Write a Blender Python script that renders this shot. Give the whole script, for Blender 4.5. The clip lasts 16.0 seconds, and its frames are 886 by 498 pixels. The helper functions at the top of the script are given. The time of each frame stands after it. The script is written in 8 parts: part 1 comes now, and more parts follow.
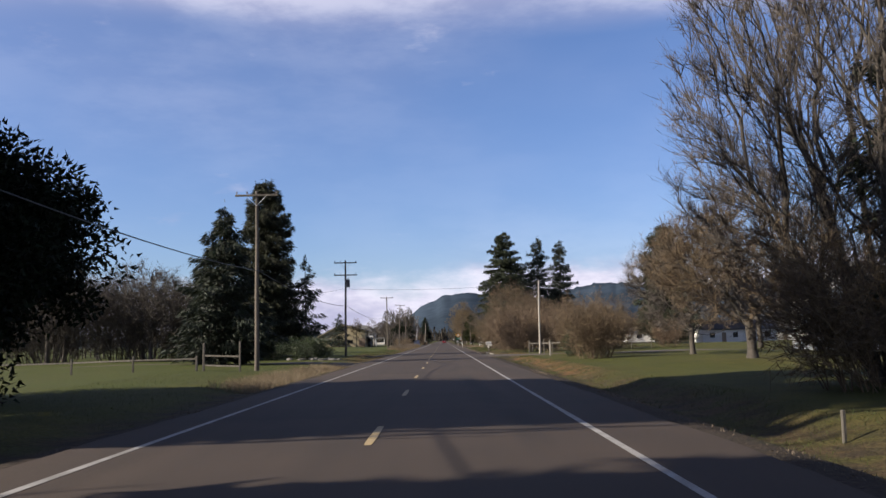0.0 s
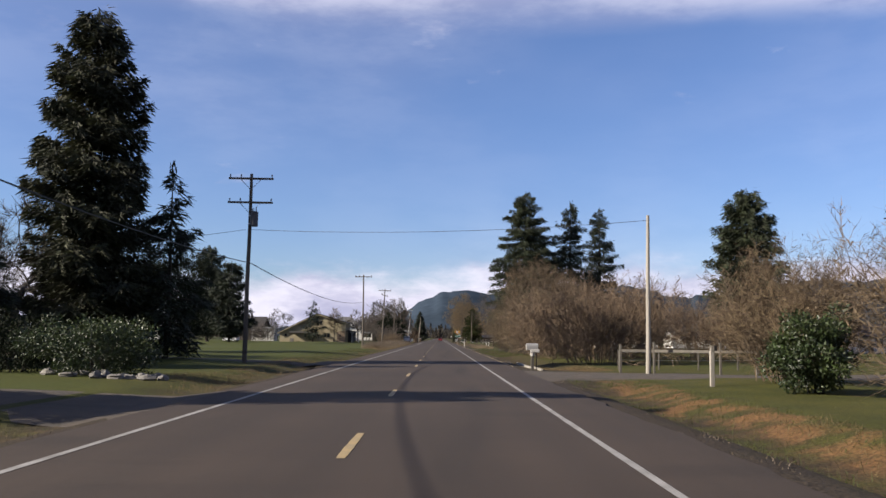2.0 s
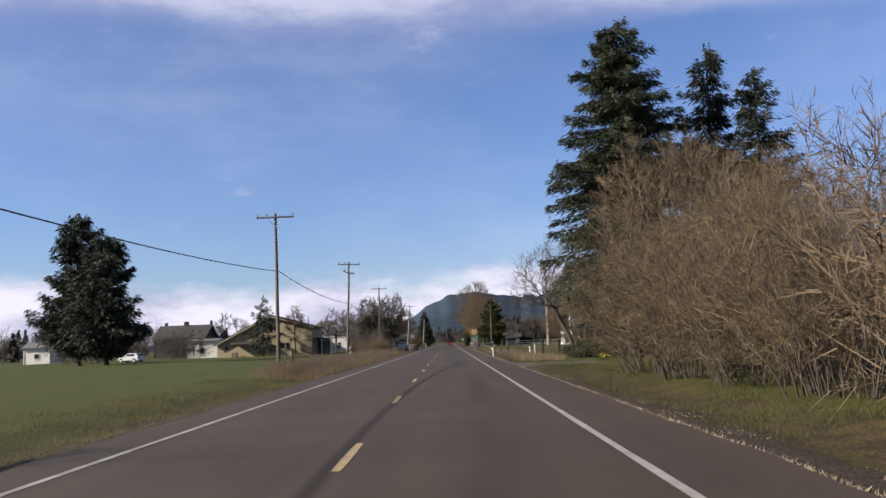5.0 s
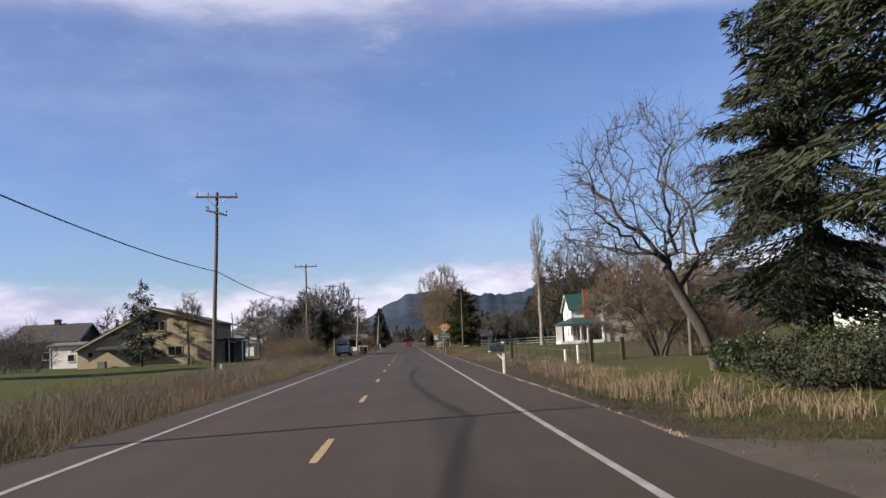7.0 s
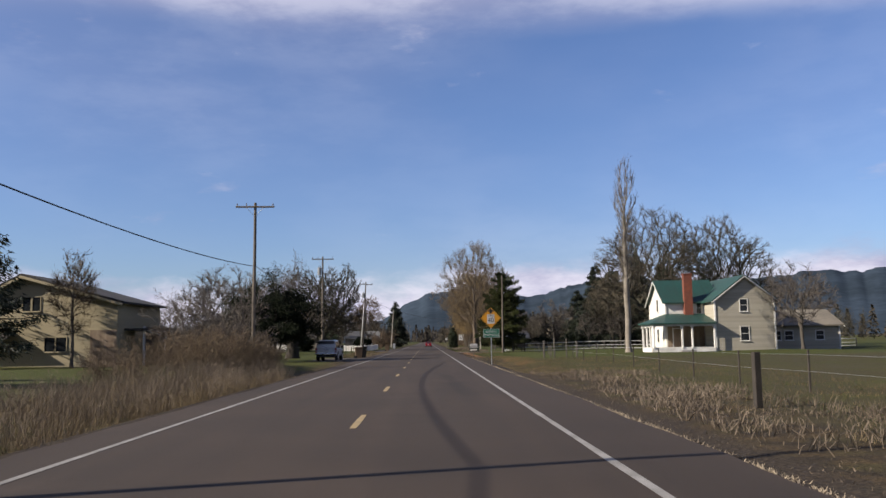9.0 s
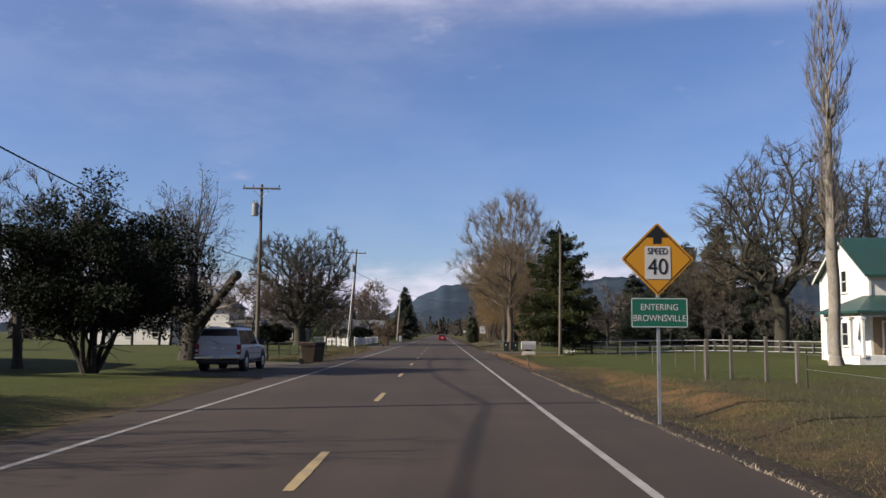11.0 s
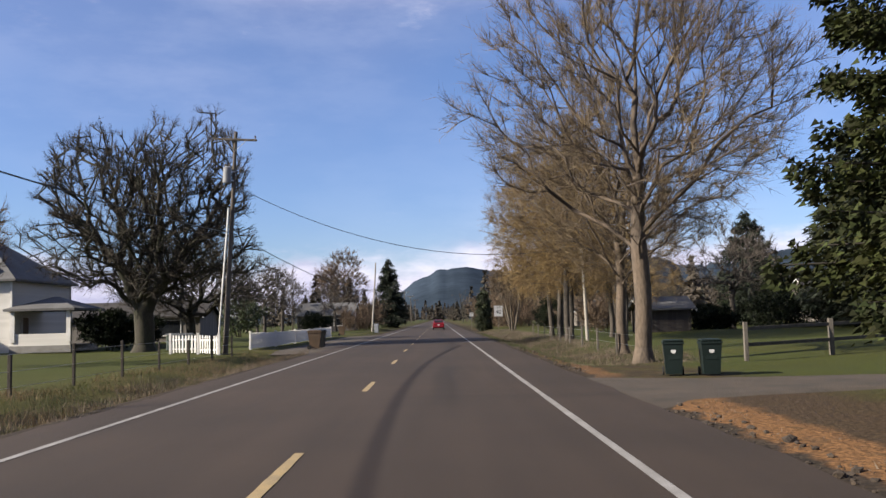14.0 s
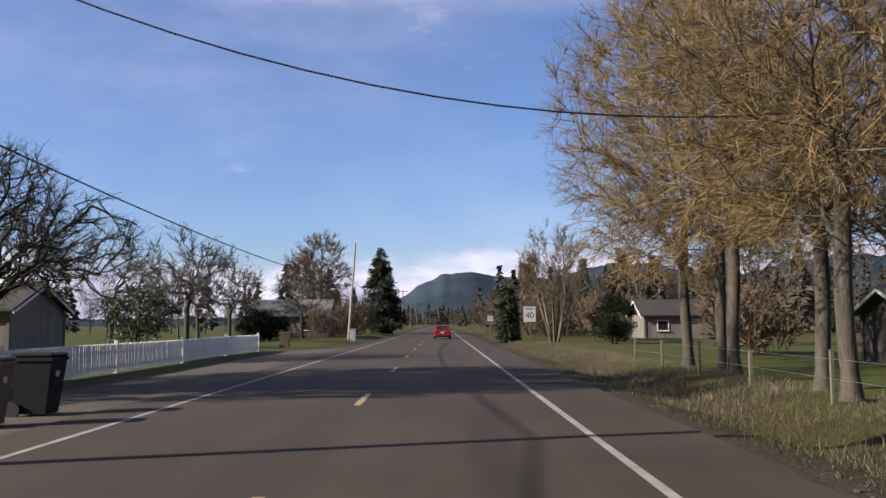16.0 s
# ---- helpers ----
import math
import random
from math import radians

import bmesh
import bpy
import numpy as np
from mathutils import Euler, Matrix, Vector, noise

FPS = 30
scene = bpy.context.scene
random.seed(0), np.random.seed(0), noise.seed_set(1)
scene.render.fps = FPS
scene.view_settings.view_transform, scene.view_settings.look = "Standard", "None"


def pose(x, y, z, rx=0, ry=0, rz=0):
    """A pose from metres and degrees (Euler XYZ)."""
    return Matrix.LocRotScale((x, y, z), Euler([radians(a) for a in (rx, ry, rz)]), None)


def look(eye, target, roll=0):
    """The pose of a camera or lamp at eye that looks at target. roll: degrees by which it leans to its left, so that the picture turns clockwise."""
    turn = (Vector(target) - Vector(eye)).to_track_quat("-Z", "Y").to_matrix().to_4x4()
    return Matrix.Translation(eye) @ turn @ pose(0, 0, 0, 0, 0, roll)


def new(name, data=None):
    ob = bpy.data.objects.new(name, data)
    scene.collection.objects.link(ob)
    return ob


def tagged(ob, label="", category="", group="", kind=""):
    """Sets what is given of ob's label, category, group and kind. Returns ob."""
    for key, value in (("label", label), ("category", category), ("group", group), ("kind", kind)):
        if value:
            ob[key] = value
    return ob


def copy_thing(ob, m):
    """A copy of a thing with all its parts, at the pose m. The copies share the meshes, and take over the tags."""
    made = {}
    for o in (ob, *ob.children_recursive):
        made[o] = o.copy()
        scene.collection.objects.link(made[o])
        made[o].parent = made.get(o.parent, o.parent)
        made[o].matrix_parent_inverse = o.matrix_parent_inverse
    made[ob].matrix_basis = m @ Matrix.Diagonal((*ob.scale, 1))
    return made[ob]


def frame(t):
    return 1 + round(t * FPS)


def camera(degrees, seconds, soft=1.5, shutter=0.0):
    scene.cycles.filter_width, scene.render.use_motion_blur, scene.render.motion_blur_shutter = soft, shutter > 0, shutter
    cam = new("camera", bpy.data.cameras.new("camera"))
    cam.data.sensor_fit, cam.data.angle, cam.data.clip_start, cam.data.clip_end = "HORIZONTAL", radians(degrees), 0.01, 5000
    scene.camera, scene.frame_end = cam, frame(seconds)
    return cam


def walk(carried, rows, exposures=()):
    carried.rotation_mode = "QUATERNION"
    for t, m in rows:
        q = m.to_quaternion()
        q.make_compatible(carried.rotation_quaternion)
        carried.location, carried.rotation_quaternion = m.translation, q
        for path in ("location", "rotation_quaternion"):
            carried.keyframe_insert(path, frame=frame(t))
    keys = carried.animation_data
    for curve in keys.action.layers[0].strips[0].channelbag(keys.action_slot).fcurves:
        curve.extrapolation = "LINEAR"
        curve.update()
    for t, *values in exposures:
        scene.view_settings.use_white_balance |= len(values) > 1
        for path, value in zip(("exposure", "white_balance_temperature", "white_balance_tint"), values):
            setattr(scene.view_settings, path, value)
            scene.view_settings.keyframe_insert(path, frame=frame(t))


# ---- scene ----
cam = camera(54.0, 16.0, soft=1.5)
# seconds, eye, then yaw, pitch, roll
ROWS = [
    (0.0, -0.261, 0.000, 1.610, 0.006, 6.000, 1.215),
    (0.5, -0.313, 12.769, 1.590, -0.289, 5.923, 0.857),
    (1.0, -0.339, 25.545, 1.584, -0.327, 5.146, -0.614),
    (1.5, -0.245, 38.284, 1.589, -0.180, 5.363, -1.250),
    (2.0, -0.170, 50.878, 1.609, -0.223, 5.825, -0.761),
    (2.5, -0.109, 63.237, 1.583, -0.065, 5.961, -0.032),
    (3.0, -0.061, 75.580, 1.636, -0.017, 5.850, 0.136),
    (5.5, 0.025, 136.777, 1.568, 0.210, 6.298, 2.501),
    (6.0, -0.077, 148.827, 1.650, -1.257, 6.820, 2.214),
    (6.5, -0.110, 160.600, 1.712, -2.071, 6.665, 3.000),
    (7.0, -0.101, 172.042, 1.635, -2.326, 5.956, 2.701),
    (7.5, -0.082, 183.373, 1.617, -1.749, 5.976, 1.989),
    (8.0, -0.088, 194.564, 1.612, -1.470, 6.230, 1.647),
    (10.5, 0.068, 249.557, 1.611, -0.243, 5.640, -0.219),
    (11.0, 0.128, 260.526, 1.659, -0.100, 5.562, -0.352),
    (11.5, 0.221, 271.365, 1.610, -0.149, 4.939, 0.186),
    (12.0, 0.260, 281.957, 1.566, -0.415, 4.481, 0.827),
    (12.5, 0.254, 292.397, 1.546, -0.660, 4.660, 0.972),
    (13.0, 0.203, 302.733, 1.578, -0.402, 4.938, -0.009),
    (13.5, 0.218, 312.913, 1.622, -0.337, 5.149, 0.538),
    (14.0, 0.254, 322.963, 1.611, -0.321, 4.588, 1.505),
    (14.5, 0.199, 332.836, 1.622, -0.546, 4.851, 1.580),
    (15.0, 0.184, 342.545, 1.611, -0.513, 4.833, 1.871),
    (15.5, 0.224, 352.236, 1.623, -0.247, 4.672, 1.170),
    (16.0, 0.219, 362.144, 1.609, -0.095, 4.917, 0.358),
]
walk(cam, [(t, pose(x, y, z, 90 + pitch, roll, yaw)) for t, x, y, z, yaw, pitch, roll in ROWS],
     exposures=[(0.0, 1.24, 6500, 10), (7.4, 1.24, 6500, 10), (8.0, 1.08, 6500, 10), (10.4, 1.06, 6500, 10), (11.6, 1.08, 6500, 10), (12.8, 1.28, 6500, 10), (14.5, 1.36, 6500, 10), (16.0, 1.32, 6500, 10)])

# ---- daylight: low winter sun from the left and slightly behind, sky with broken cloud ----
SUN_EL, SUN_AZ = 27.0, 253.0
SHADOW = Vector((0.956, 0.29, 0.0))


def build_sky():
    world = bpy.data.worlds.new("sky")
    world.use_nodes = True
    nt = world.node_tree
    nt.nodes.clear()
    N, L = nt.nodes.new, nt.links.new
    out, bg = N("ShaderNodeOutputWorld"), N("ShaderNodeBackground")
    sky = N("ShaderNodeTexSky")
    sky.sky_type, sky.sun_disc = "NISHITA", False
    sky.sun_elevation, sky.sun_rotation = radians(SUN_EL), radians(SUN_AZ)
    sky.air_density, sky.dust_density, sky.ozone_density = 1.0, 0.6, 2.2
    co, sep = N("ShaderNodeTexCoord"), N("ShaderNodeSeparateXYZ")
    L(co.outputs["Generated"], sep.inputs[0])

    def noise_tex(sx, sy, sz, scale, detail, rough=0.6, shift=0.0):
        m = N("ShaderNodeMapping")
        m.inputs["Scale"].default_value = (sx, sy, sz)
        m.inputs["Location"].default_value = (shift, shift * 0.7, 0)
        L(co.outputs["Generated"], m.inputs[0])
        t = N("ShaderNodeTexNoise")
        t.inputs["Scale"].default_value, t.inputs["Detail"].default_value, t.inputs["Roughness"].default_value = scale, detail, rough
        L(m.outputs[0], t.inputs["Vector"])
        return t.outputs["Fac"]

    def ramp(src, a, b):
        r = N("ShaderNodeMapRange")
        r.interpolation_type = "SMOOTHSTEP"
        for k, v in zip(("From Min", "From Max"), (a, b)):
            r.inputs[k].default_value = v
        L(src, r.inputs["Value"])
        return r.outputs[0]

    def op(kind, a, b):
        m = N("ShaderNodeMath")
        m.operation = kind
        for i, v in enumerate((a, b)):
            if isinstance(v, float):
                m.inputs[i].default_value = v
            else:
                L(v, m.inputs[i])
        return m.outputs[0]

    z = sep.outputs["Z"]
    # low bank of cumulus along the horizon, its top uneven
    puff = noise_tex(1, 1, 2.6, 7.0, 8, 0.62, 3.1)
    big = noise_tex(1, 1, 0.6, 3.0, 3, 0.5, 1.3)
    lift = op("ADD", op("MULTIPLY", puff, 0.10), op("MULTIPLY", big, 0.06))
    bank = ramp(op("SUBTRACT", lift, z), -0.005, 0.035)
    # thin high streaks
    streak = noise_tex(0.5, 0.7, 3.2, 1.6, 5, 0.45, 6.4)
    edge = ramp(op("ADD", z, op("MULTIPLY", op("SUBTRACT", streak, 0.5), 0.16)), 0.312, 0.356)
    thick = op("ADD", op("MULTIPLY", ramp(streak, 0.32, 0.62), 0.4), 0.42)
    high = op("MULTIPLY", op("MULTIPLY", edge, op("SUBTRACT", 1.0, ramp(z, 0.46, 0.62))), thick)
    small = op("MULTIPLY", ramp(noise_tex(1, 1, 3.0, 9.0, 7, 0.6, 9.2), 0.62, 0.78), op("MULTIPLY", ramp(z, 0.02, 0.08), 0.28))
    veil = op("MULTIPLY", ramp(noise_tex(1, 1, 1.5, 1.6, 4, 0.5, 2.0), 0.35, 0.75), 0.22)
    # clouds: lit above, grey-violet below
    shade = N("ShaderNodeMixRGB")
    shade.inputs[1].default_value, shade.inputs[2].default_value = (5.0, 5.0, 6.9, 1), (8.9, 8.6, 10.0, 1)
    L(ramp(noise_tex(1, 1, 3.0, 6.0, 6, 0.6, 4.4), 0.38, 0.62), shade.inputs[0])
    hue = N("ShaderNodeMixRGB")
    hue.blend_type = "MULTIPLY"
    hue.inputs[0].default_value, hue.inputs[2].default_value = 1.0, (0.93, 1.04, 1.41, 1)
    L(sky.outputs[0], hue.inputs[1])
    last = hue.outputs[0]
    for fac, k in ((veil, 0), (small, 0), (high, 0), (bank, 0)):
        mix = N("ShaderNodeMixRGB")
        L(fac, mix.inputs[0])
        L(last, mix.inputs[1])
        L(shade.outputs[0], mix.inputs[2])
        last = mix.outputs[0]
    bg.inputs["Strength"].default_value = 0.045
    L(last, bg.inputs["Color"])
    L(bg.outputs[0], out.inputs["Surface"])
    scene.world = world


build_sky()
lamp = bpy.data.lights.new("sun", "SUN")
lamp.energy, lamp.angle, lamp.color = 5.0, radians(0.6), (1.0, 0.91, 0.78)
away = Vector((SHADOW.x * math.cos(radians(SUN_EL)), SHADOW.y * math.cos(radians(SUN_EL)), -math.sin(radians(SUN_EL))))
sun = new("sun", lamp)
sun.matrix_world = look(Vector((0, 150, 0)) - away * 300, (0, 150, 0))


# ---- materials ----
ALBEDO, GROWN = 0.485, 0.37  # common scales of the painted and the grown colours below


def material(name, colour, rough=0.8, second=None, scale=3.0, fine=40.0, vary=0.25, bump=0.2, metal=0.0, per_object=0.0,
             per_island=0.0, stretch=(1, 1, 1), spec=0.4, through_light=0.0, hue_var=0.0):
    """A surface with a base colour, a second tone in large patches, a fine grain with relief, and variation from piece to piece."""
    m = bpy.data.materials.new(name)
    m.use_nodes = True
    nt = m.node_tree
    N, L = nt.nodes.new, nt.links.new
    b = nt.nodes["Principled BSDF"]
    if not metal:
        grown = any(w in name for w in ("bark", "twig", "needle", "leaves", "grass", "reed", "weed", "hill", "wood", "clay", "gravel"))
        k = GROWN if grown and "painted" not in name and "pole" not in name else 0.75 if name.startswith("white_painted") else ALBEDO
        colour = tuple(c * k for c in colour)
        second = second and tuple(c * k for c in second)
    b.inputs["Roughness"].default_value, b.inputs["Metallic"].default_value = rough, metal
    b.inputs["Specular IOR Level"].default_value = spec
    co, mp = N("ShaderNodeTexCoord"), N("ShaderNodeMapping")
    mp.inputs["Scale"].default_value = stretch
    L(co.outputs["Object"], mp.inputs[0])
    big, small = N("ShaderNodeTexNoise"), N("ShaderNodeTexNoise")
    big.inputs["Scale"].default_value, big.inputs["Detail"].default_value = scale, 5
    small.inputs["Scale"].default_value, small.inputs["Detail"].default_value = fine, 4
    for t in (big, small):
        L(mp.outputs[0], t.inputs["Vector"])
    mix = N("ShaderNodeMixRGB")
    second = second or tuple(c * (1 - vary) for c in colour)
    mix.inputs[1].default_value, mix.inputs[2].default_value = (*colour, 1), (*second, 1)
    r = N("ShaderNodeMapRange")
    r.inputs["From Min"].default_value, r.inputs["From Max"].default_value = 0.36, 0.64
    L(big.outputs["Fac"], r.inputs["Value"])
    L(r.outputs[0], mix.inputs[0])
    hsv = N("ShaderNodeHueSaturation")
    L(mix.outputs[0], hsv.inputs["Color"])
    v = N("ShaderNodeMapRange")
    v.inputs["From Min"].default_value, v.inputs["From Max"].default_value = 0.25, 0.75
    v.inputs["To Min"].default_value, v.inputs["To Max"].default_value = 1 - vary, 1 + vary
    L(small.outputs["Fac"], v.inputs["Value"])
    value = v.outputs[0]
    for on, kind, socket in ((per_object, "ShaderNodeObjectInfo", "Random"), (per_island, "ShaderNodeNewGeometry", "Random Per Island")):
        if on:
            src, mr, mul = N(kind), N("ShaderNodeMapRange"), N("ShaderNodeMath")
            mr.inputs["To Min"].default_value, mr.inputs["To Max"].default_value = 1 - on, 1 + on
            L(src.outputs[socket], mr.inputs["Value"])
            mul.operation = "MULTIPLY"
            L(value, mul.inputs[0])
            L(mr.outputs[0], mul.inputs[1])
            value = mul.outputs[0]
            if hue_var:
                hr = N("ShaderNodeMapRange")
                hr.inputs["To Min"].default_value, hr.inputs["To Max"].default_value = 0.5 - hue_var, 0.5 + hue_var
                L(src.outputs[socket], hr.inputs["Value"])
                L(hr.outputs[0], hsv.inputs["Hue"])
    L(value, hsv.inputs["Value"])
    L(hsv.outputs[0], b.inputs["Base Color"])
    if bump:
        bp = N("ShaderNodeBump")
        bp.inputs["Strength"].default_value, bp.inputs["Distance"].default_value = bump, 0.02
        L(small.outputs["Fac"], bp.inputs["Height"])
        L(bp.outputs[0], b.inputs["Normal"])
    if through_light:
        out = nt.nodes["Material Output"]
        tr, ms = N("ShaderNodeBsdfTranslucent"), N("ShaderNodeMixShader")
        L(hsv.outputs[0], tr.inputs["Color"])
        ms.inputs[0].default_value = through_light
        L(b.outputs[0], ms.inputs[1])
        L(tr.outputs[0], ms.inputs[2])
        L(ms.outputs[0], out.inputs["Surface"])
    return m


M = {}
M["white_line"] = material("white_line_paint", (0.50, 0.475, 0.44), 0.7, (0.33, 0.31, 0.28), 1.3, 60, 0.25)
M["yellow_line"] = material("yellow_line_paint", (0.60, 0.43, 0.19), 0.7, (0.42, 0.32, 0.17), 2.0, 60, 0.25)
M["gravel"] = material("driveway_gravel", (0.155, 0.115, 0.08), 0.95, (0.10, 0.078, 0.056), 1.2, 70, 0.35, 0.6)
M["earth"] = material("dark_earth_clay", (0.12, 0.085, 0.055), 0.95, (0.075, 0.055, 0.04), 4.0, 40, 0.3, 0.6)
M["clay"] = material("bare_clay_bank", (0.36, 0.19, 0.085), 0.95, (0.22, 0.13, 0.07), 1.4, 30, 0.35, 0.6)
M["bark_grey"] = material("grey_bark", (0.155, 0.13, 0.105), 0.95, (0.09, 0.075, 0.06), 2.5, 18, 0.4, 0.9, stretch=(1, 1, 0.25))
M["bark_dark"] = material("dark_bark", (0.075, 0.055, 0.042), 0.95, (0.05, 0.045, 0.03), 2.5, 18, 0.4, 0.9, stretch=(1, 1, 0.25))
M["bark_brown"] = material("brown_furrowed_alder_bark", (0.25, 0.185, 0.13), 0.95, (0.16, 0.125, 0.095), 1.4, 14, 0.4, 0.9, stretch=(1, 1, 0.3))
M["bark_moss"] = material("mossy_oak_bark", (0.082, 0.068, 0.050), 0.95, (0.066, 0.066, 0.034), 1.6, 14, 0.4, 0.9, stretch=(1, 1, 0.4))
M["bark_pale"] = material("pale_alder_bark", (0.25, 0.205, 0.155), 0.9, (0.15, 0.12, 0.085), 1.8, 16, 0.35, 0.7, stretch=(1, 1, 0.5))
M["twig_grey"] = material("grey_twigs", (0.24, 0.195, 0.16), 0.9, (0.12, 0.10, 0.085), 0.6, 6, 0.2, 0, per_island=0.35)
M["twig_bramble"] = material("brown_thicket_twigs", (0.285, 0.195, 0.108), 0.9, (0.130, 0.092, 0.055), 0.7, 3, 0.3, 0, per_island=0.6, hue_var=0.02)
M["twig_brown"] = material("brown_twigs", (0.29, 0.20, 0.115), 0.9, (0.175, 0.122, 0.075), 0.5, 5, 0.2, 0, per_island=0.4, hue_var=0.012)
M["twig_red"] = material("reddish_twigs", (0.29, 0.195, 0.12), 0.9, (0.195, 0.135, 0.085), 0.4, 5, 0.2, 0, per_island=0.35)
M["twig_gold"] = material("golden_catkin_twigs", (0.45, 0.295, 0.115), 0.9, (0.33, 0.225, 0.105), 0.4, 5, 0.2, 0, per_island=0.4, hue_var=0.012, through_light=0.2)
M["twig_alder"] = material("grey_gold_alder_twigs", (0.35, 0.25, 0.14), 0.9, (0.24, 0.185, 0.125), 0.4, 5, 0.2, 0, per_island=0.4, hue_var=0.012, through_light=0.15)
M["twig_dark"] = material("dark_brown_oak_twigs", (0.135, 0.105, 0.075), 0.9, (0.085, 0.068, 0.05), 0.5, 5, 0.2, 0, per_island=0.4, hue_var=0.015)
M["bark_white"] = material("whitish_poplar_bark", (0.50, 0.44, 0.36), 0.9, (0.34, 0.29, 0.23), 1.8, 16, 0.3, 0.6, stretch=(1, 1, 0.5))
M["twig_olive"] = material("lichen_oak_twigs", (0.20, 0.155, 0.10), 0.9, (0.125, 0.10, 0.07), 0.5, 5, 0.2, 0, per_island=0.4, hue_var=0.015)
M["needle_dark"] = material("dark_fir_needles", (0.044, 0.058, 0.026), 0.75, (0.025, 0.037, 0.017), 0.5, 6, 0.25, 0, per_island=0.5, hue_var=0.02, through_light=0.12)
M["needle_mid"] = material("green_fir_needles", (0.078, 0.094, 0.036), 0.75, (0.040, 0.053, 0.022), 0.45, 6, 0.25, 0, per_island=0.5, hue_var=0.025, through_light=0.15)
M["needle_cedar"] = material("yellowish_green_cedar_needles", (0.100, 0.112, 0.028), 0.85, (0.042, 0.052, 0.016), 0.5, 5, 0.3, 0, per_island=0.5, hue_var=0.02, through_light=0.15, spec=0.2)
M["bleached"] = material("bleached_straw", (0.50, 0.41, 0.30), 0.9, (0.24, 0.19, 0.14), 0.6, 9, 0.3, 0, per_island=0.4)
M["needle_olive"] = material("olive_sequoia_needles", (0.088, 0.090, 0.038), 0.8, (0.050, 0.056, 0.026), 0.4, 6, 0.25, 0, per_island=0.45, hue_var=0.025, through_light=0.12)
M["leaf_dark"] = material("dark_evergreen_leaves", (0.024, 0.033, 0.012), 0.8, (0.015, 0.022, 0.009), 0.6, 6, 0.25, 0, per_island=0.5, hue_var=0.02, through_light=0.15, spec=0.15)
M["leaf_green"] = material("green_shrub_leaves", (0.085, 0.115, 0.030), 0.5, (0.045, 0.07, 0.022), 0.7, 6, 0.25, 0, per_island=0.5, hue_var=0.02, through_light=0.2)
M["dry_grass"] = material("dry_grass_blades", (0.40, 0.29, 0.155), 0.9, (0.24, 0.17, 0.09), 0.25, 3, 0.2, 0, per_island=0.4, hue_var=0.012, through_light=0.25)
M["straw"] = material("orange_dead_grass", (0.38, 0.275, 0.13), 0.9, (0.21, 0.16, 0.075), 0.5, 3, 0.2, 0, per_island=0.4, hue_var=0.012, through_light=0.25)
M["reed"] = material("pale_dry_reeds", (0.50, 0.385, 0.24), 0.9, (0.34, 0.25, 0.15), 0.3, 3, 0.2, 0, per_island=0.35, through_light=0.25)
M["green_grass"] = material("green_grass_blades", (0.125, 0.150, 0.026), 0.8, (0.085, 0.098, 0.022), 0.3, 3, 0.2, 0, per_island=0.4, hue_var=0.02, through_light=0.25)
M["weed"] = material("brown_weed_stems", (0.33, 0.255, 0.185), 0.9, (0.21, 0.16, 0.115), 0.3, 3, 0.2, 0, per_island=0.4, through_light=0.15)
M["pole"] = material("weathered_pole_wood", (0.20, 0.165, 0.13), 0.9, (0.12, 0.10, 0.08), 1.2, 20, 0.35, 0.6, stretch=(3, 3, 0.2), per_object=0.12)
M["pole_pale"] = material("pale_bleached_pole_wood", (0.52, 0.47, 0.40), 0.85, (0.38, 0.34, 0.29), 1.2, 20, 0.25, 0.5, stretch=(3, 3, 0.2))
M["fence_wood"] = material("weathered_grey_fence_wood", (0.25, 0.22, 0.18), 0.9, (0.16, 0.14, 0.115), 2.0, 25, 0.3, 0.6, stretch=(3, 3, 0.4), per_object=0.2)
M["fence_dark"] = material("dark_old_fence_post_wood", (0.10, 0.08, 0.065), 0.95, (0.06, 0.05, 0.04), 2.0, 25, 0.3, 0.6, per_object=0.2)
M["white_wood"] = material("white_painted_wood", (0.74, 0.72, 0.68), 0.6, (0.60, 0.57, 0.52), 1.8, 30, 0.08, 0.15, per_object=0.05)
M["steel"] = material("galvanised_steel", (0.42, 0.43, 0.44), 0.45, (0.30, 0.31, 0.32), 3, 40, 0.15, 0.1, metal=0.8)
M["grey_can"] = material("grey_enamel_transformer", (0.36, 0.37, 0.38), 0.45, (0.28, 0.29, 0.30), 3, 30, 0.1, 0.05)
M["dark_can"] = material("dark_enamel_transformer", (0.09, 0.09, 0.095), 0.5, None, 3, 30, 0.2, 0.05)
M["porcelain"] = material("brown_glazed_porcelain", (0.12, 0.08, 0.06), 0.25, None, 3, 30, 0.1, 0)
M["cable"] = material("black_cable_sheath", (0.03, 0.03, 0.032), 0.6, None, 3, 30, 0.2, 0)
M["glass"] = material("dark_window_glass", (0.018, 0.021, 0.025), 0.12, (0.035, 0.04, 0.045), 0.7, 4, 0.3, 0, spec=0.28)
M["tan_wall"] = material("tan_painted_siding", (0.56, 0.47, 0.29), 0.75, (0.49, 0.41, 0.26), 0.5, 25, 0.08, 0.2, stretch=(0.1, 0.1, 6))
M["white_wall"] = material("white_painted_siding", (0.72, 0.69, 0.63), 0.7, (0.62, 0.59, 0.53), 0.5, 25, 0.08, 0.25, stretch=(0.1, 0.1, 6))
M["cream_wall"] = material("cream_weathered_siding", (0.60, 0.55, 0.44), 0.75, (0.47, 0.42, 0.33), 0.6, 25, 0.1, 0.25, stretch=(0.1, 0.1, 6))
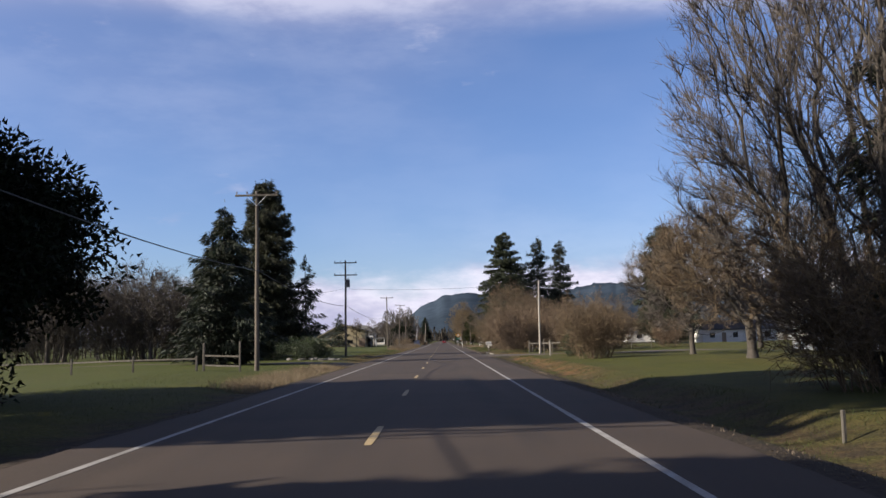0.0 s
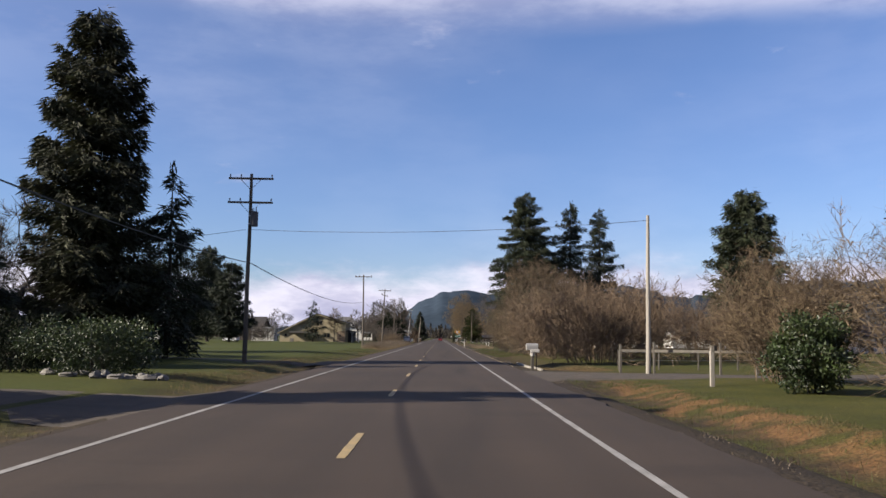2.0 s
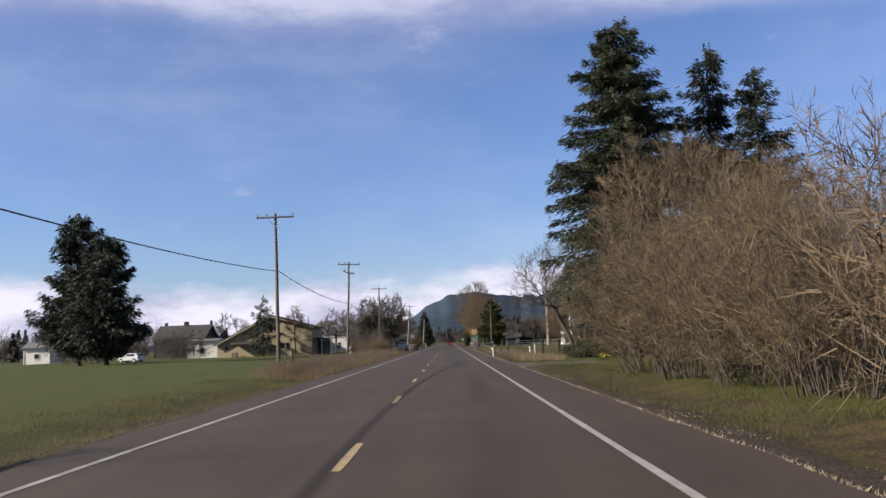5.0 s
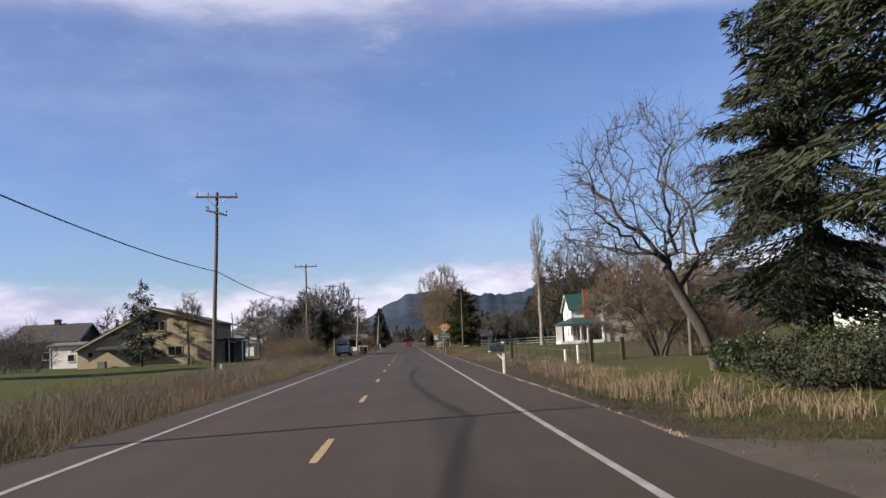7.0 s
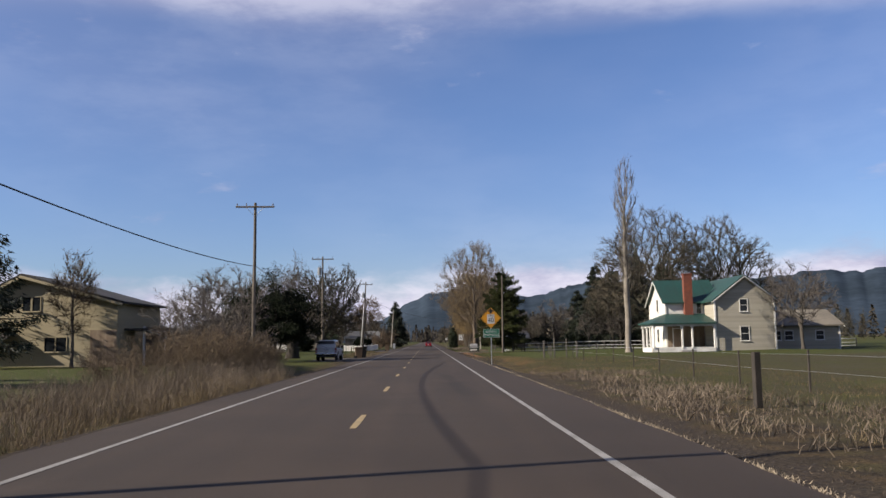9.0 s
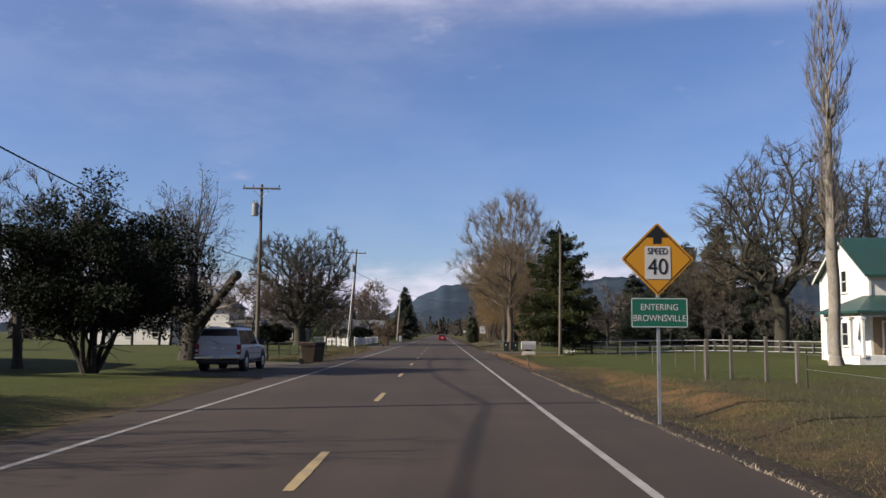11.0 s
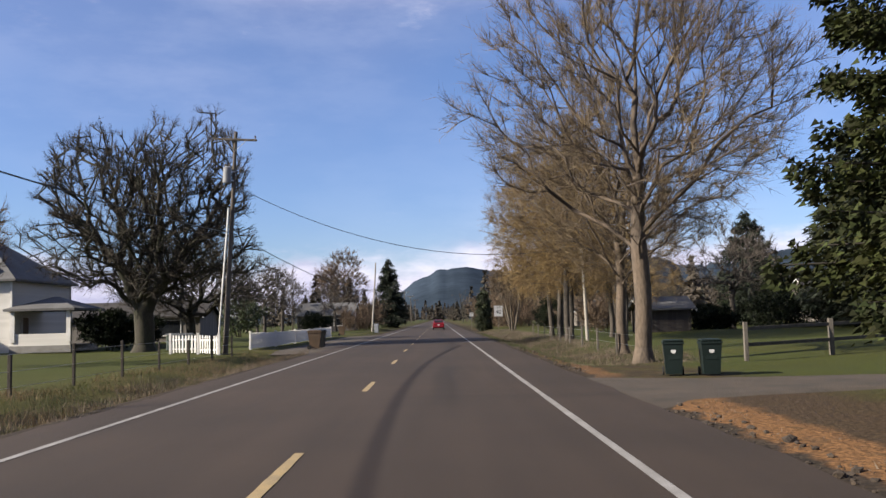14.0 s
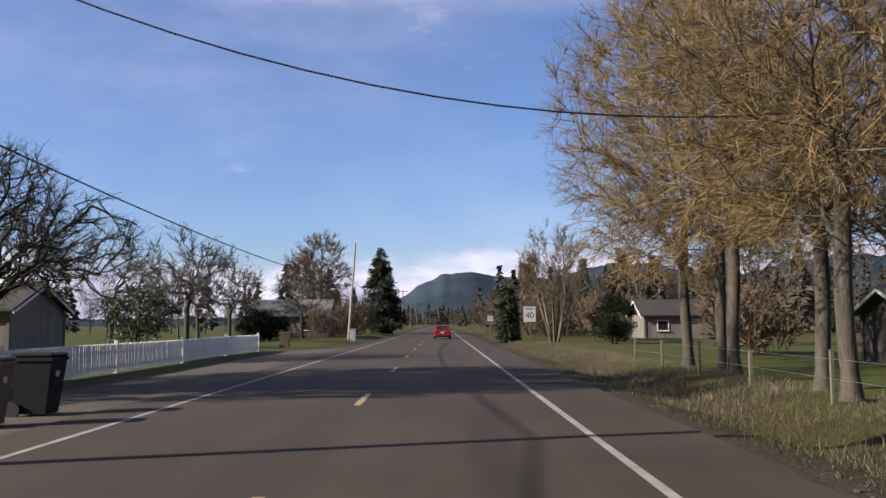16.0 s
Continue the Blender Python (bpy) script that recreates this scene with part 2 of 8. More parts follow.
M["porch_wall"] = material("peeling_tan_porch_boards", (0.40, 0.30, 0.21), 0.85, (0.26, 0.18, 0.12), 0.9, 12, 0.25, 0.3, stretch=(3, 3, 0.3))
M["green_wall"] = material("grey_green_siding", (0.20, 0.25, 0.20), 0.8, (0.15, 0.19, 0.16), 0.5, 25, 0.1, 0.2, stretch=(0.1, 0.1, 6))
M["dark_wall"] = material("dark_barn_boards", (0.10, 0.085, 0.075), 0.9, (0.06, 0.05, 0.045), 0.8, 12, 0.25, 0.4, stretch=(4, 4, 0.3))
M["grey_wall"] = material("grey_board_wall", (0.27, 0.24, 0.21), 0.9, (0.18, 0.16, 0.14), 0.8, 12, 0.2, 0.4, stretch=(4, 4, 0.3))
M["green_roof"] = material("dark_green_roofing", (0.025, 0.095, 0.075), 0.5, (0.03, 0.075, 0.06), 0.7, 12, 0.2, 0.3, stretch=(4, 0.3, 1))
M["grey_roof"] = material("grey_asphalt_shingles", (0.21, 0.205, 0.20), 0.9, (0.15, 0.145, 0.14), 0.6, 14, 0.25, 0.5)
M["tan_roof"] = material("weathered_tan_shingles", (0.30, 0.26, 0.20), 0.9, (0.22, 0.19, 0.15), 0.6, 14, 0.25, 0.5)
M["dark_roof"] = material("dark_brown_shingles", (0.065, 0.055, 0.05), 0.85, (0.045, 0.04, 0.036), 0.6, 14, 0.3, 0.5)
M["brick"] = material("red_brick", (0.30, 0.085, 0.045), 0.9, (0.22, 0.07, 0.045), 2.5, 14, 0.2, 0.4)
M["concrete"] = material("pale_concrete", (0.42, 0.40, 0.37), 0.9, (0.33, 0.31, 0.28), 2.0, 30, 0.15, 0.3)
M["bin_green"] = material("dark_green_cart_plastic", (0.02, 0.032, 0.03), 0.5, None, 3, 40, 0.15, 0.05, spec=0.12)
M["bin_brown"] = material("tan_brown_cart_plastic", (0.21, 0.135, 0.075), 0.6, (0.16, 0.105, 0.06), 3, 40, 0.12, 0.05)
M["bin_black"] = material("black_cart_plastic", (0.02, 0.021, 0.023), 0.5, None, 3, 40, 0.15, 0.05, spec=0.12)
M["rubber"] = material("black_tyre_rubber", (0.02, 0.02, 0.02), 0.85, None, 5, 60, 0.2, 0.2)
M["alloy"] = material("silver_alloy_wheel", (0.5, 0.5, 0.5), 0.35, None, 5, 60, 0.1, 0, metal=0.8)
M["chrome"] = material("chrome_bumper", (0.62, 0.62, 0.63), 0.2, None, 5, 60, 0.05, 0, metal=1.0)
M["red_paint"] = material("dark_red_car_paint", (0.30, 0.014, 0.022), 0.25, (0.26, 0.012, 0.02), 2, 30, 0.05, 0, spec=0.6)
M["white_paint"] = material("white_car_paint", (0.74, 0.75, 0.77), 0.3, (0.68, 0.69, 0.71), 2, 30, 0.04, 0, spec=0.6)
M["silver_paint"] = material("silver_grey_car_paint", (0.28, 0.30, 0.33), 0.3, None, 2, 30, 0.05, 0, spec=0.6)
M["tail_light"] = material("red_tail_lamp_lens", (0.35, 0.01, 0.01), 0.2, None, 2, 30, 0.1, 0)
M["trim"] = material("black_plastic_trim", (0.025, 0.025, 0.027), 0.6, None, 4, 40, 0.15, 0.05)
M["sign_yellow"] = material("amber_reflective_sheeting", (0.80, 0.36, 0.015), 0.45, (0.74, 0.33, 0.02), 1.5, 40, 0.05, 0)
M["sign_green"] = material("green_reflective_sheeting", (0.012, 0.17, 0.105), 0.45, None, 1.5, 40, 0.08, 0)
M["sign_white"] = material("white_reflective_sheeting", (0.78, 0.77, 0.75), 0.45, None, 1.5, 40, 0.06, 0)
M["sign_black"] = material("black_sign_ink", (0.015, 0.015, 0.015), 0.5, None, 1.5, 40, 0.1, 0)
M["box_grey"] = material("grey_enamel_mailbox", (0.42, 0.41, 0.40), 0.5, (0.33, 0.32, 0.30), 3, 40, 0.1, 0.05)
M["box_green"] = material("dark_green_mailbox", (0.05, 0.08, 0.06), 0.5, None, 3, 40, 0.15, 0.05)
M["paper"] = material("off_white_plastic_box", (0.66, 0.62, 0.56), 0.6, None, 3, 40, 0.1, 0.05)
M["daffodil"] = material("yellow_petals", (0.72, 0.56, 0.05), 0.6, None, 4, 40, 0.15, 0, per_island=0.2)
M["white_petal"] = material("white_petals", (0.75, 0.74, 0.70), 0.6, None, 4, 40, 0.1, 0, per_island=0.15)
M["stone"] = material("grey_field_stone", (0.33, 0.31, 0.28), 0.9, (0.22, 0.20, 0.18), 3, 25, 0.25, 0.5, per_object=0.25)
# Haze of the distance is put into the hill's blue-grey colour
M["hill"] = material("hazed_forested_hill", (0.085, 0.118, 0.165), 1.0, (0.060, 0.084, 0.115), 0.004, 0.03, 0.18, 0, spec=0.0)
M["far_wood"] = material("far_mixed_wood", (0.135, 0.105, 0.075), 0.95, (0.075, 0.068, 0.045), 0.03, 0.5, 0.25, 0, per_island=0.4)


def asphalt():
    """Worn brown-grey asphalt: aggregate, paler wheel tracks, dark oil line and a wandering tar streak."""
    m = bpy.data.materials.new("worn_asphalt")
    m.use_nodes = True
    nt = m.node_tree
    N, L = nt.nodes.new, nt.links.new
    b = nt.nodes["Principled BSDF"]
    b.inputs["Roughness"].default_value = 0.88
    b.inputs["Specular IOR Level"].default_value = 0.3
    co, sep = N("ShaderNodeTexCoord"), N("ShaderNodeSeparateXYZ")
    L(co.outputs["Object"], sep.inputs[0])

    def nz(scale, detail, stretch=(1, 1, 1)):
        mp, t = N("ShaderNodeMapping"), N("ShaderNodeTexNoise")
        mp.inputs["Scale"].default_value = stretch
        L(co.outputs["Object"], mp.inputs[0])
        L(mp.outputs[0], t.inputs["Vector"])
        t.inputs["Scale"].default_value, t.inputs["Detail"].default_value = scale, detail
        return t.outputs["Fac"]

    def rng_map(src, a, b_, c, d):
        r = N("ShaderNodeMapRange")
        r.interpolation_type = "SMOOTHSTEP"
        for k, v in zip(("From Min", "From Max", "To Min", "To Max"), (a, b_, c, d)):
            r.inputs[k].default_value = v
        L(src, r.inputs["Value"])
        return r.outputs[0]

    def op(kind, a, b_):
        q = N("ShaderNodeMath")
        q.operation = kind
        for i, v in enumerate((a, b_)):
            if isinstance(v, (int, float)):
                q.inputs[i].default_value = v
            else:
                L(v, q.inputs[i])
        return q.outputs[0]

    x, y = sep.outputs["X"], sep.outputs["Y"]
    patch, grain, long_ = nz(0.22, 5), nz(55, 4), nz(1.0, 4, (1.4, 0.05, 1))
    tone = op("MULTIPLY", rng_map(patch, 0.3, 0.7, 0.86, 1.12), rng_map(grain, 0.25, 0.75, 0.72, 1.28))
    tone = op("MULTIPLY", tone, rng_map(long_, 0.3, 0.7, 0.88, 1.1))
    # tar streak that wanders along the right lane
    bend = op("ADD", op("MULTIPLY", op("SINE", op("MULTIPLY", y, 0.085), 0), 0.42), op("MULTIPLY", op("SUBTRACT", nz(0.09, 2, (0, 1, 0)), 0.5), 2.2))
    off = op("ABSOLUTE", op("SUBTRACT", op("SUBTRACT", x, 0.75), bend), 0)
    streak = op("MULTIPLY", rng_map(off, 0.12, 0.42, 1.0, 0.0), rng_map(nz(0.05, 3, (0, 1, 0)), 0.42, 0.58, 0.0, 1.0))
    tone = op("MULTIPLY", tone, op("SUBTRACT", 1.0, op("MULTIPLY", streak, 0.36)))
    for mid in (1.55, -0.75, -2.6, -4.45):
        t = rng_map(op("ABSOLUTE", op("SUBTRACT", x, mid), 0), 0.1, 0.7, 1.05, 1.0)
        tone = op("MULTIPLY", tone, t)
    # patched and stained stretches
    stain = rng_map(nz(0.35, 3, (0.35, 1, 1)), 0.60, 0.70, 1.0, 0.80)
    tone = op("MULTIPLY", tone, stain)
    mix = N("ShaderNodeMixRGB")
    mix.inputs[1].default_value, mix.inputs[2].default_value = (0.0335, 0.0217, 0.0144, 1), (0.0258, 0.0174, 0.0117, 1)
    L(nz(0.6, 3), mix.inputs[0])
    hsv = N("ShaderNodeHueSaturation")
    L(mix.outputs[0], hsv.inputs["Color"])
    L(tone, hsv.inputs["Value"])
    L(hsv.outputs[0], b.inputs["Base Color"])
    bp = N("ShaderNodeBump")
    bp.inputs["Strength"].default_value, bp.inputs["Distance"].default_value = 0.35, 0.01
    L(grain, bp.inputs["Height"])
    L(bp.outputs[0], b.inputs["Normal"])
    return m


def turf():
    """The ground: lawn and pasture in greens, straw-coloured patches, bare earth and litter along the road's edges."""
    m = bpy.data.materials.new("grass_and_earth")
    m.use_nodes = True
    nt = m.node_tree
    N, L = nt.nodes.new, nt.links.new
    b = nt.nodes["Principled BSDF"]
    b.inputs["Roughness"].default_value, b.inputs["Specular IOR Level"].default_value = 0.95, 0.15
    co, sep = N("ShaderNodeTexCoord"), N("ShaderNodeSeparateXYZ")
    L(co.outputs["Object"], sep.inputs[0])

    def nz(scale, detail, stretch=(1, 1, 1)):
        mp, t = N("ShaderNodeMapping"), N("ShaderNodeTexNoise")
        mp.inputs["Scale"].default_value = stretch
        L(co.outputs["Object"], mp.inputs[0])
        L(mp.outputs[0], t.inputs["Vector"])
        t.inputs["Scale"].default_value, t.inputs["Detail"].default_value = scale, detail
        return t.outputs["Fac"]

    def rm(src, a, b_, c=0.0, d=1.0):
        r = N("ShaderNodeMapRange")
        r.interpolation_type = "SMOOTHSTEP"
        for k, v in zip(("From Min", "From Max", "To Min", "To Max"), (a, b_, c, d)):
            r.inputs[k].default_value = v
        L(src, r.inputs["Value"])
        return r.outputs[0]

    def op(kind, a, b_=0.0):
        q = N("ShaderNodeMath")
        q.operation = kind
        for i, v in enumerate((a, b_)):
            if isinstance(v, (int, float)):
                q.inputs[i].default_value = v
            else:
                L(v, q.inputs[i])
        return q.outputs[0]

    def blend(fac, one, two):
        q = N("ShaderNodeMixRGB")
        for i, v in enumerate((fac, one, two)):
            if isinstance(v, tuple):
                q.inputs[i].default_value = (*v, 1)
            else:
                L(v, q.inputs[i])
        return q.outputs[0]

    x, y = sep.outputs["X"], sep.outputs["Y"]
    wob = op("MULTIPLY", op("SUBTRACT", nz(0.35, 4), 0.5), 3.0)
    xs = op("ADD", x, wob)
    grass = blend(rm(nz(0.06, 4), 0.38, 0.62), (0.0439, 0.0464, 0.0071), (0.0530, 0.0464, 0.0095))
    grass = blend(rm(nz(0.5, 5), 0.35, 0.7, 0, 0.75), grass, (0.0290, 0.0315, 0.0058))
    grass = blend(rm(nz(0.9, 6), 0.60, 0.74, 0, 0.8), grass, (0.0538, 0.0414, 0.0190))
    # rough unmown pasture towards the middle of the walk on the right, and far out
    rough = op("MULTIPLY", op("MULTIPLY", rm(y, 205, 222), rm(y, 292, 300, 1, 0)), rm(x, 0, 5))
    grass = blend(op("MULTIPLY", rough, rm(nz(0.3, 4), 0.32, 0.6, 0.2, 0.9)), grass, (0.0414, 0.0339, 0.0157))
    # mown lawn and grazed pasture
    mown = op("MAXIMUM", op("MULTIPLY", rm(xs, 6.0, 8.0), op("MULTIPLY", rm(y, 290, 300), rm(y, 420, 440, 1, 0))), rm(xs, -12.5, -10.5, 1, 0))
    grass = blend(op("MULTIPLY", mown, rm(nz(0.25, 4), 0.3, 0.7, 0.85, 0.45)), grass, (0.0356, 0.0447, 0.0071))
    # strips of earth, litter and dead grass beside the asphalt
    right = op("MULTIPLY", rm(xs, 3.0, 4.0), rm(xs, 6.6, 9.0, 1, 0))
    left = op("MULTIPLY", rm(xs, -9.4, -7.6), rm(xs, -6.4, -5.6, 1, 0))
    lawn = op("MULTIPLY", op("MULTIPLY", rm(y, 302, 308), rm(y, 331, 334, 1, 0)), rm(x, 5.4, 6.4))
    strip = op("MULTIPLY", op("MAXIMUM", right, left), op("SUBTRACT", 1.0, op("MULTIPLY", lawn, 0.75)))
    litter = blend(rm(nz(1.3, 5), 0.36, 0.64), (0.0489, 0.0331, 0.0157), (0.0248, 0.0182, 0.0108))
    col = blend(op("MULTIPLY", strip, rm(nz(0.8, 5), 0.3, 0.56, 0.35, 1.0)), grass, litter)
    edge = op("MAXIMUM", op("MULTIPLY", rm(x, 4.6, 5.3, 1, 0), rm(x, -1.6, -1.5)), op("MULTIPLY", rm(x, -7.4, -6.8), rm(x, -1.6, -1.5, 1, 0)))
    col = blend(op("MULTIPLY", edge, 0.85), col, (0.0298, 0.0224, 0.0166))
    # bare orange clay on the cut banks
    xw = op("ADD", x, op("MULTIPLY", op("SUBTRACT", nz(1.1, 4), 0.5), 0.9))
    dirt = op("MULTIPLY", op("MULTIPLY", rm(y, 331, 334), rm(y, 341, 342.5, 1, 0)), op("MULTIPLY", rm(xw, 5.0, 5.6), rm(xs, 7.6, 9.6, 1, 0)))
    col = blend(op("MULTIPLY", dirt, 0.9), col, (0.0442, 0.0285, 0.0156))
    clay_far = op("MULTIPLY", op("MULTIPLY", rm(y, 302, 307), rm(y, 339.5, 341.5, 1, 0)), op("MULTIPLY", rm(xw, 4.45, 4.65), rm(xw, 5.4, 5.8, 1, 0)))
    beyond = op("MULTIPLY", op("MULTIPLY", rm(y, 345, 348), rm(y, 364, 372, 1, 0)), op("MULTIPLY", rm(xw, 4.5, 4.7), rm(xw, 5.0, 5.4, 1, 0)))
    fx, fy = op("MULTIPLY", op("SUBTRACT", xw, 8.0), 0.42), op("MULTIPLY", op("SUBTRACT", y, 332.4), 0.55)
    fan = rm(op("ADD", op("MULTIPLY", fx, fx), op("MULTIPLY", fy, fy)), 0.55, 1.1, 1, 0)
    gx, gy = op("MULTIPLY", op("SUBTRACT", xw, 7.5), 0.45), op("MULTIPLY", op("SUBTRACT", y, 100.5), 0.27)
    bank = op("MULTIPLY", rm(op("ADD", op("MULTIPLY", gx, gx), op("MULTIPLY", gy, gy)), 0.5, 1.1, 1, 0), rm(nz(1.3, 4), 0.35, 0.6, 0.25, 1.0))
    col = blend(bank, col, (0.1058, 0.0626, 0.0248))
    clay_near = op("MULTIPLY", op("MULTIPLY", rm(y, 42, 52), rm(y, 84, 94, 1, 0)), op("MULTIPLY", rm(xs, 6.4, 7.0), rm(xs, 7.6, 8.4, 1, 0)))
    clay_mid = op("MULTIPLY", op("MULTIPLY", rm(y, 280, 286), rm(y, 298, 304, 1, 0)), op("MULTIPLY", rm(xs, 6.8, 7.6), rm(xs, 8.2, 9.4, 1, 0)))
    patchy = op("MULTIPLY", op("MAXIMUM", op("MULTIPLY", clay_mid, 0.7), op("MULTIPLY", clay_near, 0.7)), rm(nz(0.8, 5), 0.38, 0.58, 0.0, 1.0))
    solid = op("MULTIPLY", op("MAXIMUM", op("MAXIMUM", clay_far, op("MULTIPLY", beyond, 0.7)), fan), rm(nz(2.5, 4), 0.30, 0.5, 0.6, 1.0))
    col = blend(op("MAXIMUM", patchy, solid), col, (0.1334, 0.0681, 0.0276))
    hsv = N("ShaderNodeHueSaturation")
    L(col, hsv.inputs["Color"])
    L(rm(nz(14, 5), 0.25, 0.75, 0.55, 1.45), hsv.inputs["Value"])
    L(hsv.outputs[0], b.inputs["Base Color"])
    bp = N("ShaderNodeBump")
    bp.inputs["Strength"].default_value, bp.inputs["Distance"].default_value = 0.9, 0.06
    L(nz(9, 6), bp.inputs["Height"])
    L(bp.outputs[0], b.inputs["Normal"])
    return m


M["asphalt"], M["turf"] = asphalt(), turf()


# ---- geometry helpers ----
def unit(a):
    return a / np.maximum(np.linalg.norm(a, axis=-1, keepdims=True), 1e-9)


class Shape:
    """Gathers vertices and faces as arrays and turns them into one mesh."""

    def __init__(self):
        self.v, self.f, self.n = [], [], 0

    def add(self, v, f):
        v, f = np.asarray(v, float).reshape(-1, 3), np.asarray(f, int)
        self.v.append(v)
        self.f.append(f + self.n)
        self.n += len(v)
        return self

    def box(self, c, s, rz=0.0, taper=1.0, rx=0.0, ry=0.0):
        """A box of size s about c; taper narrows its top."""
        q = np.array([(x, y, z) for z in (-.5, .5) for x, y in ((-.5, -.5), (.5, -.5), (.5, .5), (-.5, .5))]) * np.array(s)
        q[4:, :2] *= taper
        if rz or rx or ry:
            q = q @ np.array(Euler((rx, ry, rz)).to_matrix()).T
        return self.add(q + np.array(c), [(0, 3, 2, 1), (4, 5, 6, 7), (0, 1, 5, 4), (1, 2, 6, 5), (2, 3, 7, 6), (3, 0, 4, 7)])

    def soft_box(self, c, s, b=0.02, rz=0.0):
        """A box with chamfered edges."""
        s = np.array(s) / 2
        pts, fs = [], []
        for sx in (-1, 1):
            for sy in (-1, 1):
                for sz in (-1, 1):
                    g = np.array((sx, sy, sz))
                    for k in range(3):
                        p = g * (s - b)
                        p[k] = g[k] * s[k]
                        pts.append(p)
        bm = bmesh.new()
        for p in pts:
            bm.verts.new(p)
        bmesh.ops.convex_hull(bm, input=bm.verts[:])
        bm.verts.index_update()
        v = np.array([q.co[:] for q in bm.verts])
        if rz:
            v = v @ np.array(Euler((0, 0, rz)).to_matrix()).T
        f = [[q.index for q in face.verts] for face in bm.faces]
        bm.free()
        v = v + np.array(c)
        for face in f:
            self.f.append(np.array([face]) + self.n)
        self.v.append(v)
        self.n += len(v)
        return self

    def tubes(self, p0, p1, r0, r1, k=5):
        """k-sided tapering tubes from p0 to p1."""
        p0, p1 = np.atleast_2d(p0).astype(float), np.atleast_2d(p1).astype(float)
        n = len(p0)
        r0, r1 = np.broadcast_to(r0, n).astype(float), np.broadcast_to(r1, n).astype(float)
        d = unit(p1 - p0)
        ref = np.where(np.abs(d[:, 2:3]) > 0.9, np.array([[1.0, 0, 0]]), np.array([[0, 0, 1.0]]))
        u = unit(np.cross(ref, d))
        w = np.cross(d, u)
        a = np.arange(k) * 2 * math.pi / k
        ring = np.cos(a)[None, :, None] * u[:, None] + np.sin(a)[None, :, None] * w[:, None]
        v = np.concatenate([p0[:, None] + ring * r0[:, None, None], p1[:, None] + ring * r1[:, None, None]], 1)
        i = np.arange(k)
        j = (i + 1) % k
        face = np.stack([i, j, j + k, i + k], 1)
        f = (face[None] + (np.arange(n) * 2 * k)[:, None, None]).reshape(-1, 4)
        return self.add(v.reshape(-1, 3), f)

    def pipe(self, pts, r, k=6):
        """One unbroken tube along a line of points."""
        p = np.asarray(pts, float)
        n = len(p)
        r = np.broadcast_to(r, n).astype(float)
        d = unit(np.gradient(p, axis=0))
        ref = np.where(np.abs(d[:, 2:3]) > 0.9, np.array([[1.0, 0, 0]]), np.array([[0, 0, 1.0]]))
        u = unit(np.cross(ref, d))
        w = np.cross(d, u)
        a = np.arange(k) * 2 * math.pi / k
        v = p[:, None] + (np.cos(a)[None, :, None] * u[:, None] + np.sin(a)[None, :, None] * w[:, None]) * r[:, None, None]
        i = (np.arange(n - 1)[:, None] * k + np.arange(k)[None]).ravel()
        j = (np.arange(n - 1)[:, None] * k + (np.arange(k)[None] + 1) % k).ravel()
        return self.add(v, np.stack([i, j, j + k, i + k], 1))

    def cyl(self, c0, c1, r0, r1=None, k=12):
        """One closed cylinder or cone frustum."""
        r1 = r0 if r1 is None else r1
        s = self.n
        self.tubes([c0], [c1], r0, r1, k)
        self.f.append(np.array([list(range(s + k - 1, s - 1, -1))]))
        self.f.append(np.array([list(range(s + k, s + 2 * k))]))
        return self

    def blades(self, p, d, width):
        """Single long thin triangles from p along d."""
        n = len(p)
        side = unit(np.cross(d, np.random.normal(size=(n, 3)))) * np.reshape(width, (-1, 1)) / 2
        v = np.stack([p - side, p + side, p + d], 1)
        return self.add(v.reshape(-1, 3), np.arange(3 * n).reshape(-1, 3))

    def bent_blades(self, p, d, width, sag):
        """Blades in two lengths that bow over; sag: how far the tip hangs out."""
        n = len(p)
        side = unit(np.cross(d, np.random.normal(size=(n, 3)))) * np.reshape(width, (-1, 1)) / 2
        bow = np.c_[np.random.normal(0, 1, (n, 2)), np.full(n, -0.35)] * np.reshape(sag, (-1, 1))
        mid, tip = p + d * 0.58, p + d + bow
        v = np.stack([p - side, p + side, mid - side * 0.8, mid + side * 0.8, tip], 1)
        k = (np.arange(n) * 5)[:, None]
        self.add(v.reshape(-1, 3), np.array([[0, 1, 3, 2]]) + k)
        self.f.append(np.array([[2, 3, 4]]) + k + self.n - 5 * n)
        return self

    def leaves(self, c, along, width):
        """Diamond-shaped leaves about c."""
        n = len(c)
        side = unit(np.cross(along, np.random.normal(size=(n, 3)))) * np.reshape(width, (-1, 1)) / 2
        v = np.stack([c - along / 2, c + side, c + along / 2, c - side], 1)
        return self.add(v.reshape(-1, 3), np.arange(4 * n).reshape(-1, 4))

    def prism(self, outline, axis_len, place=None):
        """An outline (list of (a, b)) extruded along x by axis_len, a along y and b along z."""
        k = len(outline)
        o = np.array(outline, float)
        v = np.concatenate([np.c_[np.full(k, -axis_len / 2), o], np.c_[np.full(k, axis_len / 2), o]])
        s = self.n
        if place is not None:
            v = v @ np.array(place.to_3x3()).T + np.array(place.translation)
        self.v.append(v)
        self.n += len(v)
        i = np.arange(k)
        j = (i + 1) % k
        self.f.append(np.stack([i, j, j + k, i + k], 1) + s)
        self.f.append(np.array([list(range(s + k - 1, s - 1, -1))]))
        self.f.append(np.array([list(range(s + k, s + 2 * k))]))
        return self

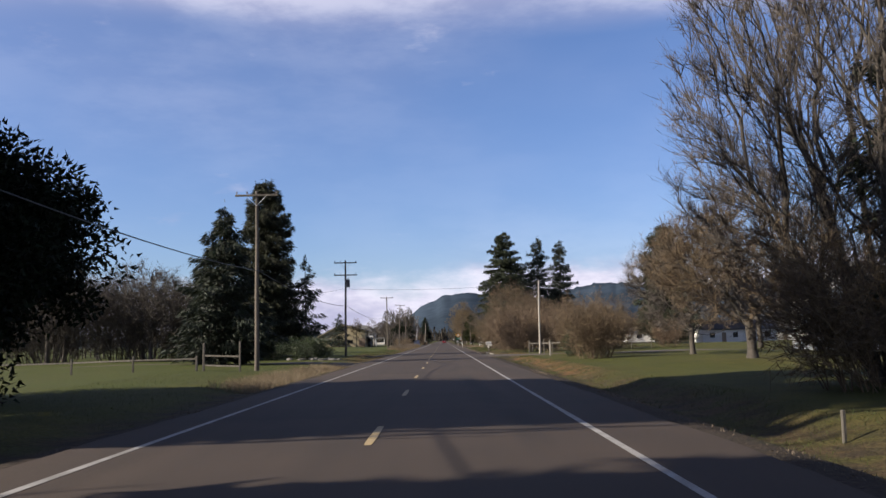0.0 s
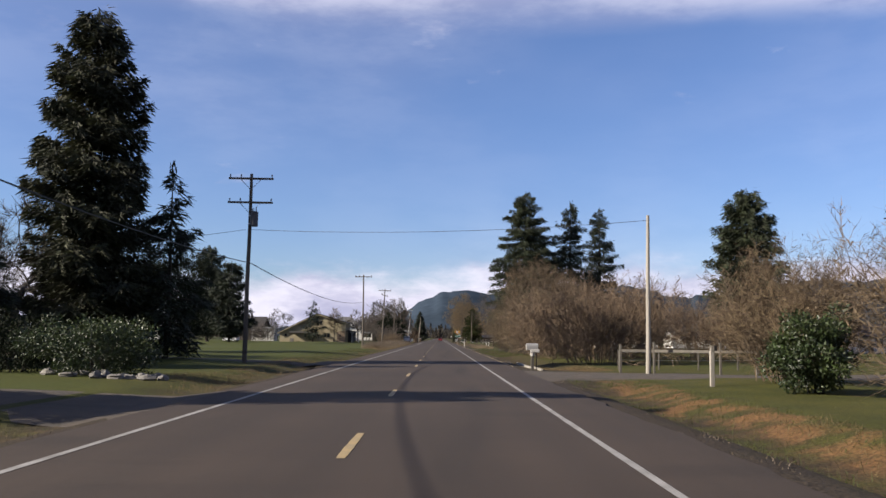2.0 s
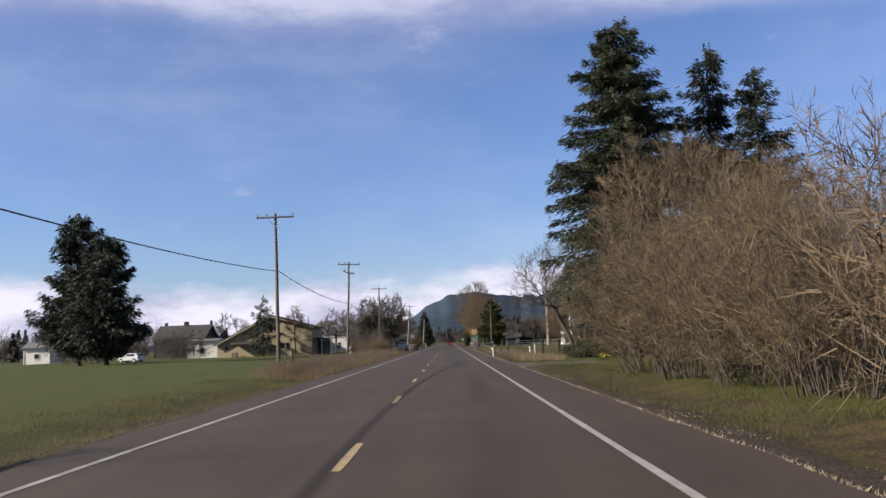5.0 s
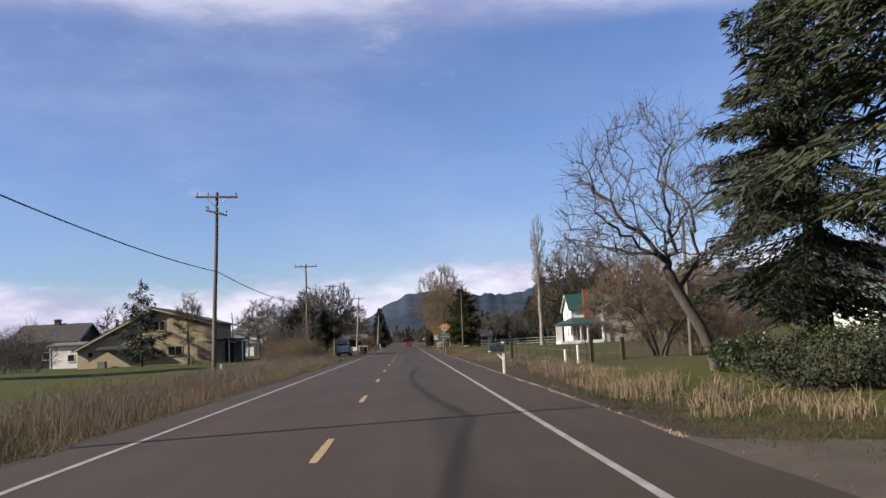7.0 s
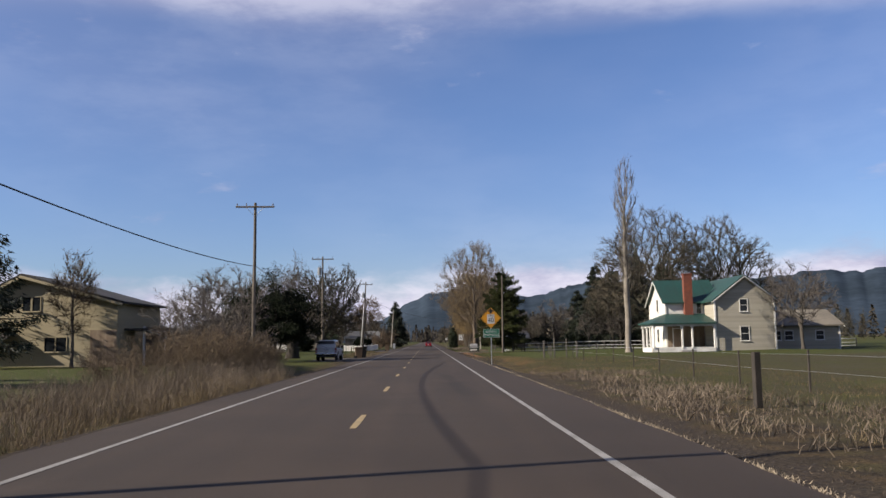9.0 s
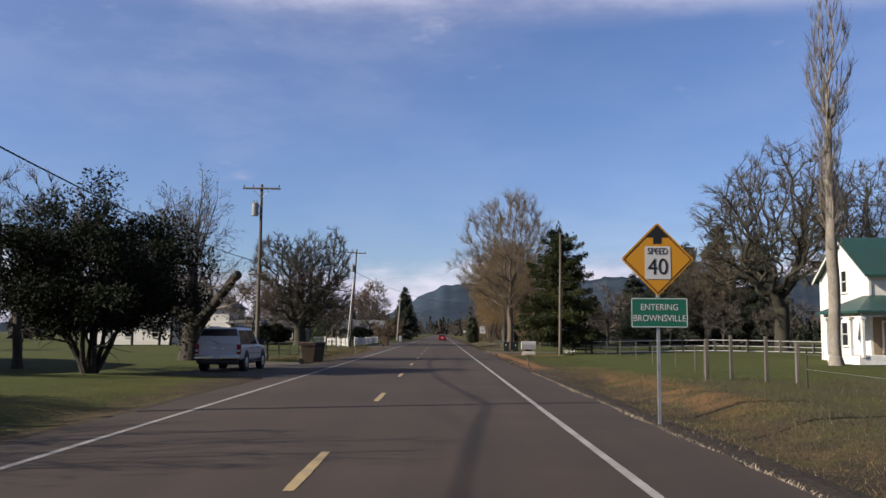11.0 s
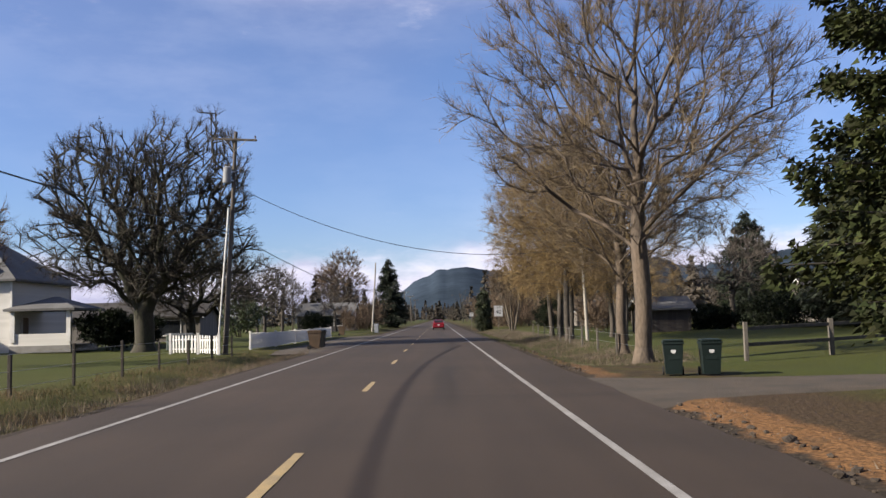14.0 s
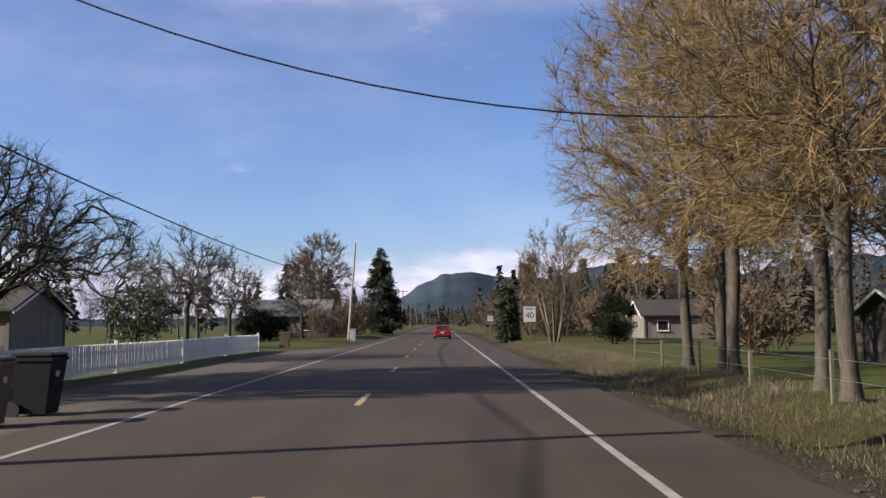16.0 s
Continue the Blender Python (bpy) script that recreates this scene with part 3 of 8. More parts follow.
    def mesh(self, name, mat, smooth=False):
        me = bpy.data.meshes.new(name)
        v = np.concatenate(self.v)
        idx = np.concatenate([f.ravel() for f in self.f])
        tot = np.concatenate([np.full(len(f), f.shape[1]) for f in self.f])
        me.vertices.add(len(v))
        me.vertices.foreach_set("co", v.ravel())
        me.loops.add(len(idx))
        me.loops.foreach_set("vertex_index", idx.astype(np.int32))
        me.polygons.add(len(tot))
        me.polygons.foreach_set("loop_start", np.concatenate([[0], np.cumsum(tot)[:-1]]).astype(np.int32))
        me.polygons.foreach_set("use_smooth", np.full(len(tot), bool(smooth)))
        me.update(calc_edges=True)
        me.materials.append(mat)
        return me


def part(name, shape, mat, parent=None, label="", smooth=False):
    """Links a shape as one mesh object, under its thing where it has one."""
    ob = new(name, shape.mesh(name, mat, smooth))
    if parent is not None:
        ob.parent = parent
    return tagged(ob, label)


def thing(name, label, category, x=0.0, y=0.0, z=0.0, rz=0.0, group=""):
    ob = new(name)
    ob.empty_display_size = 0.3
    ob.matrix_basis = pose(x, y, z, 0, 0, rz)
    return tagged(ob, label, category, group)


def smooth_step(a, b, x):
    t = np.clip((np.asarray(x, float) - a) / (b - a), 0, 1)
    return t * t * (3 - 2 * t)


EDGE_L, EDGE_R = -6.35, 4.05
LINE_L, LINE_R, MID = -5.19, 2.36, -1.48


def ditch_depth(y):
    """How deep the right-hand ditch is along the road; driveways fill it."""
    y = np.asarray(y, float)
    d = 0.42 * smooth_step(-10, 5, y) * (1 - smooth_step(82, 89, y))
    d = d + 0.25 * smooth_step(99, 106, y) * (1 - smooth_step(160, 170, y))
    d = d + 0.22 * smooth_step(187, 192, y) * (1 - smooth_step(205, 211, y))
    d = d + 0.40 * smooth_step(258, 266, y) * (1 - smooth_step(292, 304, y))
    return d + 0.3 * smooth_step(351, 357, y)


def ground_z(x, y):
    x, y = np.asarray(x, float), np.asarray(y, float)
    roll = 0.07 * np.sin(x * 0.31 + y * 0.13) + 0.06 * np.sin(x * 0.11 - y * 0.21) + 0.05 * np.sin(y * 0.37 + 1.0)
    out = np.maximum(np.maximum(x - 9.0, -9.5 - x), 0)
    z = -0.06 + roll * smooth_step(0, 6, out) + 0.06 * smooth_step(0, 5, out)
    z = z - ditch_depth(y) * smooth_step(4.6, 5.9, x) * (1 - smooth_step(6.3, 8.3, x))
    z = z - 0.22 * smooth_step(6.7, 7.7, -x) * (1 - smooth_step(8.3, 10.0, -x)) * (1 - smooth_step(284, 288, y) * (1 - smooth_step(312, 316, y)))
    return z - 0.05 * (1 - smooth_step(4.2, 5.0, x)) * (1 - smooth_step(6.5, 7.2, -x))


def gz(x, y):
    return float(ground_z(x, y))


# ---- ground, road, far hills ----
def build_ground():
    xs = np.unique(np.concatenate([[-5000, -2600, -1200, -600, -300, -200], np.arange(-140, -30, 8.0), np.arange(-30, -12, 2.0), np.arange(-12, 12, 0.5),
                                   np.arange(12, 30, 2.0), np.arange(30, 140, 8.0), [150, 200, 300, 600, 1200, 2600, 5000]]))
    ys = np.unique(np.concatenate([[-5000, -1500, -400, -150, -80], np.arange(-60, 520, 2.5), np.arange(520, 800, 10.0), [900, 1200, 1800, 2800, 5000]]))
    gx, gy = np.meshgrid(xs, ys)
    z = ground_z(gx, gy)
    n, k = len(xs), len(ys)
    i = (np.arange(k - 1)[:, None] * n + np.arange(n - 1)[None]).ravel()
    s = Shape().add(np.stack([gx, gy, z], -1), np.stack([i, i + 1, i + n + 1, i + n], 1))
    ob = part("ground", s, M["turf"], smooth=True)
    tagged(ob, "green winter grass with dead grass and earth beside the road", "ground", kind="structure")


def build_road():
    # slab with slightly ragged edges
    rng = np.random.default_rng(3)
    ys = np.concatenate([np.arange(-60, 460, 0.8), np.arange(460, 1500, 6.0)])
    wob = lambda amp: amp * (np.sin(ys * 0.61 + rng.random() * 6) * 0.35 + np.sin(ys * 1.7 + 2) * 0.2) + rng.normal(0, amp * 0.25, len(ys))
    lx, rx = EDGE_L + wob(0.10), EDGE_R + wob(0.10)
    cols = [np.stack([lx - 0.12, ys, np.full_like(ys, -0.10)], -1), np.stack([lx, ys, np.full_like(ys, -0.012)], -1),
            np.stack([np.full_like(ys, LINE_L), ys, np.zeros_like(ys)], -1), np.stack([np.full_like(ys, LINE_R), ys, np.zeros_like(ys)], -1),
            np.stack([rx, ys, np.full_like(ys, -0.012)], -1), np.stack([rx + 0.12, ys, np.full_like(ys, -0.10)], -1)]
    v = np.stack(cols, 1)
    i = (np.arange(len(ys) - 1)[:, None] * 6 + np.arange(5)[None]).ravel()
    s = Shape().add(v, np.stack([i, i + 1, i + 7, i + 6], 1))
    road = part("road", s, M["asphalt"])
    tagged(road, "two-lane road of worn brown-grey asphalt", "road", kind="structure")
    for side, x in (("edge_line", LINE_L), ("edge_line", LINE_R)):
        s = Shape()
        yy = np.arange(-60, 1500, 1.6)
        w = 0.062 + rng.normal(0, 0.004, len(yy))
        q = np.stack([np.stack([x - w, yy, np.full_like(yy, 0.006)], -1), np.stack([x + w, yy, np.full_like(yy, 0.006)], -1)], 1)
        j = np.arange(len(yy) - 1) * 2
        s.add(q, np.stack([j, j + 1, j + 3, j + 2], 1))
        part(side, s, M["white_line"], road, "worn white edge line")
    dash = Shape()
    k = 9
    t = np.linspace(-1.52, 1.52, k)
    w = 0.065 + rng.normal(0, 0.006, k)
    q = np.stack([np.stack([-w, t, np.full(k, 0.006)], -1), np.stack([w, t, np.full(k, 0.006)], -1)], 1)
    j = np.arange(k - 1) * 2
    dash.add(q, np.stack([j, j + 1, j + 3, j + 2], 1))
    me = dash.mesh("centre_dash", M["yellow_line"])
    for n in range(-3, 70):
        ob = new("centre_dash", me)
        ob.parent = road
        ob.location = (MID + 0.02 * math.sin(n * 2.1), 15.36 + 12.192 * n, 0)
    tagged(road, kind="structure")


def build_driveways():
    """Gravel aprons that meet the road at the places where drives leave it."""
    rng = np.random.default_rng(8)
    for x0, x1, y0, y1, flare, mat, label in (
            (EDGE_R + 0.02, 40, 88.3, 95.6, 2.5, "gravel", "grey gravel drive leaving the road beside a mailbox"),
            (EDGE_R + 0.02, 9.5, 178.5, 184.0, 2.6, "gravel", "brown earth apron leading onto a lawn"),
            (EDGE_R + 0.02, 34, 340.6, 345.0, 2.2, "gravel", "brown gravel drive past two rubbish carts"),
            (-40, EDGE_L - 0.02, 69.5, 76.5, 2.0, "gravel", "grey gravel drive between lawn and trees"),
            (-34, EDGE_L - 0.02, 104.5, 108.5, 2.0, "gravel", "pale gravel track into a pasture"),
            (-11.0, EDGE_L - 0.02, 294.5, 313.0, 1.2, "gravel", "gravel parking strip beside the road"),
            (-9.6, EDGE_L - 0.02, 372.0, 424.0, 2.0, "gravel", "gravel strip in front of a white fence")):
        xs = np.linspace(x0, x1, 24)
        near = np.exp(-np.abs(xs - (x0 if x0 > 0 else x1)) / 2.0)
        lo = y0 - flare * near + rng.normal(0, 0.12, 24)
        hi = y1 + flare * near + rng.normal(0, 0.12, 24)
        rows = []
        for k in np.linspace(0, 1, 9):
            y = lo + (hi - lo) * k
            z = np.maximum(ground_z(xs, y) + 0.03, -0.07 if x1 - x0 < 8 else -0.2)
            z = np.where(near > 0.5, np.maximum(z, -0.035), z)
            z -= 0.08 * (k in (0.0, 1.0))
            rows.append(np.stack([xs, y, z], -1))
        v = np.stack(rows)
        i = (np.arange(8)[:, None] * 24 + np.arange(23)[None]).ravel()
        s = Shape().add(v, np.stack([i, i + 1, i + 25, i + 24], 1))
        tagged(part("driveway", s, M[mat], smooth=True), label, "driveway", kind="structure")


def build_hills():
    """A long forested ridge about four kilometres off."""
    az = np.linspace(-1.0, 1.1, 520)
    knots = ((-1.0, 18), (-0.6, 14), (-0.3, 12), (-0.12, 16), (-0.06, 30), (-0.04, 44), (-0.022, 68), (-0.006, 80), (0.012, 89), (0.036, 87),
             (0.055, 80), (0.08, 72), (0.12, 70), (0.15, 82), (0.19, 100), (0.22, 98), (0.26, 84), (0.32, 82), (0.42, 104), (0.55, 120), (0.8, 95), (1.1, 60))
    k = np.array(knots)
    h = np.interp(az, k[:, 0], k[:, 1])
    h = np.convolve(np.pad(h, 3, mode="edge"), np.ones(7) / 7, "valid")
    rng = np.random.default_rng(5)
    h = h + rng.normal(0, 1.3, len(h)) + 1.2 * np.sin(az * 90) + 1.0 * np.sin(az * 210 + 1)
    dist = 4000.0
    rows = []
    for f, zf in ((0.62, 0.0), (0.72, 0.25), (0.82, 0.55), (0.92, 0.85), (1.0, 1.0), (1.06, 0.6)):
        z = h / 1539 * dist * zf * (1 + 0.06 * np.sin(az * 23 + f * 30)) - (8 if zf == 0 else 0)
        rows.append(np.stack([az * dist * f, np.full_like(az, dist * f) + 60, z], -1))
    v = np.stack(rows)
    n = len(az)
    i = (np.arange(5)[:, None] * n + np.arange(n - 1)[None]).ravel()
    s = Shape().add(v, np.stack([i, i + 1, i + n + 1, i + n], 1))
    tagged(part("backdrop", s, M["hill"], smooth=True), "distant forested ridge with haze blue in its colour", "hill", kind="structure")


build_ground()
build_road()
build_driveways()
build_hills()


# ---- trees and shrubs ----
def grow(rng, origin, heading, length, radius, spec):
    """Branching in levels. spec rows: segments, wander, upward pull, children, first child's place, angle, length ratio, radius ratio.
    Returns for each level the segments' ends and radii."""
    O, D, Ln, R = (np.atleast_2d(np.asarray(origin, float)), unit(np.atleast_2d(np.asarray(heading, float))),
                   np.atleast_1d(np.asarray(length, float)), np.atleast_1d(np.asarray(radius, float)))
    levels = []
    for segs, wander, up, kids, first, angle, lr, rr in spec:
        n = len(O)
        nodes, dirs, d = [O], [], D
        for _ in range(segs):
            d = unit(d + rng.normal(0, wander, (n, 3)) + np.array([0, 0, up]))
            nodes.append(nodes[-1] + d * (Ln / segs)[:, None])
            dirs.append(d)
        nodes, dirs = np.stack(nodes, 1), np.stack(dirs, 1)
        taper = 1 - 0.72 * np.arange(segs + 1) / segs
        rad = R[:, None] * taper[None]
        levels.append((nodes[:, :-1].reshape(-1, 3), nodes[:, 1:].reshape(-1, 3), rad[:, :-1].ravel(), rad[:, 1:].ravel()))
        if not kids:
            break
        idx = np.repeat(np.arange(n), kids)
        t = np.tile((np.arange(kids) + 0.5) / kids, n) + rng.uniform(-0.5, 0.5, n * kids) / kids
        t = first + (1 - first) * t
        u = np.clip(t * segs, 0, segs - 1e-3)
        s = u.astype(int)
        fr = (u - s)[:, None]
        O2 = nodes[idx, s] * (1 - fr) + nodes[idx, s + 1] * fr
        pd = dirs[idx, s]
        q = unit(np.cross(pd, rng.normal(size=(len(idx), 3))))
        a = np.radians(angle * rng.uniform(0.65, 1.25, len(idx)))[:, None]
        D = unit(np.cos(a) * pd + np.sin(a) * q)
        R = np.maximum(R[idx] * (1 - 0.72 * t) * rr, 0.004)
        Ln = Ln[idx] * lr * (1.15 - 0.65 * t) * rng.uniform(0.7, 1.25, len(idx))
        O = O2
    return levels


def crown_points(rng, n, lobes, hollow):
    """n points in rounded lobes (centre, radii), more of them towards the outside."""
    size = np.array([np.prod(r) ** 0.8 for _, r in lobes])
    k = rng.choice(len(lobes), n, p=size / size.sum())
    c, r = np.array([q[0] for q in lobes], float)[k], np.array([q[1] for q in lobes], float)[k]
    rad = (hollow ** 3 + (1 - hollow ** 3) * rng.random((n, 1))) ** (1 / 3)
    return c + unit(rng.normal(size=(n, 3))) * rad * r


def branch_net(rng, trunks, fork, pts, thrift, crooked, step, rise):
    """Branches that reach every point: each joins the limbs that are there at the place where the way to the root stays short.
    thrift near 0 gives long crooked limbs, near 1 straight ones that fan out from the fork. Returns nodes, parents and tips carried."""
    P, par, run, D, ok = [], [], [], [], []
    for t in trunks:
        t = np.asarray(t, float)
        for i, p in enumerate(t):
            d = unit(t[min(i + 1, len(t) - 1)] - t[max(i - 1, 0)])
            par.append(len(P) - 1 if i else -1)
            run.append(run[-1] + np.linalg.norm(p - t[i - 1]) if i else 0.0)
            P.append(p), D.append(d), ok.append(p[2] >= fork)
    n0, cap = len(P), len(P) + 14 * len(pts) + 10
    A, L, DD, OK = np.zeros((cap, 3)), np.zeros(cap), np.zeros((cap, 3)), np.zeros(cap, bool)
    A[:n0], L[:n0], DD[:n0], OK[:n0] = P, run, D, ok
    top = np.mean([t[-1] for t in trunks], 0)
    far = np.linalg.norm(pts - top, axis=1) * rng.uniform(0.8, 1.2, len(pts))
    n = n0
    for p in pts[np.argsort(far)]:
        v = p - A[:n]
        d = np.linalg.norm(v, axis=1) + 1e-6
        back = 1 - np.einsum("ij,ij->i", v, DD[:n]) / d
        cost = d * (1 + 0.35 * back * back) + thrift * L[:n] + np.where(OK[:n], 0, 1e6)
        j = int(np.argmin(cost))
        ln = d[j]
        m = int(min(13, max(1, round(ln / step))))
        u = np.linspace(0, 1, m + 1)[1:, None]
        ctrl = A[j] + DD[j] * ln * 0.42 + np.array([0, 0, rise * ln])
        q = (1 - u) ** 2 * A[j] + 2 * u * (1 - u) * ctrl + u * u * p
        q[:-1] += rng.normal(0, crooked * min(ln, 3.0) / math.sqrt(m + 1), (m, 3))[:-1]
        prev = j
        for x in q:
            A[n], L[n], OK[n] = x, L[prev] + np.linalg.norm(x - A[prev]), True
            DD[n] = unit(x - A[prev])
            par.append(prev)
            prev = n
            n += 1
    par = np.array(par)
    tips = np.zeros(n)
    kids = np.bincount(par[par >= 0], minlength=n)
    tips[kids == 0] = 1
    for i in range(n - 1, -1, -1):
        if par[i] >= 0:
            tips[par[i]] += tips[i]
    return A[:n], DD[:n], par, tips


def bare_tree(name, label, x, y, h, spread, seed, bark="bark_grey", twig="twig_grey", trunk_share=0.28, trunk_r=None, lean=(0, 0), stems=1, dense=1.0,
              upright=0.0, thrift=None, crooked=0.2, category="tree", twig_w=0.022, lobes=None, hollow=0.5, twig_len=None, per=6, kids=4, rise=0.0, up=0.35,
              path=None, leader=0.0, buds=0.0, taper=1.85, tip_r=0.011, turn=None):
    """A leafless broadleaf tree: trunk and limbs in one part, the twigs of the crown in another."""
    rng = np.random.default_rng(seed)
    np.random.seed(seed)
    tr = trunk_r or h * 0.022
    root = thing(name, label, category, x, y, gz(x, y) - 0.05, rng.uniform(0, 360) if turn is None else turn)
    z0 = h * trunk_share
    if lobes is None:
        mid = np.array([lean[0] * h * 0.5, lean[1] * h * 0.5, (h * 0.97 + z0 * 0.85) / 2])
        half = (h * 0.97 - z0 * 0.85) / 2
        lobes = [(mid, (spread * 0.95, spread * 0.95, half))]
        for _ in range(5):
            a = rng.uniform(0, 2 * math.pi)
            w = rng.uniform(0.4, 0.6)
            lobes.append((mid + np.array([math.cos(a), math.sin(a), rng.uniform(-0.5, 0.75)]) * np.array([spread, spread, half]) * 0.6, (spread * w, spread * w, half * w * 0.8)))
    trunks = []
    if path is not None:
        trunks.append(np.asarray(path, float))
    elif stems == 1:
        top = max(z0, h * leader)
        k = max(4, int(top / 0.6))
        zz = np.linspace(0, top, k)
        trunks.append(np.c_[lean[0] * zz + 0.05 * np.sin(zz * 1.3 + seed), lean[1] * zz + 0.05 * np.cos(zz * 1.1 + seed), zz])
    else:
        for i in range(stems):
            a = 2 * math.pi * i / stems + rng.uniform(-0.3, 0.3)
            k = rng.uniform(0.7, 1.15) * h * 0.5
            zz = np.linspace(0, k, 9)
            o = spread * rng.uniform(0.25, 0.6)
            w = 0.12 * math.sqrt(stems) + o * (zz / k) ** (1.3 - 0.4 * upright)
            trunks.append(np.c_[lean[0] * zz + w * math.cos(a), lean[1] * zz + w * math.sin(a), zz])
    pts = crown_points(rng, int(330 * dense), lobes, hollow)
    pts = pts[pts[:, 2] > 0.25]
    A, D, par, tips = branch_net(rng, trunks, z0 * 0.92, pts, 0.3 + 0.5 * upright if thrift is None else thrift, crooked, max(0.35, h * 0.045), rise)
    root_tips = sum(tips[i] for i in range(len(par)) if par[i] < 0) / len(trunks)
    r = np.maximum(tr * (1 if len(trunks) == 1 else 0.62) * (tips / root_tips) ** (1 / taper), tip_r)
    low = par < 0
    e = np.where(par >= 0)[0]
    r0, r1 = r[par[e]], r[e]
    r0 = np.minimum(r0, np.where(tips[par[e]] > tips[e] * 1.6, r1 * 1.25, r0))
    wood, crown = Shape(), Shape()
    for lo, hi, k in ((0.11, 99, 9), (0.035, 0.11, 5), (0, 0.035, 3)):
        w = (r1 >= lo) & (r1 < hi)
        if w.any():
            wood.tubes(A[par[e]][w], A[e][w] + D[e][w] * r1[w][:, None] * 0.25, r0[w], r1[w], k)
    for i in np.where(low)[0]:
        q = A[i]
        wood.tubes([q - [0, 0, 0.15]], [q + D[i] * 0.6], r[i] * 1.55, r[i] * 0.98, 9)
    # twigs from the thin branches, and finer ones from those
    thin = np.where((tips <= 3) & (par >= 0))[0]
    idx = np.repeat(thin, per)
    n = len(idx)
    tl = (twig_len or 0.075 * h) * rng.uniform(0.45, 1.25, n)
    o = A[idx] - D[idx] * rng.uniform(0, 0.6, (n, 1)) * 0.5
    mid = np.mean(pts, 0)
    d = unit(D[idx] * 0.7 + unit(o - mid) * 0.35 + rng.normal(0, 0.5, (n, 3)) + np.array([0, 0, up]))
    crown.blades(o, d * tl[:, None], rng.uniform(0.8, 1.5, n) * twig_w)
    j = np.repeat(np.arange(n), kids)
    o2 = o[j] + d[j] * (tl[j] * rng.uniform(0.1, 0.9, len(j)))[:, None]
    d2 = unit(d[j] + rng.normal(0, 0.62, (len(j), 3)) + np.array([0, 0, up * 0.5]))
    crown.blades(o2, d2 * (tl[j] * rng.uniform(0.3, 0.65, len(j)))[:, None], rng.uniform(0.6, 1.2, len(j)) * twig_w * 0.72)
    if buds:
        q = rng.random(len(j)) < buds
        c = o2[q] + d2[q] * (tl[j][q] * 0.4)[:, None]
        crown.blades(c, rng.normal(0, 0.09, (len(c), 3)) + np.array([0, 0, -0.05]), rng.uniform(1.0, 2.0, len(c)) * twig_w)
    part("trunk", wood, M[bark], root, smooth=True)
    part("crown", crown, M[twig], root)
    return root


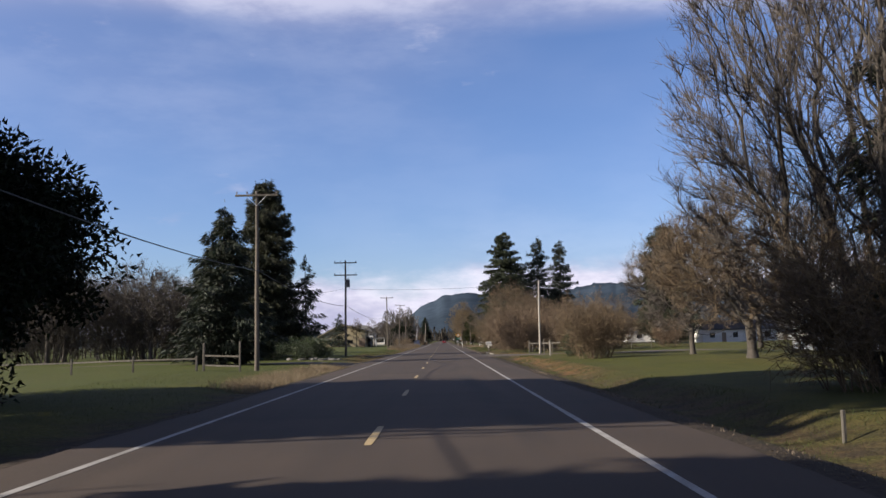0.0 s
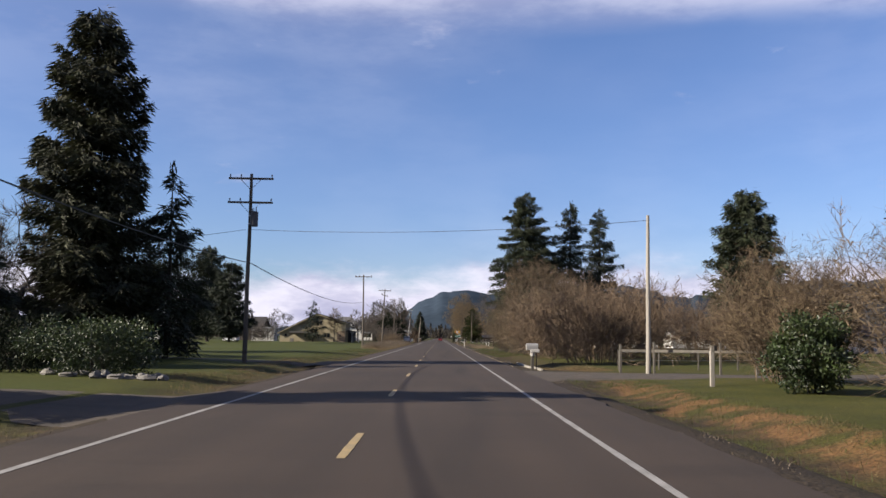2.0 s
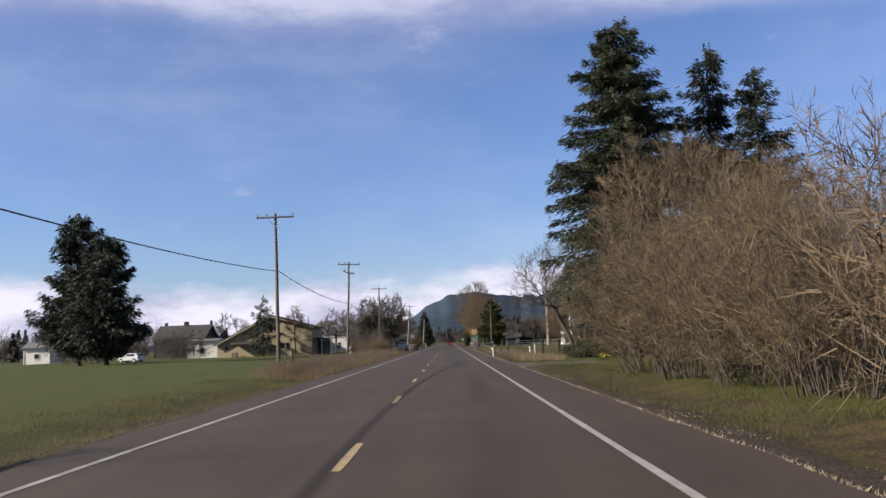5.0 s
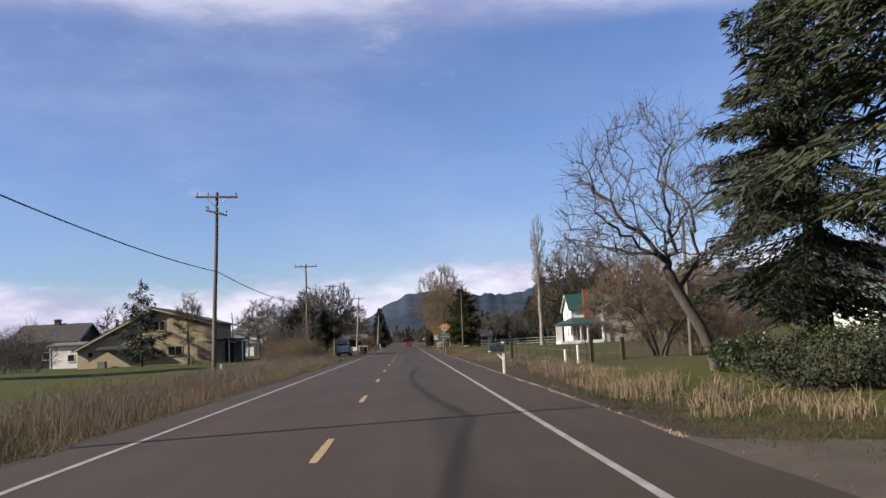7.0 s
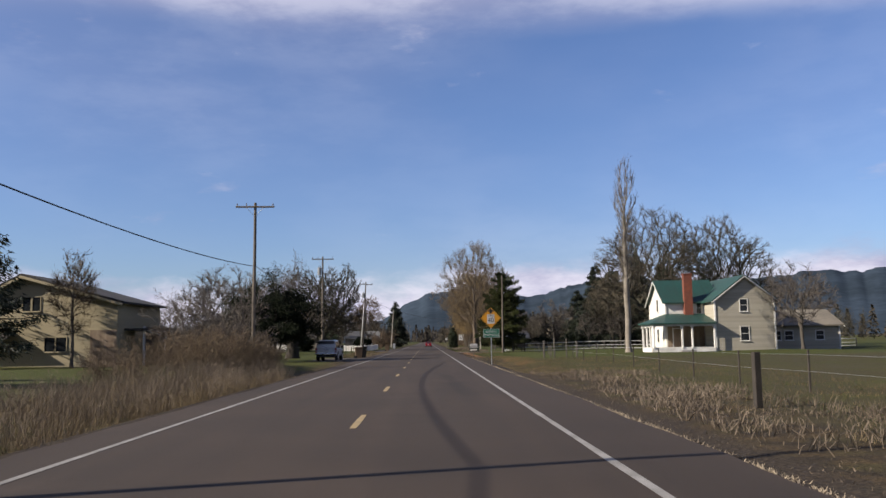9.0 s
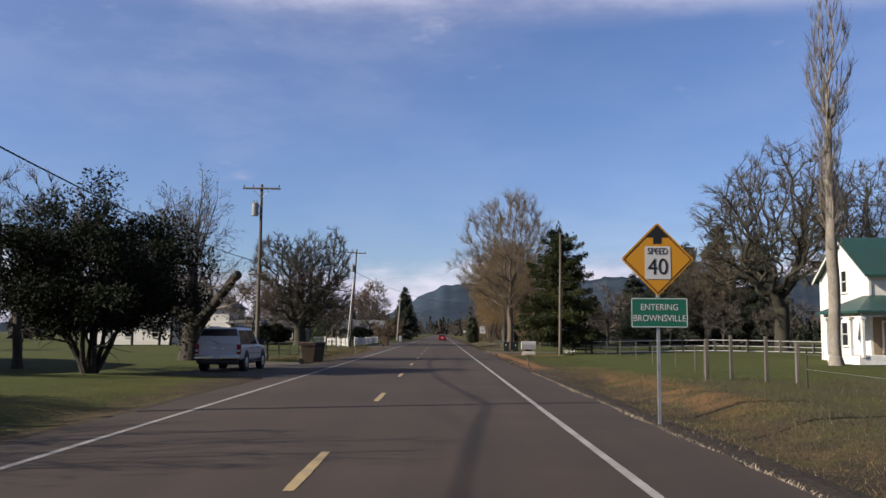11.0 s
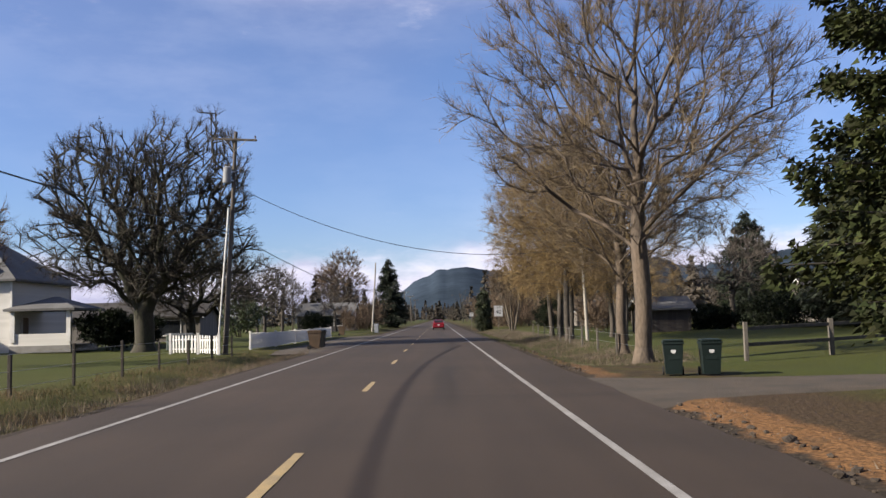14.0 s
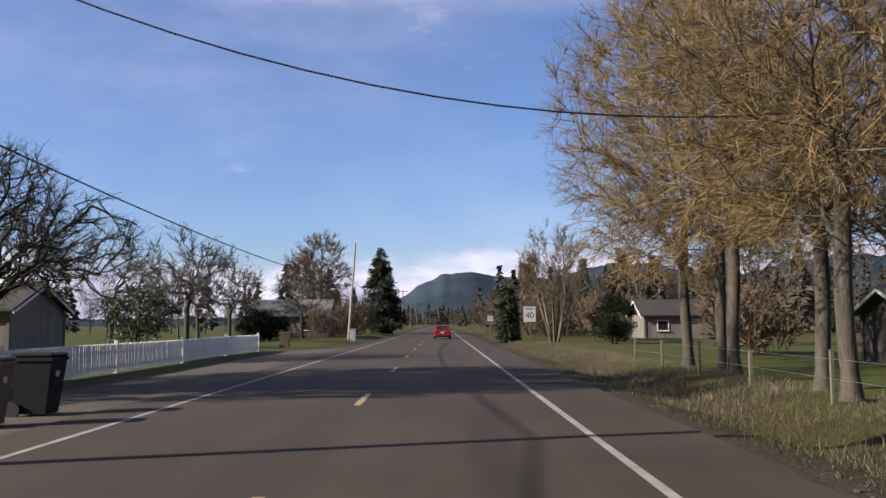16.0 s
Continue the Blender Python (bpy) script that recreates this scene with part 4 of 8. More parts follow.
def conifer(name, label, x, y, h, radius, seed, needles="needle_dark", bark="bark_dark", bare=0.06, power=0.8, droop=0.28, density=1.0, size=1.0,
            ragged=0.25, columnar=0.0, trunk_r=None, twin=None, stub=1.0):
    """A fir, pine or cedar: a straight trunk with boughs in part 'trunk', sprays of needles in part 'crown'."""
    rng = np.random.default_rng(seed)
    np.random.seed(seed)
    root = thing(name, label, "tree", x, y, gz(x, y) - 0.05, rng.uniform(0, 360))
    wood, crown = Shape(), Shape()
    for ox, oy, hh, rr in ([(0, 0, h, radius)] + ([twin] if twin else [])):
        tr = trunk_r or hh * 0.017
        zs = np.linspace(0, hh * 0.97, 12)
        wob = np.cumsum(rng.normal(0, hh * 0.002, (12, 2)), 0)
        axis = np.c_[ox + wob[:, 0], oy + wob[:, 1], zs]
        rad = tr * (1 - 0.93 * zs / hh)
        wood.tubes(axis[:-1], axis[1:], rad[:-1], rad[1:], 9)
        wood.tubes([axis[0] - [0, 0, .1]], [axis[0] + [0, 0, .5]], tr * 1.4, tr, 9)
        step = 0.44 / density ** 0.5
        rings = np.arange(bare * hh, hh * 0.975, step) + rng.normal(0, step * 0.25, len(np.arange(bare * hh, hh * 0.975, step)))
        f = np.clip(np.repeat(rings, 5) + rng.normal(0, step * 0.8, len(rings) * 5), bare * hh, hh * 0.985) / hh
        n = len(f)
        prof = (1 - f) ** power
        if columnar:
            prof = prof * (1 - columnar) + columnar * np.clip((1 - f) * 4, 0, 1) ** 0.5 * (0.75 + 0.25 * (1 - f))
        low = np.clip((f - bare) / 0.08, 0.45, 1)
        ln = rr * prof * low * (1 - ragged + ragged * 2 * rng.random(n)) + 0.15
        az = rng.uniform(0, 2 * math.pi, n)
        ln *= 1 + 0.05 * np.sin(f * 34 + rng.random() * 6 + az)
        out = np.c_[np.cos(az), np.sin(az), np.zeros(n)]
        o = np.c_[np.interp(f * hh, zs, axis[:, 0]), np.interp(f * hh, zs, axis[:, 1]), f * hh]
        rise = (0.30 * f - droop)[:, None] * np.array([0, 0, 1.0])
        mid, tip = o + (out + rise * 0.6) * (ln * 0.55)[:, None], o + (out + rise) * ln[:, None] + np.array([0, 0, 0.08]) * ln[:, None]
        br = np.maximum(0.008, ln * 0.013)
        wood.tubes(o, mid, br, br * 0.7, 4)
        wood.tubes(mid, tip, br * 0.7, br * 0.25, 3)
        per = np.maximum(6, (ln * 64 * density ** 0.5 / size ** 1.3).astype(int))
        idx = np.repeat(np.arange(n), per)
        t = rng.random(len(idx)) ** 0.75
        c = np.where((t < 0.55)[:, None], o[idx] + (mid - o)[idx] * (t / 0.55)[:, None], mid[idx] + (tip - mid)[idx] * ((t - 0.55) / 0.45)[:, None])
        side = np.c_[-np.sin(az), np.cos(az), np.zeros(n)][idx]
        w = 0.34 * ln[idx] * (1.12 - t) ** 0.7
        off = rng.normal(0, 0.55, len(idx))
        c = c + side * (off * w)[:, None] + np.c_[np.zeros((len(idx), 2)), rng.normal(-0.08, 0.17, len(idx)) * max(size, 0.8) - np.abs(off) * w * 0.5]
        along = unit(out[idx] * rng.uniform(0.3, 1, (len(idx), 1)) + side * (np.sign(off) * rng.uniform(0.1, 1.0, len(idx)))[:, None] + np.c_[np.zeros((len(idx), 2)), rng.normal(-0.42, 0.25, len(idx))])
        crown.blades(c, along * (rng.uniform(0.30, 0.68, len(idx)) * size * stub)[:, None], rng.uniform(0.07, 0.15, len(idx)) * size / stub)
        # leader
        crown.leaves(axis[-1] + rng.normal(0, 0.12, (40, 3)) * [1, 1, 3], rng.normal(0, 0.12, (40, 3)) + [0, 0, 0.3], rng.uniform(0.08, 0.16, 40))
    part("trunk", wood, M[bark], root, smooth=True)
    part("crown", crown, M[needles], root)
    return root


def leafy(name, label, x, y, h, radius, seed, leaf="leaf_dark", bark="bark_dark", low=0.12, stems=4, clumps=90, per=150, leaf_size=0.16, category="tree", mound=0.0):
    """A broadleaf evergreen tree or shrub: stems and limbs, and leaves in uneven clumps with gaps between them."""
    rng = np.random.default_rng(seed)
    np.random.seed(seed)
    root = thing(name, label, category, x, y, gz(x, y) - 0.05, rng.uniform(0, 360))
    wood, crown = Shape(), Shape()
    # clump centres in an uneven rounded crown
    d = unit(rng.normal(size=(clumps, 3)))
    rad = rng.uniform(0.35, 1.0, clumps) ** 0.5
    lump = 1 + 0.20 * np.sin(d[:, 0] * 5 + seed) * np.sin(d[:, 2] * 4 + 1) + 0.16 * np.sin(d[:, 1] * 7 + seed * 2)
    c = d * (rad * lump)[:, None] * np.array([radius, radius, h * (1 - low) / 2]) * 0.86 + np.array([0, 0, h * (1 + low) / 2])
    if mound:
        # widest low down, with a level underside and a ragged top
        zc = h * (low + 0.28 * (1 - low))
        ragged = rad * (lump + rng.normal(0, mound, clumps))
        c = d * ragged[:, None] * np.array([radius, radius, 1.0]) * 0.9
        c[:, 2] = zc + np.where(c[:, 2] > 0, c[:, 2] * (h - zc), c[:, 2] * (zc - h * low))
    for k in range(stems):
        a = 2 * math.pi * k / stems + rng.uniform(-0.4, 0.4)
        lv = grow(rng, (0.2 * math.cos(a), 0.2 * math.sin(a), 0), (0.35 * math.cos(a), 0.35 * math.sin(a), 1), h * 0.64, h * 0.016,
                  [(7, 0.12, 0.02, 6, 0.2, 45, 0.5, 0.6), (4, 0.2, 0.03, 4, 0.2, 45, 0.5, 0.6), (3, 0.2, 0, 0, 0, 0, 0, 0)])
        stem = Shape()
        for i, q in enumerate(lv):
            stem.tubes(q[0], q[1], np.maximum(q[2], 0.008), np.maximum(q[3], 0.006), (7, 5, 3)[i])
        part("stem", stem, M[bark], root, smooth=True)
    size = rng.uniform(0.6, 1.3, clumps) * radius * (0.2 if mound else 0.26)
    idx = np.repeat(np.arange(clumps), int(per * 1.7))
    off = unit(rng.normal(size=(len(idx), 3))) * (rng.random((len(idx), 1)) ** 0.45)
    p = c[idx] + off * size[idx][:, None] * np.array([1, 1, 0.75])
    p[:, 2] = np.maximum(p[:, 2], 0.08)
    al = unit(off + rng.normal(0, 0.7, (len(idx), 3)))
    crown.blades(p, al * (rng.uniform(0.6, 1.15, len(idx)) * leaf_size)[:, None], rng.uniform(0.35, 0.65, len(idx)) * leaf_size)
    part("crown", crown, M[leaf], root)
    return root


def twig_bush(name, label, x, y, h, radius, seed, twig="twig_brown", stems=26, dense=1.0, squash=1.0, twig_w=0.02, buds=0.0, bark=None):
    """A leafless thicket: many stems from the ground that fork into a haze of twigs."""
    rng = np.random.default_rng(seed)
    np.random.seed(seed)
    root = thing(name, label, "shrub", x, y, gz(x, y) - 0.05)
    wood, crown = Shape(), Shape()
    a = rng.uniform(0, 2 * math.pi, stems)
    r = radius * 0.5 * np.sqrt(rng.random(stems))
    o = np.c_[r * np.cos(a), r * np.sin(a) * squash, np.zeros(stems)]
    out = rng.uniform(0.1, 0.75, stems) * radius / h * 1.6
    d = np.c_[np.cos(a) * out, np.sin(a) * out * squash, np.ones(stems)]
    lv = grow(rng, o, d, h * rng.uniform(0.6, 1.0, stems), h * 0.0032 * rng.uniform(0.6, 1.5, stems) + 0.006, [
        (6, 0.12, 0.02, 8, 0.04, 38, 0.5, 0.65), (2, 0.16, 0.03, int(6 * dense), 0.08, 40, 0.5, 0.6),
        (2, 0.18, 0.02, int(5 * dense), 0.1, 40, 0.7, 0.5), (1, 0.2, 0, 0, 0, 0, 0, 0)])
    wood.tubes(*lv[0][:2], np.maximum(lv[0][2], 0.012), np.maximum(lv[0][3], 0.01), 4)
    crown.blades(lv[1][0], (lv[1][1] - lv[1][0]) * 1.25, np.maximum(lv[1][2] * 1.6, twig_w))
    for q, k in ((lv[2], 0.85), (lv[3], 0.65)):
        crown.blades(q[0], (q[1] - q[0]) * 1.15, rng.uniform(0.7, 1.5, len(q[0])) * twig_w * k)
    if buds:
        q = lv[3]
        pick = rng.random(len(q[0])) < buds
        c = q[1][pick]
        crown.blades(c, rng.normal(0, 0.12, (len(c), 3)), rng.uniform(1.2, 2.2, len(c)) * twig_w)
    tagged(part("branchwork", wood, M[bark or twig], root), kind="stuff")
    part("crown", crown, M[twig], root)
    return root


def copy_at(ob, x, y, turn, s, label=""):
    c = copy_thing(ob, pose(x, y, gz(x, y) - 0.05, 0, 0, turn))
    c.scale = (s, s, s)
    return tagged(c, label)


# left of the road, from the start
leafy("evergreen_oak", "large dark dense evergreen tree beside a lawn", -17.2, 28, 10.2, 5.7, 11, clumps=230, per=210, leaf_size=0.27, low=0.03)
for x, y, h, r, k in ((-15.5, 1.8, 13, 4.0, 17), (-15.5, 17.0, 13, 3.9, 18)):
    leafy("evergreen_oak", "dark rounded evergreen tree in a yard by the road", x, y, h, r, k, clumps=90, per=50, leaf_size=0.9, low=0.02)
for x, y, h, r, k in ((-23.5, -1.6, 25, 4.6, 12), (-24, 13.4, 27, 4.9, 13), (-26, 21.2, 26, 4.9, 14), (-24, -11, 24, 4.6, 15)):
    leafy("evergreen_oak", "large dark evergreen tree shading the road", x, y, h, r, k, clumps=130, per=50, leaf_size=1.1, low=0.02)
conifer("fir_tree", "broad dark green fir behind a gravel drive", -17.8, 70, 12.6, 4.3, 21, "needle_dark", power=0.75, ragged=0.35)
conifer("sequoia_tree", "tall dense giant sequoia with a rounded top", -20.8, 101.7, 20.8, 3.9, 22, "needle_olive", power=0.55, columnar=0.55, ragged=0.15, density=1.5, droop=0.1, bare=0.03)
conifer("fir_tree", "small open young fir with a thin leader", -16.5, 103, 11.4, 3.0, 23, "needle_dark", power=0.85, ragged=0.45, density=0.45)
conifer("fir_tree", "dark fir beside a giant sequoia", -24.5, 92, 12.5, 4.2, 24, "needle_dark", power=0.7)
wood_edge = twig_bush("brown_thicket", "tall dark brown leafless thicket behind a lawn", -31.5, 93, 9.6, 4.6, 251, "twig_dark", stems=44, dense=0.85, twig_w=0.05)
for x, y, turn, k in ((-36.0, 97, 70, 1.0), (-40.5, 91, 150, 0.95), (-45.0, 97, 230, 1.05), (-28.0, 99, 310, 0.9), (-49.5, 92, 20, 1.0)):
    copy_at(wood_edge, x, y, turn, k)
leafy("rhododendron", "low rounded green shrub at a drive", -13.2, 84.5, 2.2, 2.6, 31, "leaf_green", low=0.02, clumps=60, per=110, leaf_size=0.13, category="shrub")
leafy("rhododendron", "low rounded green shrub at a drive", -17.5, 87, 2.4, 2.4, 32, "leaf_dark", low=0.02, clumps=50, per=100, leaf_size=0.13, category="shrub")
leafy("laurel_tree", "large dark rounded evergreen at a pasture's edge", -26.5, 133, 9.4, 4.9, 33, "leaf_dark", low=0.05, clumps=150, per=190, leaf_size=0.17)
leafy("laurel_tree", "dark evergreen thicket under tall trees", -26, 118, 6.0, 4.0, 34, "leaf_dark", low=0.04, clumps=80, per=130, leaf_size=0.24)
bare_tree("bare_tree", "leafless tree behind dark evergreens", -31, 140, 8.5, 4.2, 41, dense=0.6, twig_w=0.035)
conifer("pine_tree", "tall pine with rounded clumps at a field's far side", -53, 249.6, 22.2, 5.6, 25, "needle_dark", power=0.5, ragged=0.4, density=0.9, size=1.6, droop=0.05, bare=0.1)
conifer("pine_tree", "pine standing close beside a taller one", -46.5, 243, 18.0, 5.2, 26, "needle_dark", power=0.5, ragged=0.4, density=0.9, size=1.6, droop=0.05, bare=0.1)
conifer("cedar_tree", "open cedar in front of a tan house", -34.3, 286, 10.9, 3.8, 27, "needle_dark", power=0.75, ragged=0.5, density=0.3, size=1.1, droop=0.1, bare=0.12)
bare_tree("bare_tree", "thin leafless tree beside a tan house", -28.8, 288, 9.8, 1.9, 42, "bark_pale", "twig_brown", dense=0.5, upright=0.6, leader=0.7, trunk_r=0.13, twig_w=0.035)
leafy("evergreen_tree", "dark many-stemmed evergreen on a lawn", -14.1, 296.0, 7.5, 4.1, 35, "leaf_dark", low=0.24, stems=7, clumps=230, per=170, leaf_size=0.17, mound=0.12)
thick = twig_bush("thicket", "dark tangled leafless thicket beside a pole", -13.5, 271, 5.4, 3.2, 51, "twig_grey", stems=34, dense=1.0, twig_w=0.03)
bramble = twig_bush("bramble_bush", "brown leafless bramble among tall weeds", -12.0, 263, 2.7, 2.0, 151, "twig_brown", stems=34, dense=1.0, twig_w=0.014)
for x, y, turn, k in ((-12.6, 256, 70, 0.8), (-11.4, 249, 160, 0.65), (-13.6, 267, 250, 1.1), (-11.6, 268, 20, 1.0)):
    copy_at(bramble, x, y, turn, k)
copy_at(thick, -15.5, 277, 80, 0.55)
copy_at(thick, -13.4, 281.5, 200, 0.5)
copy_at(bramble, -13.9, 279.6, 110, 1.0)
copy_at(bramble, -12.4, 275.6, 300, 0.85)
for x, y, turn, k in ((-11.2, 272.0, 220, 0.7), (-10.0, 267.5, 60, 0.55), (-10.2, 271.0, 130, 0.6), (-10.8, 275.0, 10, 0.6), (-11.6, 278.6, 190, 0.7)):
    copy_at(bramble, x, y, turn, k)
for x, y, turn, k in ((-50, 282, 20, 1.1), (-45.5, 278, 90, 1.0), (-60, 272, 150, 1.2), (-66, 276, 220, 1.1)):
    copy_at(thick, x, y, turn, k, "dark leafless brush beyond a pasture")
leafy("laurel_bush", "dark evergreen bush in a leafless thicket", -14.8, 276.5, 3.0, 2.6, 36, "leaf_dark", low=0.02, clumps=60, per=110, leaf_size=0.18, category="shrub")
bare_tree("bare_tree", "leafless tree behind a thicket", -19, 300, 9.5, 4.5, 43, dense=0.8, twig="twig_grey", twig_w=0.035)
bare_tree("old_oak", "wide leafless oak with mossy limbs in a yard", -19.8, 382.6, 16.0, 8.0, 44, "bark_moss", "twig_dark", trunk_share=0.17, trunk_r=0.66, dense=1.75, thrift=0.72, crooked=0.32, turn=0, rise=-0.04,
          lobes=[((-2.9, 0.5, 11.4), (4.3, 5.0, 4.8)), ((3.1, 0, 11.9), (4.2, 5.0, 4.9)), ((-5.6, 0, 7.8), (2.5, 3.6, 2.6)), ((5.3, -0.5, 7.2), (3.0, 3.6, 2.7)), ((0.3, -3.8, 9.2), (4.0, 3.0, 4.2)), ((0.5, 4.0, 9.5), (4.0, 3.0, 4.0))],
          hollow=0.68, twig_len=0.75, per=9, kids=6, twig_w=0.034, up=0.25, taper=2.25)
bare_tree("old_oak", "low spreading leafless oak behind a white fence", -22.4, 403, 10.8, 8.5, 45, "bark_moss", "twig_dark", trunk_share=0.17, trunk_r=0.44, dense=1.4, thrift=0.6, crooked=0.3, turn=0,
          lobes=[((0, 0, 6.6), (6.5, 6.0, 3.8)), ((5.6, -1, 5.4), (3.4, 3.4, 2.4)), ((-5.0, 0, 5.6), (3.4, 3.4, 2.6)), ((2.0, -3, 7.6), (3.4, 3.2, 2.6))], hollow=0.62, twig_len=0.8, per=5, kids=5, twig_w=0.026, up=0.1, taper=2.2)
bare_tree("fruit_tree", "small leafless tree in front of a white house", -22.4, 362, 8.6, 3.4, 46, "bark_grey", "twig_red", stems=3, dense=0.7, twig_w=0.026, trunk_r=0.14, twig_len=0.8)
bare_tree("bare_tree", "tall pale leafless tree beyond a white fence", -18.5, 498, 16.5, 5.0, 47, "bark_pale", "twig_red", dense=1.2, upright=0.3, leader=0.7, twig_w=0.08, per=6, hollow=0.3)
conifer("fir_tree", "dark fir beside the road in the distance", -10.8, 520, 15.5, 4.4, 28, "needle_dark", power=0.7, size=1.4)

# right of the road, from the start
bare_tree("willow_tree", "tall many-stemmed leafless tree close to the road", 13.6, 27, 17.0, 6.2, 61, "bark_grey", "twig_grey", stems=11, dense=3.0, upright=0.9, thrift=0.75, twig_w=0.024, trunk_share=0.1, trunk_r=0.2, turn=0,
          lobes=[((0, 0, 9.5), (6.3, 6.0, 7.6)), ((-3.4, -0.5, 7.6), (3.4, 4.0, 4.8)), ((-2.5, 0, 12.5), (3.6, 4.0, 4.0))], hollow=0.3, twig_len=1.0, per=7, kids=5, up=0.75, crooked=0.12)
twig_bush("thicket", "brown twiggy undergrowth below a tall tree", 12.6, 24.5, 5.4, 4.4, 52, "twig_brown", stems=54, dense=1.2, twig_w=0.03)
conifer("fir_tree", "dark fir beside a tall leafless tree", 17.0, 26.5, 18, 4.8, 29, "needle_dark", power=0.6)
bare_tree("maple_tree", "rounded leafless tree on a lawn", 19.4, 55.8, 12.4, 6.2, 62, "bark_grey", "twig_brown", trunk_share=0.17, dense=1.7, thrift=0.4, twig_w=0.026, hollow=0.45, per=9, kids=7, twig_len=1.0, trunk_r=0.3)
bare_tree("maple_tree", "leafless tree with a thin trunk on a lawn", 22.2, 78.8, 12.0, 6.2, 63, "bark_grey", "twig_grey", trunk_share=0.17, dense=1.5, thrift=0.45, twig_w=0.032, hollow=0.4, per=8, kids=6, twig_len=1.1, trunk_r=0.24, up=0.5)
shrub = twig_bush("brown_shrub", "rounded brown leafless shrub on a lawn", 11.6, 68.3, 4.6, 2.7, 53, "twig_brown", stems=64, dense=1.4, twig_w=0.017, buds=0.1)
copy_at(shrub, 13.6, 85.0, 120, 1.06)
leafy("rhododendron", "glossy green shrub at a lawn's edge", 11.9, 79.0, 2.7, 1.8, 37, "leaf_green", low=0.02, clumps=55, per=110, leaf_size=0.15, category="shrub")
hedge = twig_bush("brown_thicket", "tall brown leafless thicket beside the road", 10.5, 112, 6.3, 3.9, 54, "twig_red", stems=34, dense=1.05, twig_w=0.034)
for x, y, turn, s in ((12.5, 119, 70, 1.08), (10.2, 126, 140, 1.0), (13.4, 133, 220, 1.12), (10.6, 140, 300, 0.95), (16.5, 126, 30, 1.1), (20, 118, 110, 0.9), (19.5, 135, 250, 1.0), (25, 125, 10, 0.8), (31, 122, 60, 0.75), (20.0, 232, 40, 0.72), (24.5, 236, 170, 0.7)):
    copy_at(hedge, x, y, turn, s)
tall = bare_tree("thicket_tree", "tall brown twiggy tree in a roadside thicket", 12.8, 173.5, 13.6, 4.4, 64, "bark_pale", "twig_brown", stems=4, dense=1.3, upright=0.6, twig_w=0.024, hollow=0.25, per=7, kids=5, trunk_r=0.2, twig_len=1.0, up=0.15)
copy_at(tall, 16.0, 168.5, 130, 0.85)
copy_at(tall, 19.5, 178, 250, 0.8)
near = twig_bush("brown_thicket", "dense brown roadside thicket of thin stems", 9.2, 163.0, 6.4, 3.3, 55, "twig_bramble", stems=60, dense=1.2, twig_w=0.013, bark="bark_grey")
for x, y, turn, s in ((9.2, 157, 90, 0.95), (14.0, 165, 300, 1.3), (9.4, 151.5, 30, 0.9), (9.6, 146, 160, 0.9), (14, 156, 250, 1.25), (15.0, 172, 20, 1.15), (17.5, 181, 130, 0.9), (21.5, 187, 60, 0.95)):
    copy_at(near, x, y, turn, s)
conifer("douglas_fir", "tall fir with drooping green boughs", 13.2, 187, 24.9, 6.7, 71, "needle_mid", power=0.54, ragged=0.42, density=1.35, droop=0.36, size=0.8, bare=0.16, trunk_r=0.5)
conifer("douglas_fir", "tall open-crowned fir beyond a thicket", 20.8, 190.5, 24.0, 4.8, 72, "needle_dark", power=0.65, ragged=0.55, density=0.6, bare=0.18)
conifer("douglas_fir", "tall fir with a ragged crown", 26.4, 196, 23.9, 5.0, 73, "needle_dark", power=0.65, ragged=0.55, density=0.6, bare=0.15)
conifer("douglas_fir", "broad fir with drooping boughs on a lawn", 18.0, 209.5, 19.5, 4.7, 74, "needle_mid", power=0.38, ragged=0.5, density=0.8, droop=0.45, size=0.8, bare=0.12, trunk_r=0.6)
conifer("pine_tree", "broad rounded pine beyond a thicket", 47.5, 184.3, 25.4, 7.0, 75, "needle_mid", power=0.5, ragged=0.3, density=0.9, size=1.7, droop=0.08, bare=0.05)
bare_tree("apple_tree", "leaning leafless tree with crooked limbs", 11.7, 205, 10.6, 5.0, 65, "bark_grey", "twig_grey", trunk_share=0.3, trunk_r=0.21, dense=1.0, thrift=0.35, crooked=0.34, turn=0,
          path=[(0, 0, 0), (-0.25, 0, 0.8), (-0.55, 0, 1.6), (-0.95, 0.1, 2.4), (-1.35, 0.1, 3.2), (-1.7, 0.1, 4.0)],
          lobes=[((-2.4, 0, 7.3), (3.0, 3.2, 3.1)), ((-4.4, -0.4, 6.0), (1.9, 2.4, 1.9)), ((0.2, 0.3, 5.8), (1.9, 2.4, 2.4))], hollow=0.45, twig_len=0.9, per=4, kids=3, twig_w=0.02, up=0.2)
bare_tree("fruit_tree", "rounded brown many-stemmed leafless tree in a rough field", 15.6, 226, 6.5, 4.6, 57, "bark_grey", "twig_brown", stems=7, dense=1.6, trunk_share=0.12, twig_w=0.02, hollow=0.4, twig_len=0.8, per=8, kids=6, up=0.1, trunk_r=0.15)
leafy("laurel_bush", "low green bush under a fir", 15.5, 201, 1.6, 2.6, 38, "leaf_green", low=0.0, clumps=50, per=90, leaf_size=0.12, category="shrub")
leafy("juniper_bush", "low spreading dark olive bush on a lawn", 11.4, 194.2, 1.15, 2.6, 138, "needle_olive", low=0.0, clumps=60, per=100, leaf_size=0.12, category="shrub")
leafy("bramble_bush", "low green bramble bush under a leaning tree", 12.2, 203.4, 1.35, 1.6, 139, "leaf_green", low=0.0, clumps=34, per=80, leaf_size=0.13, category="shrub")
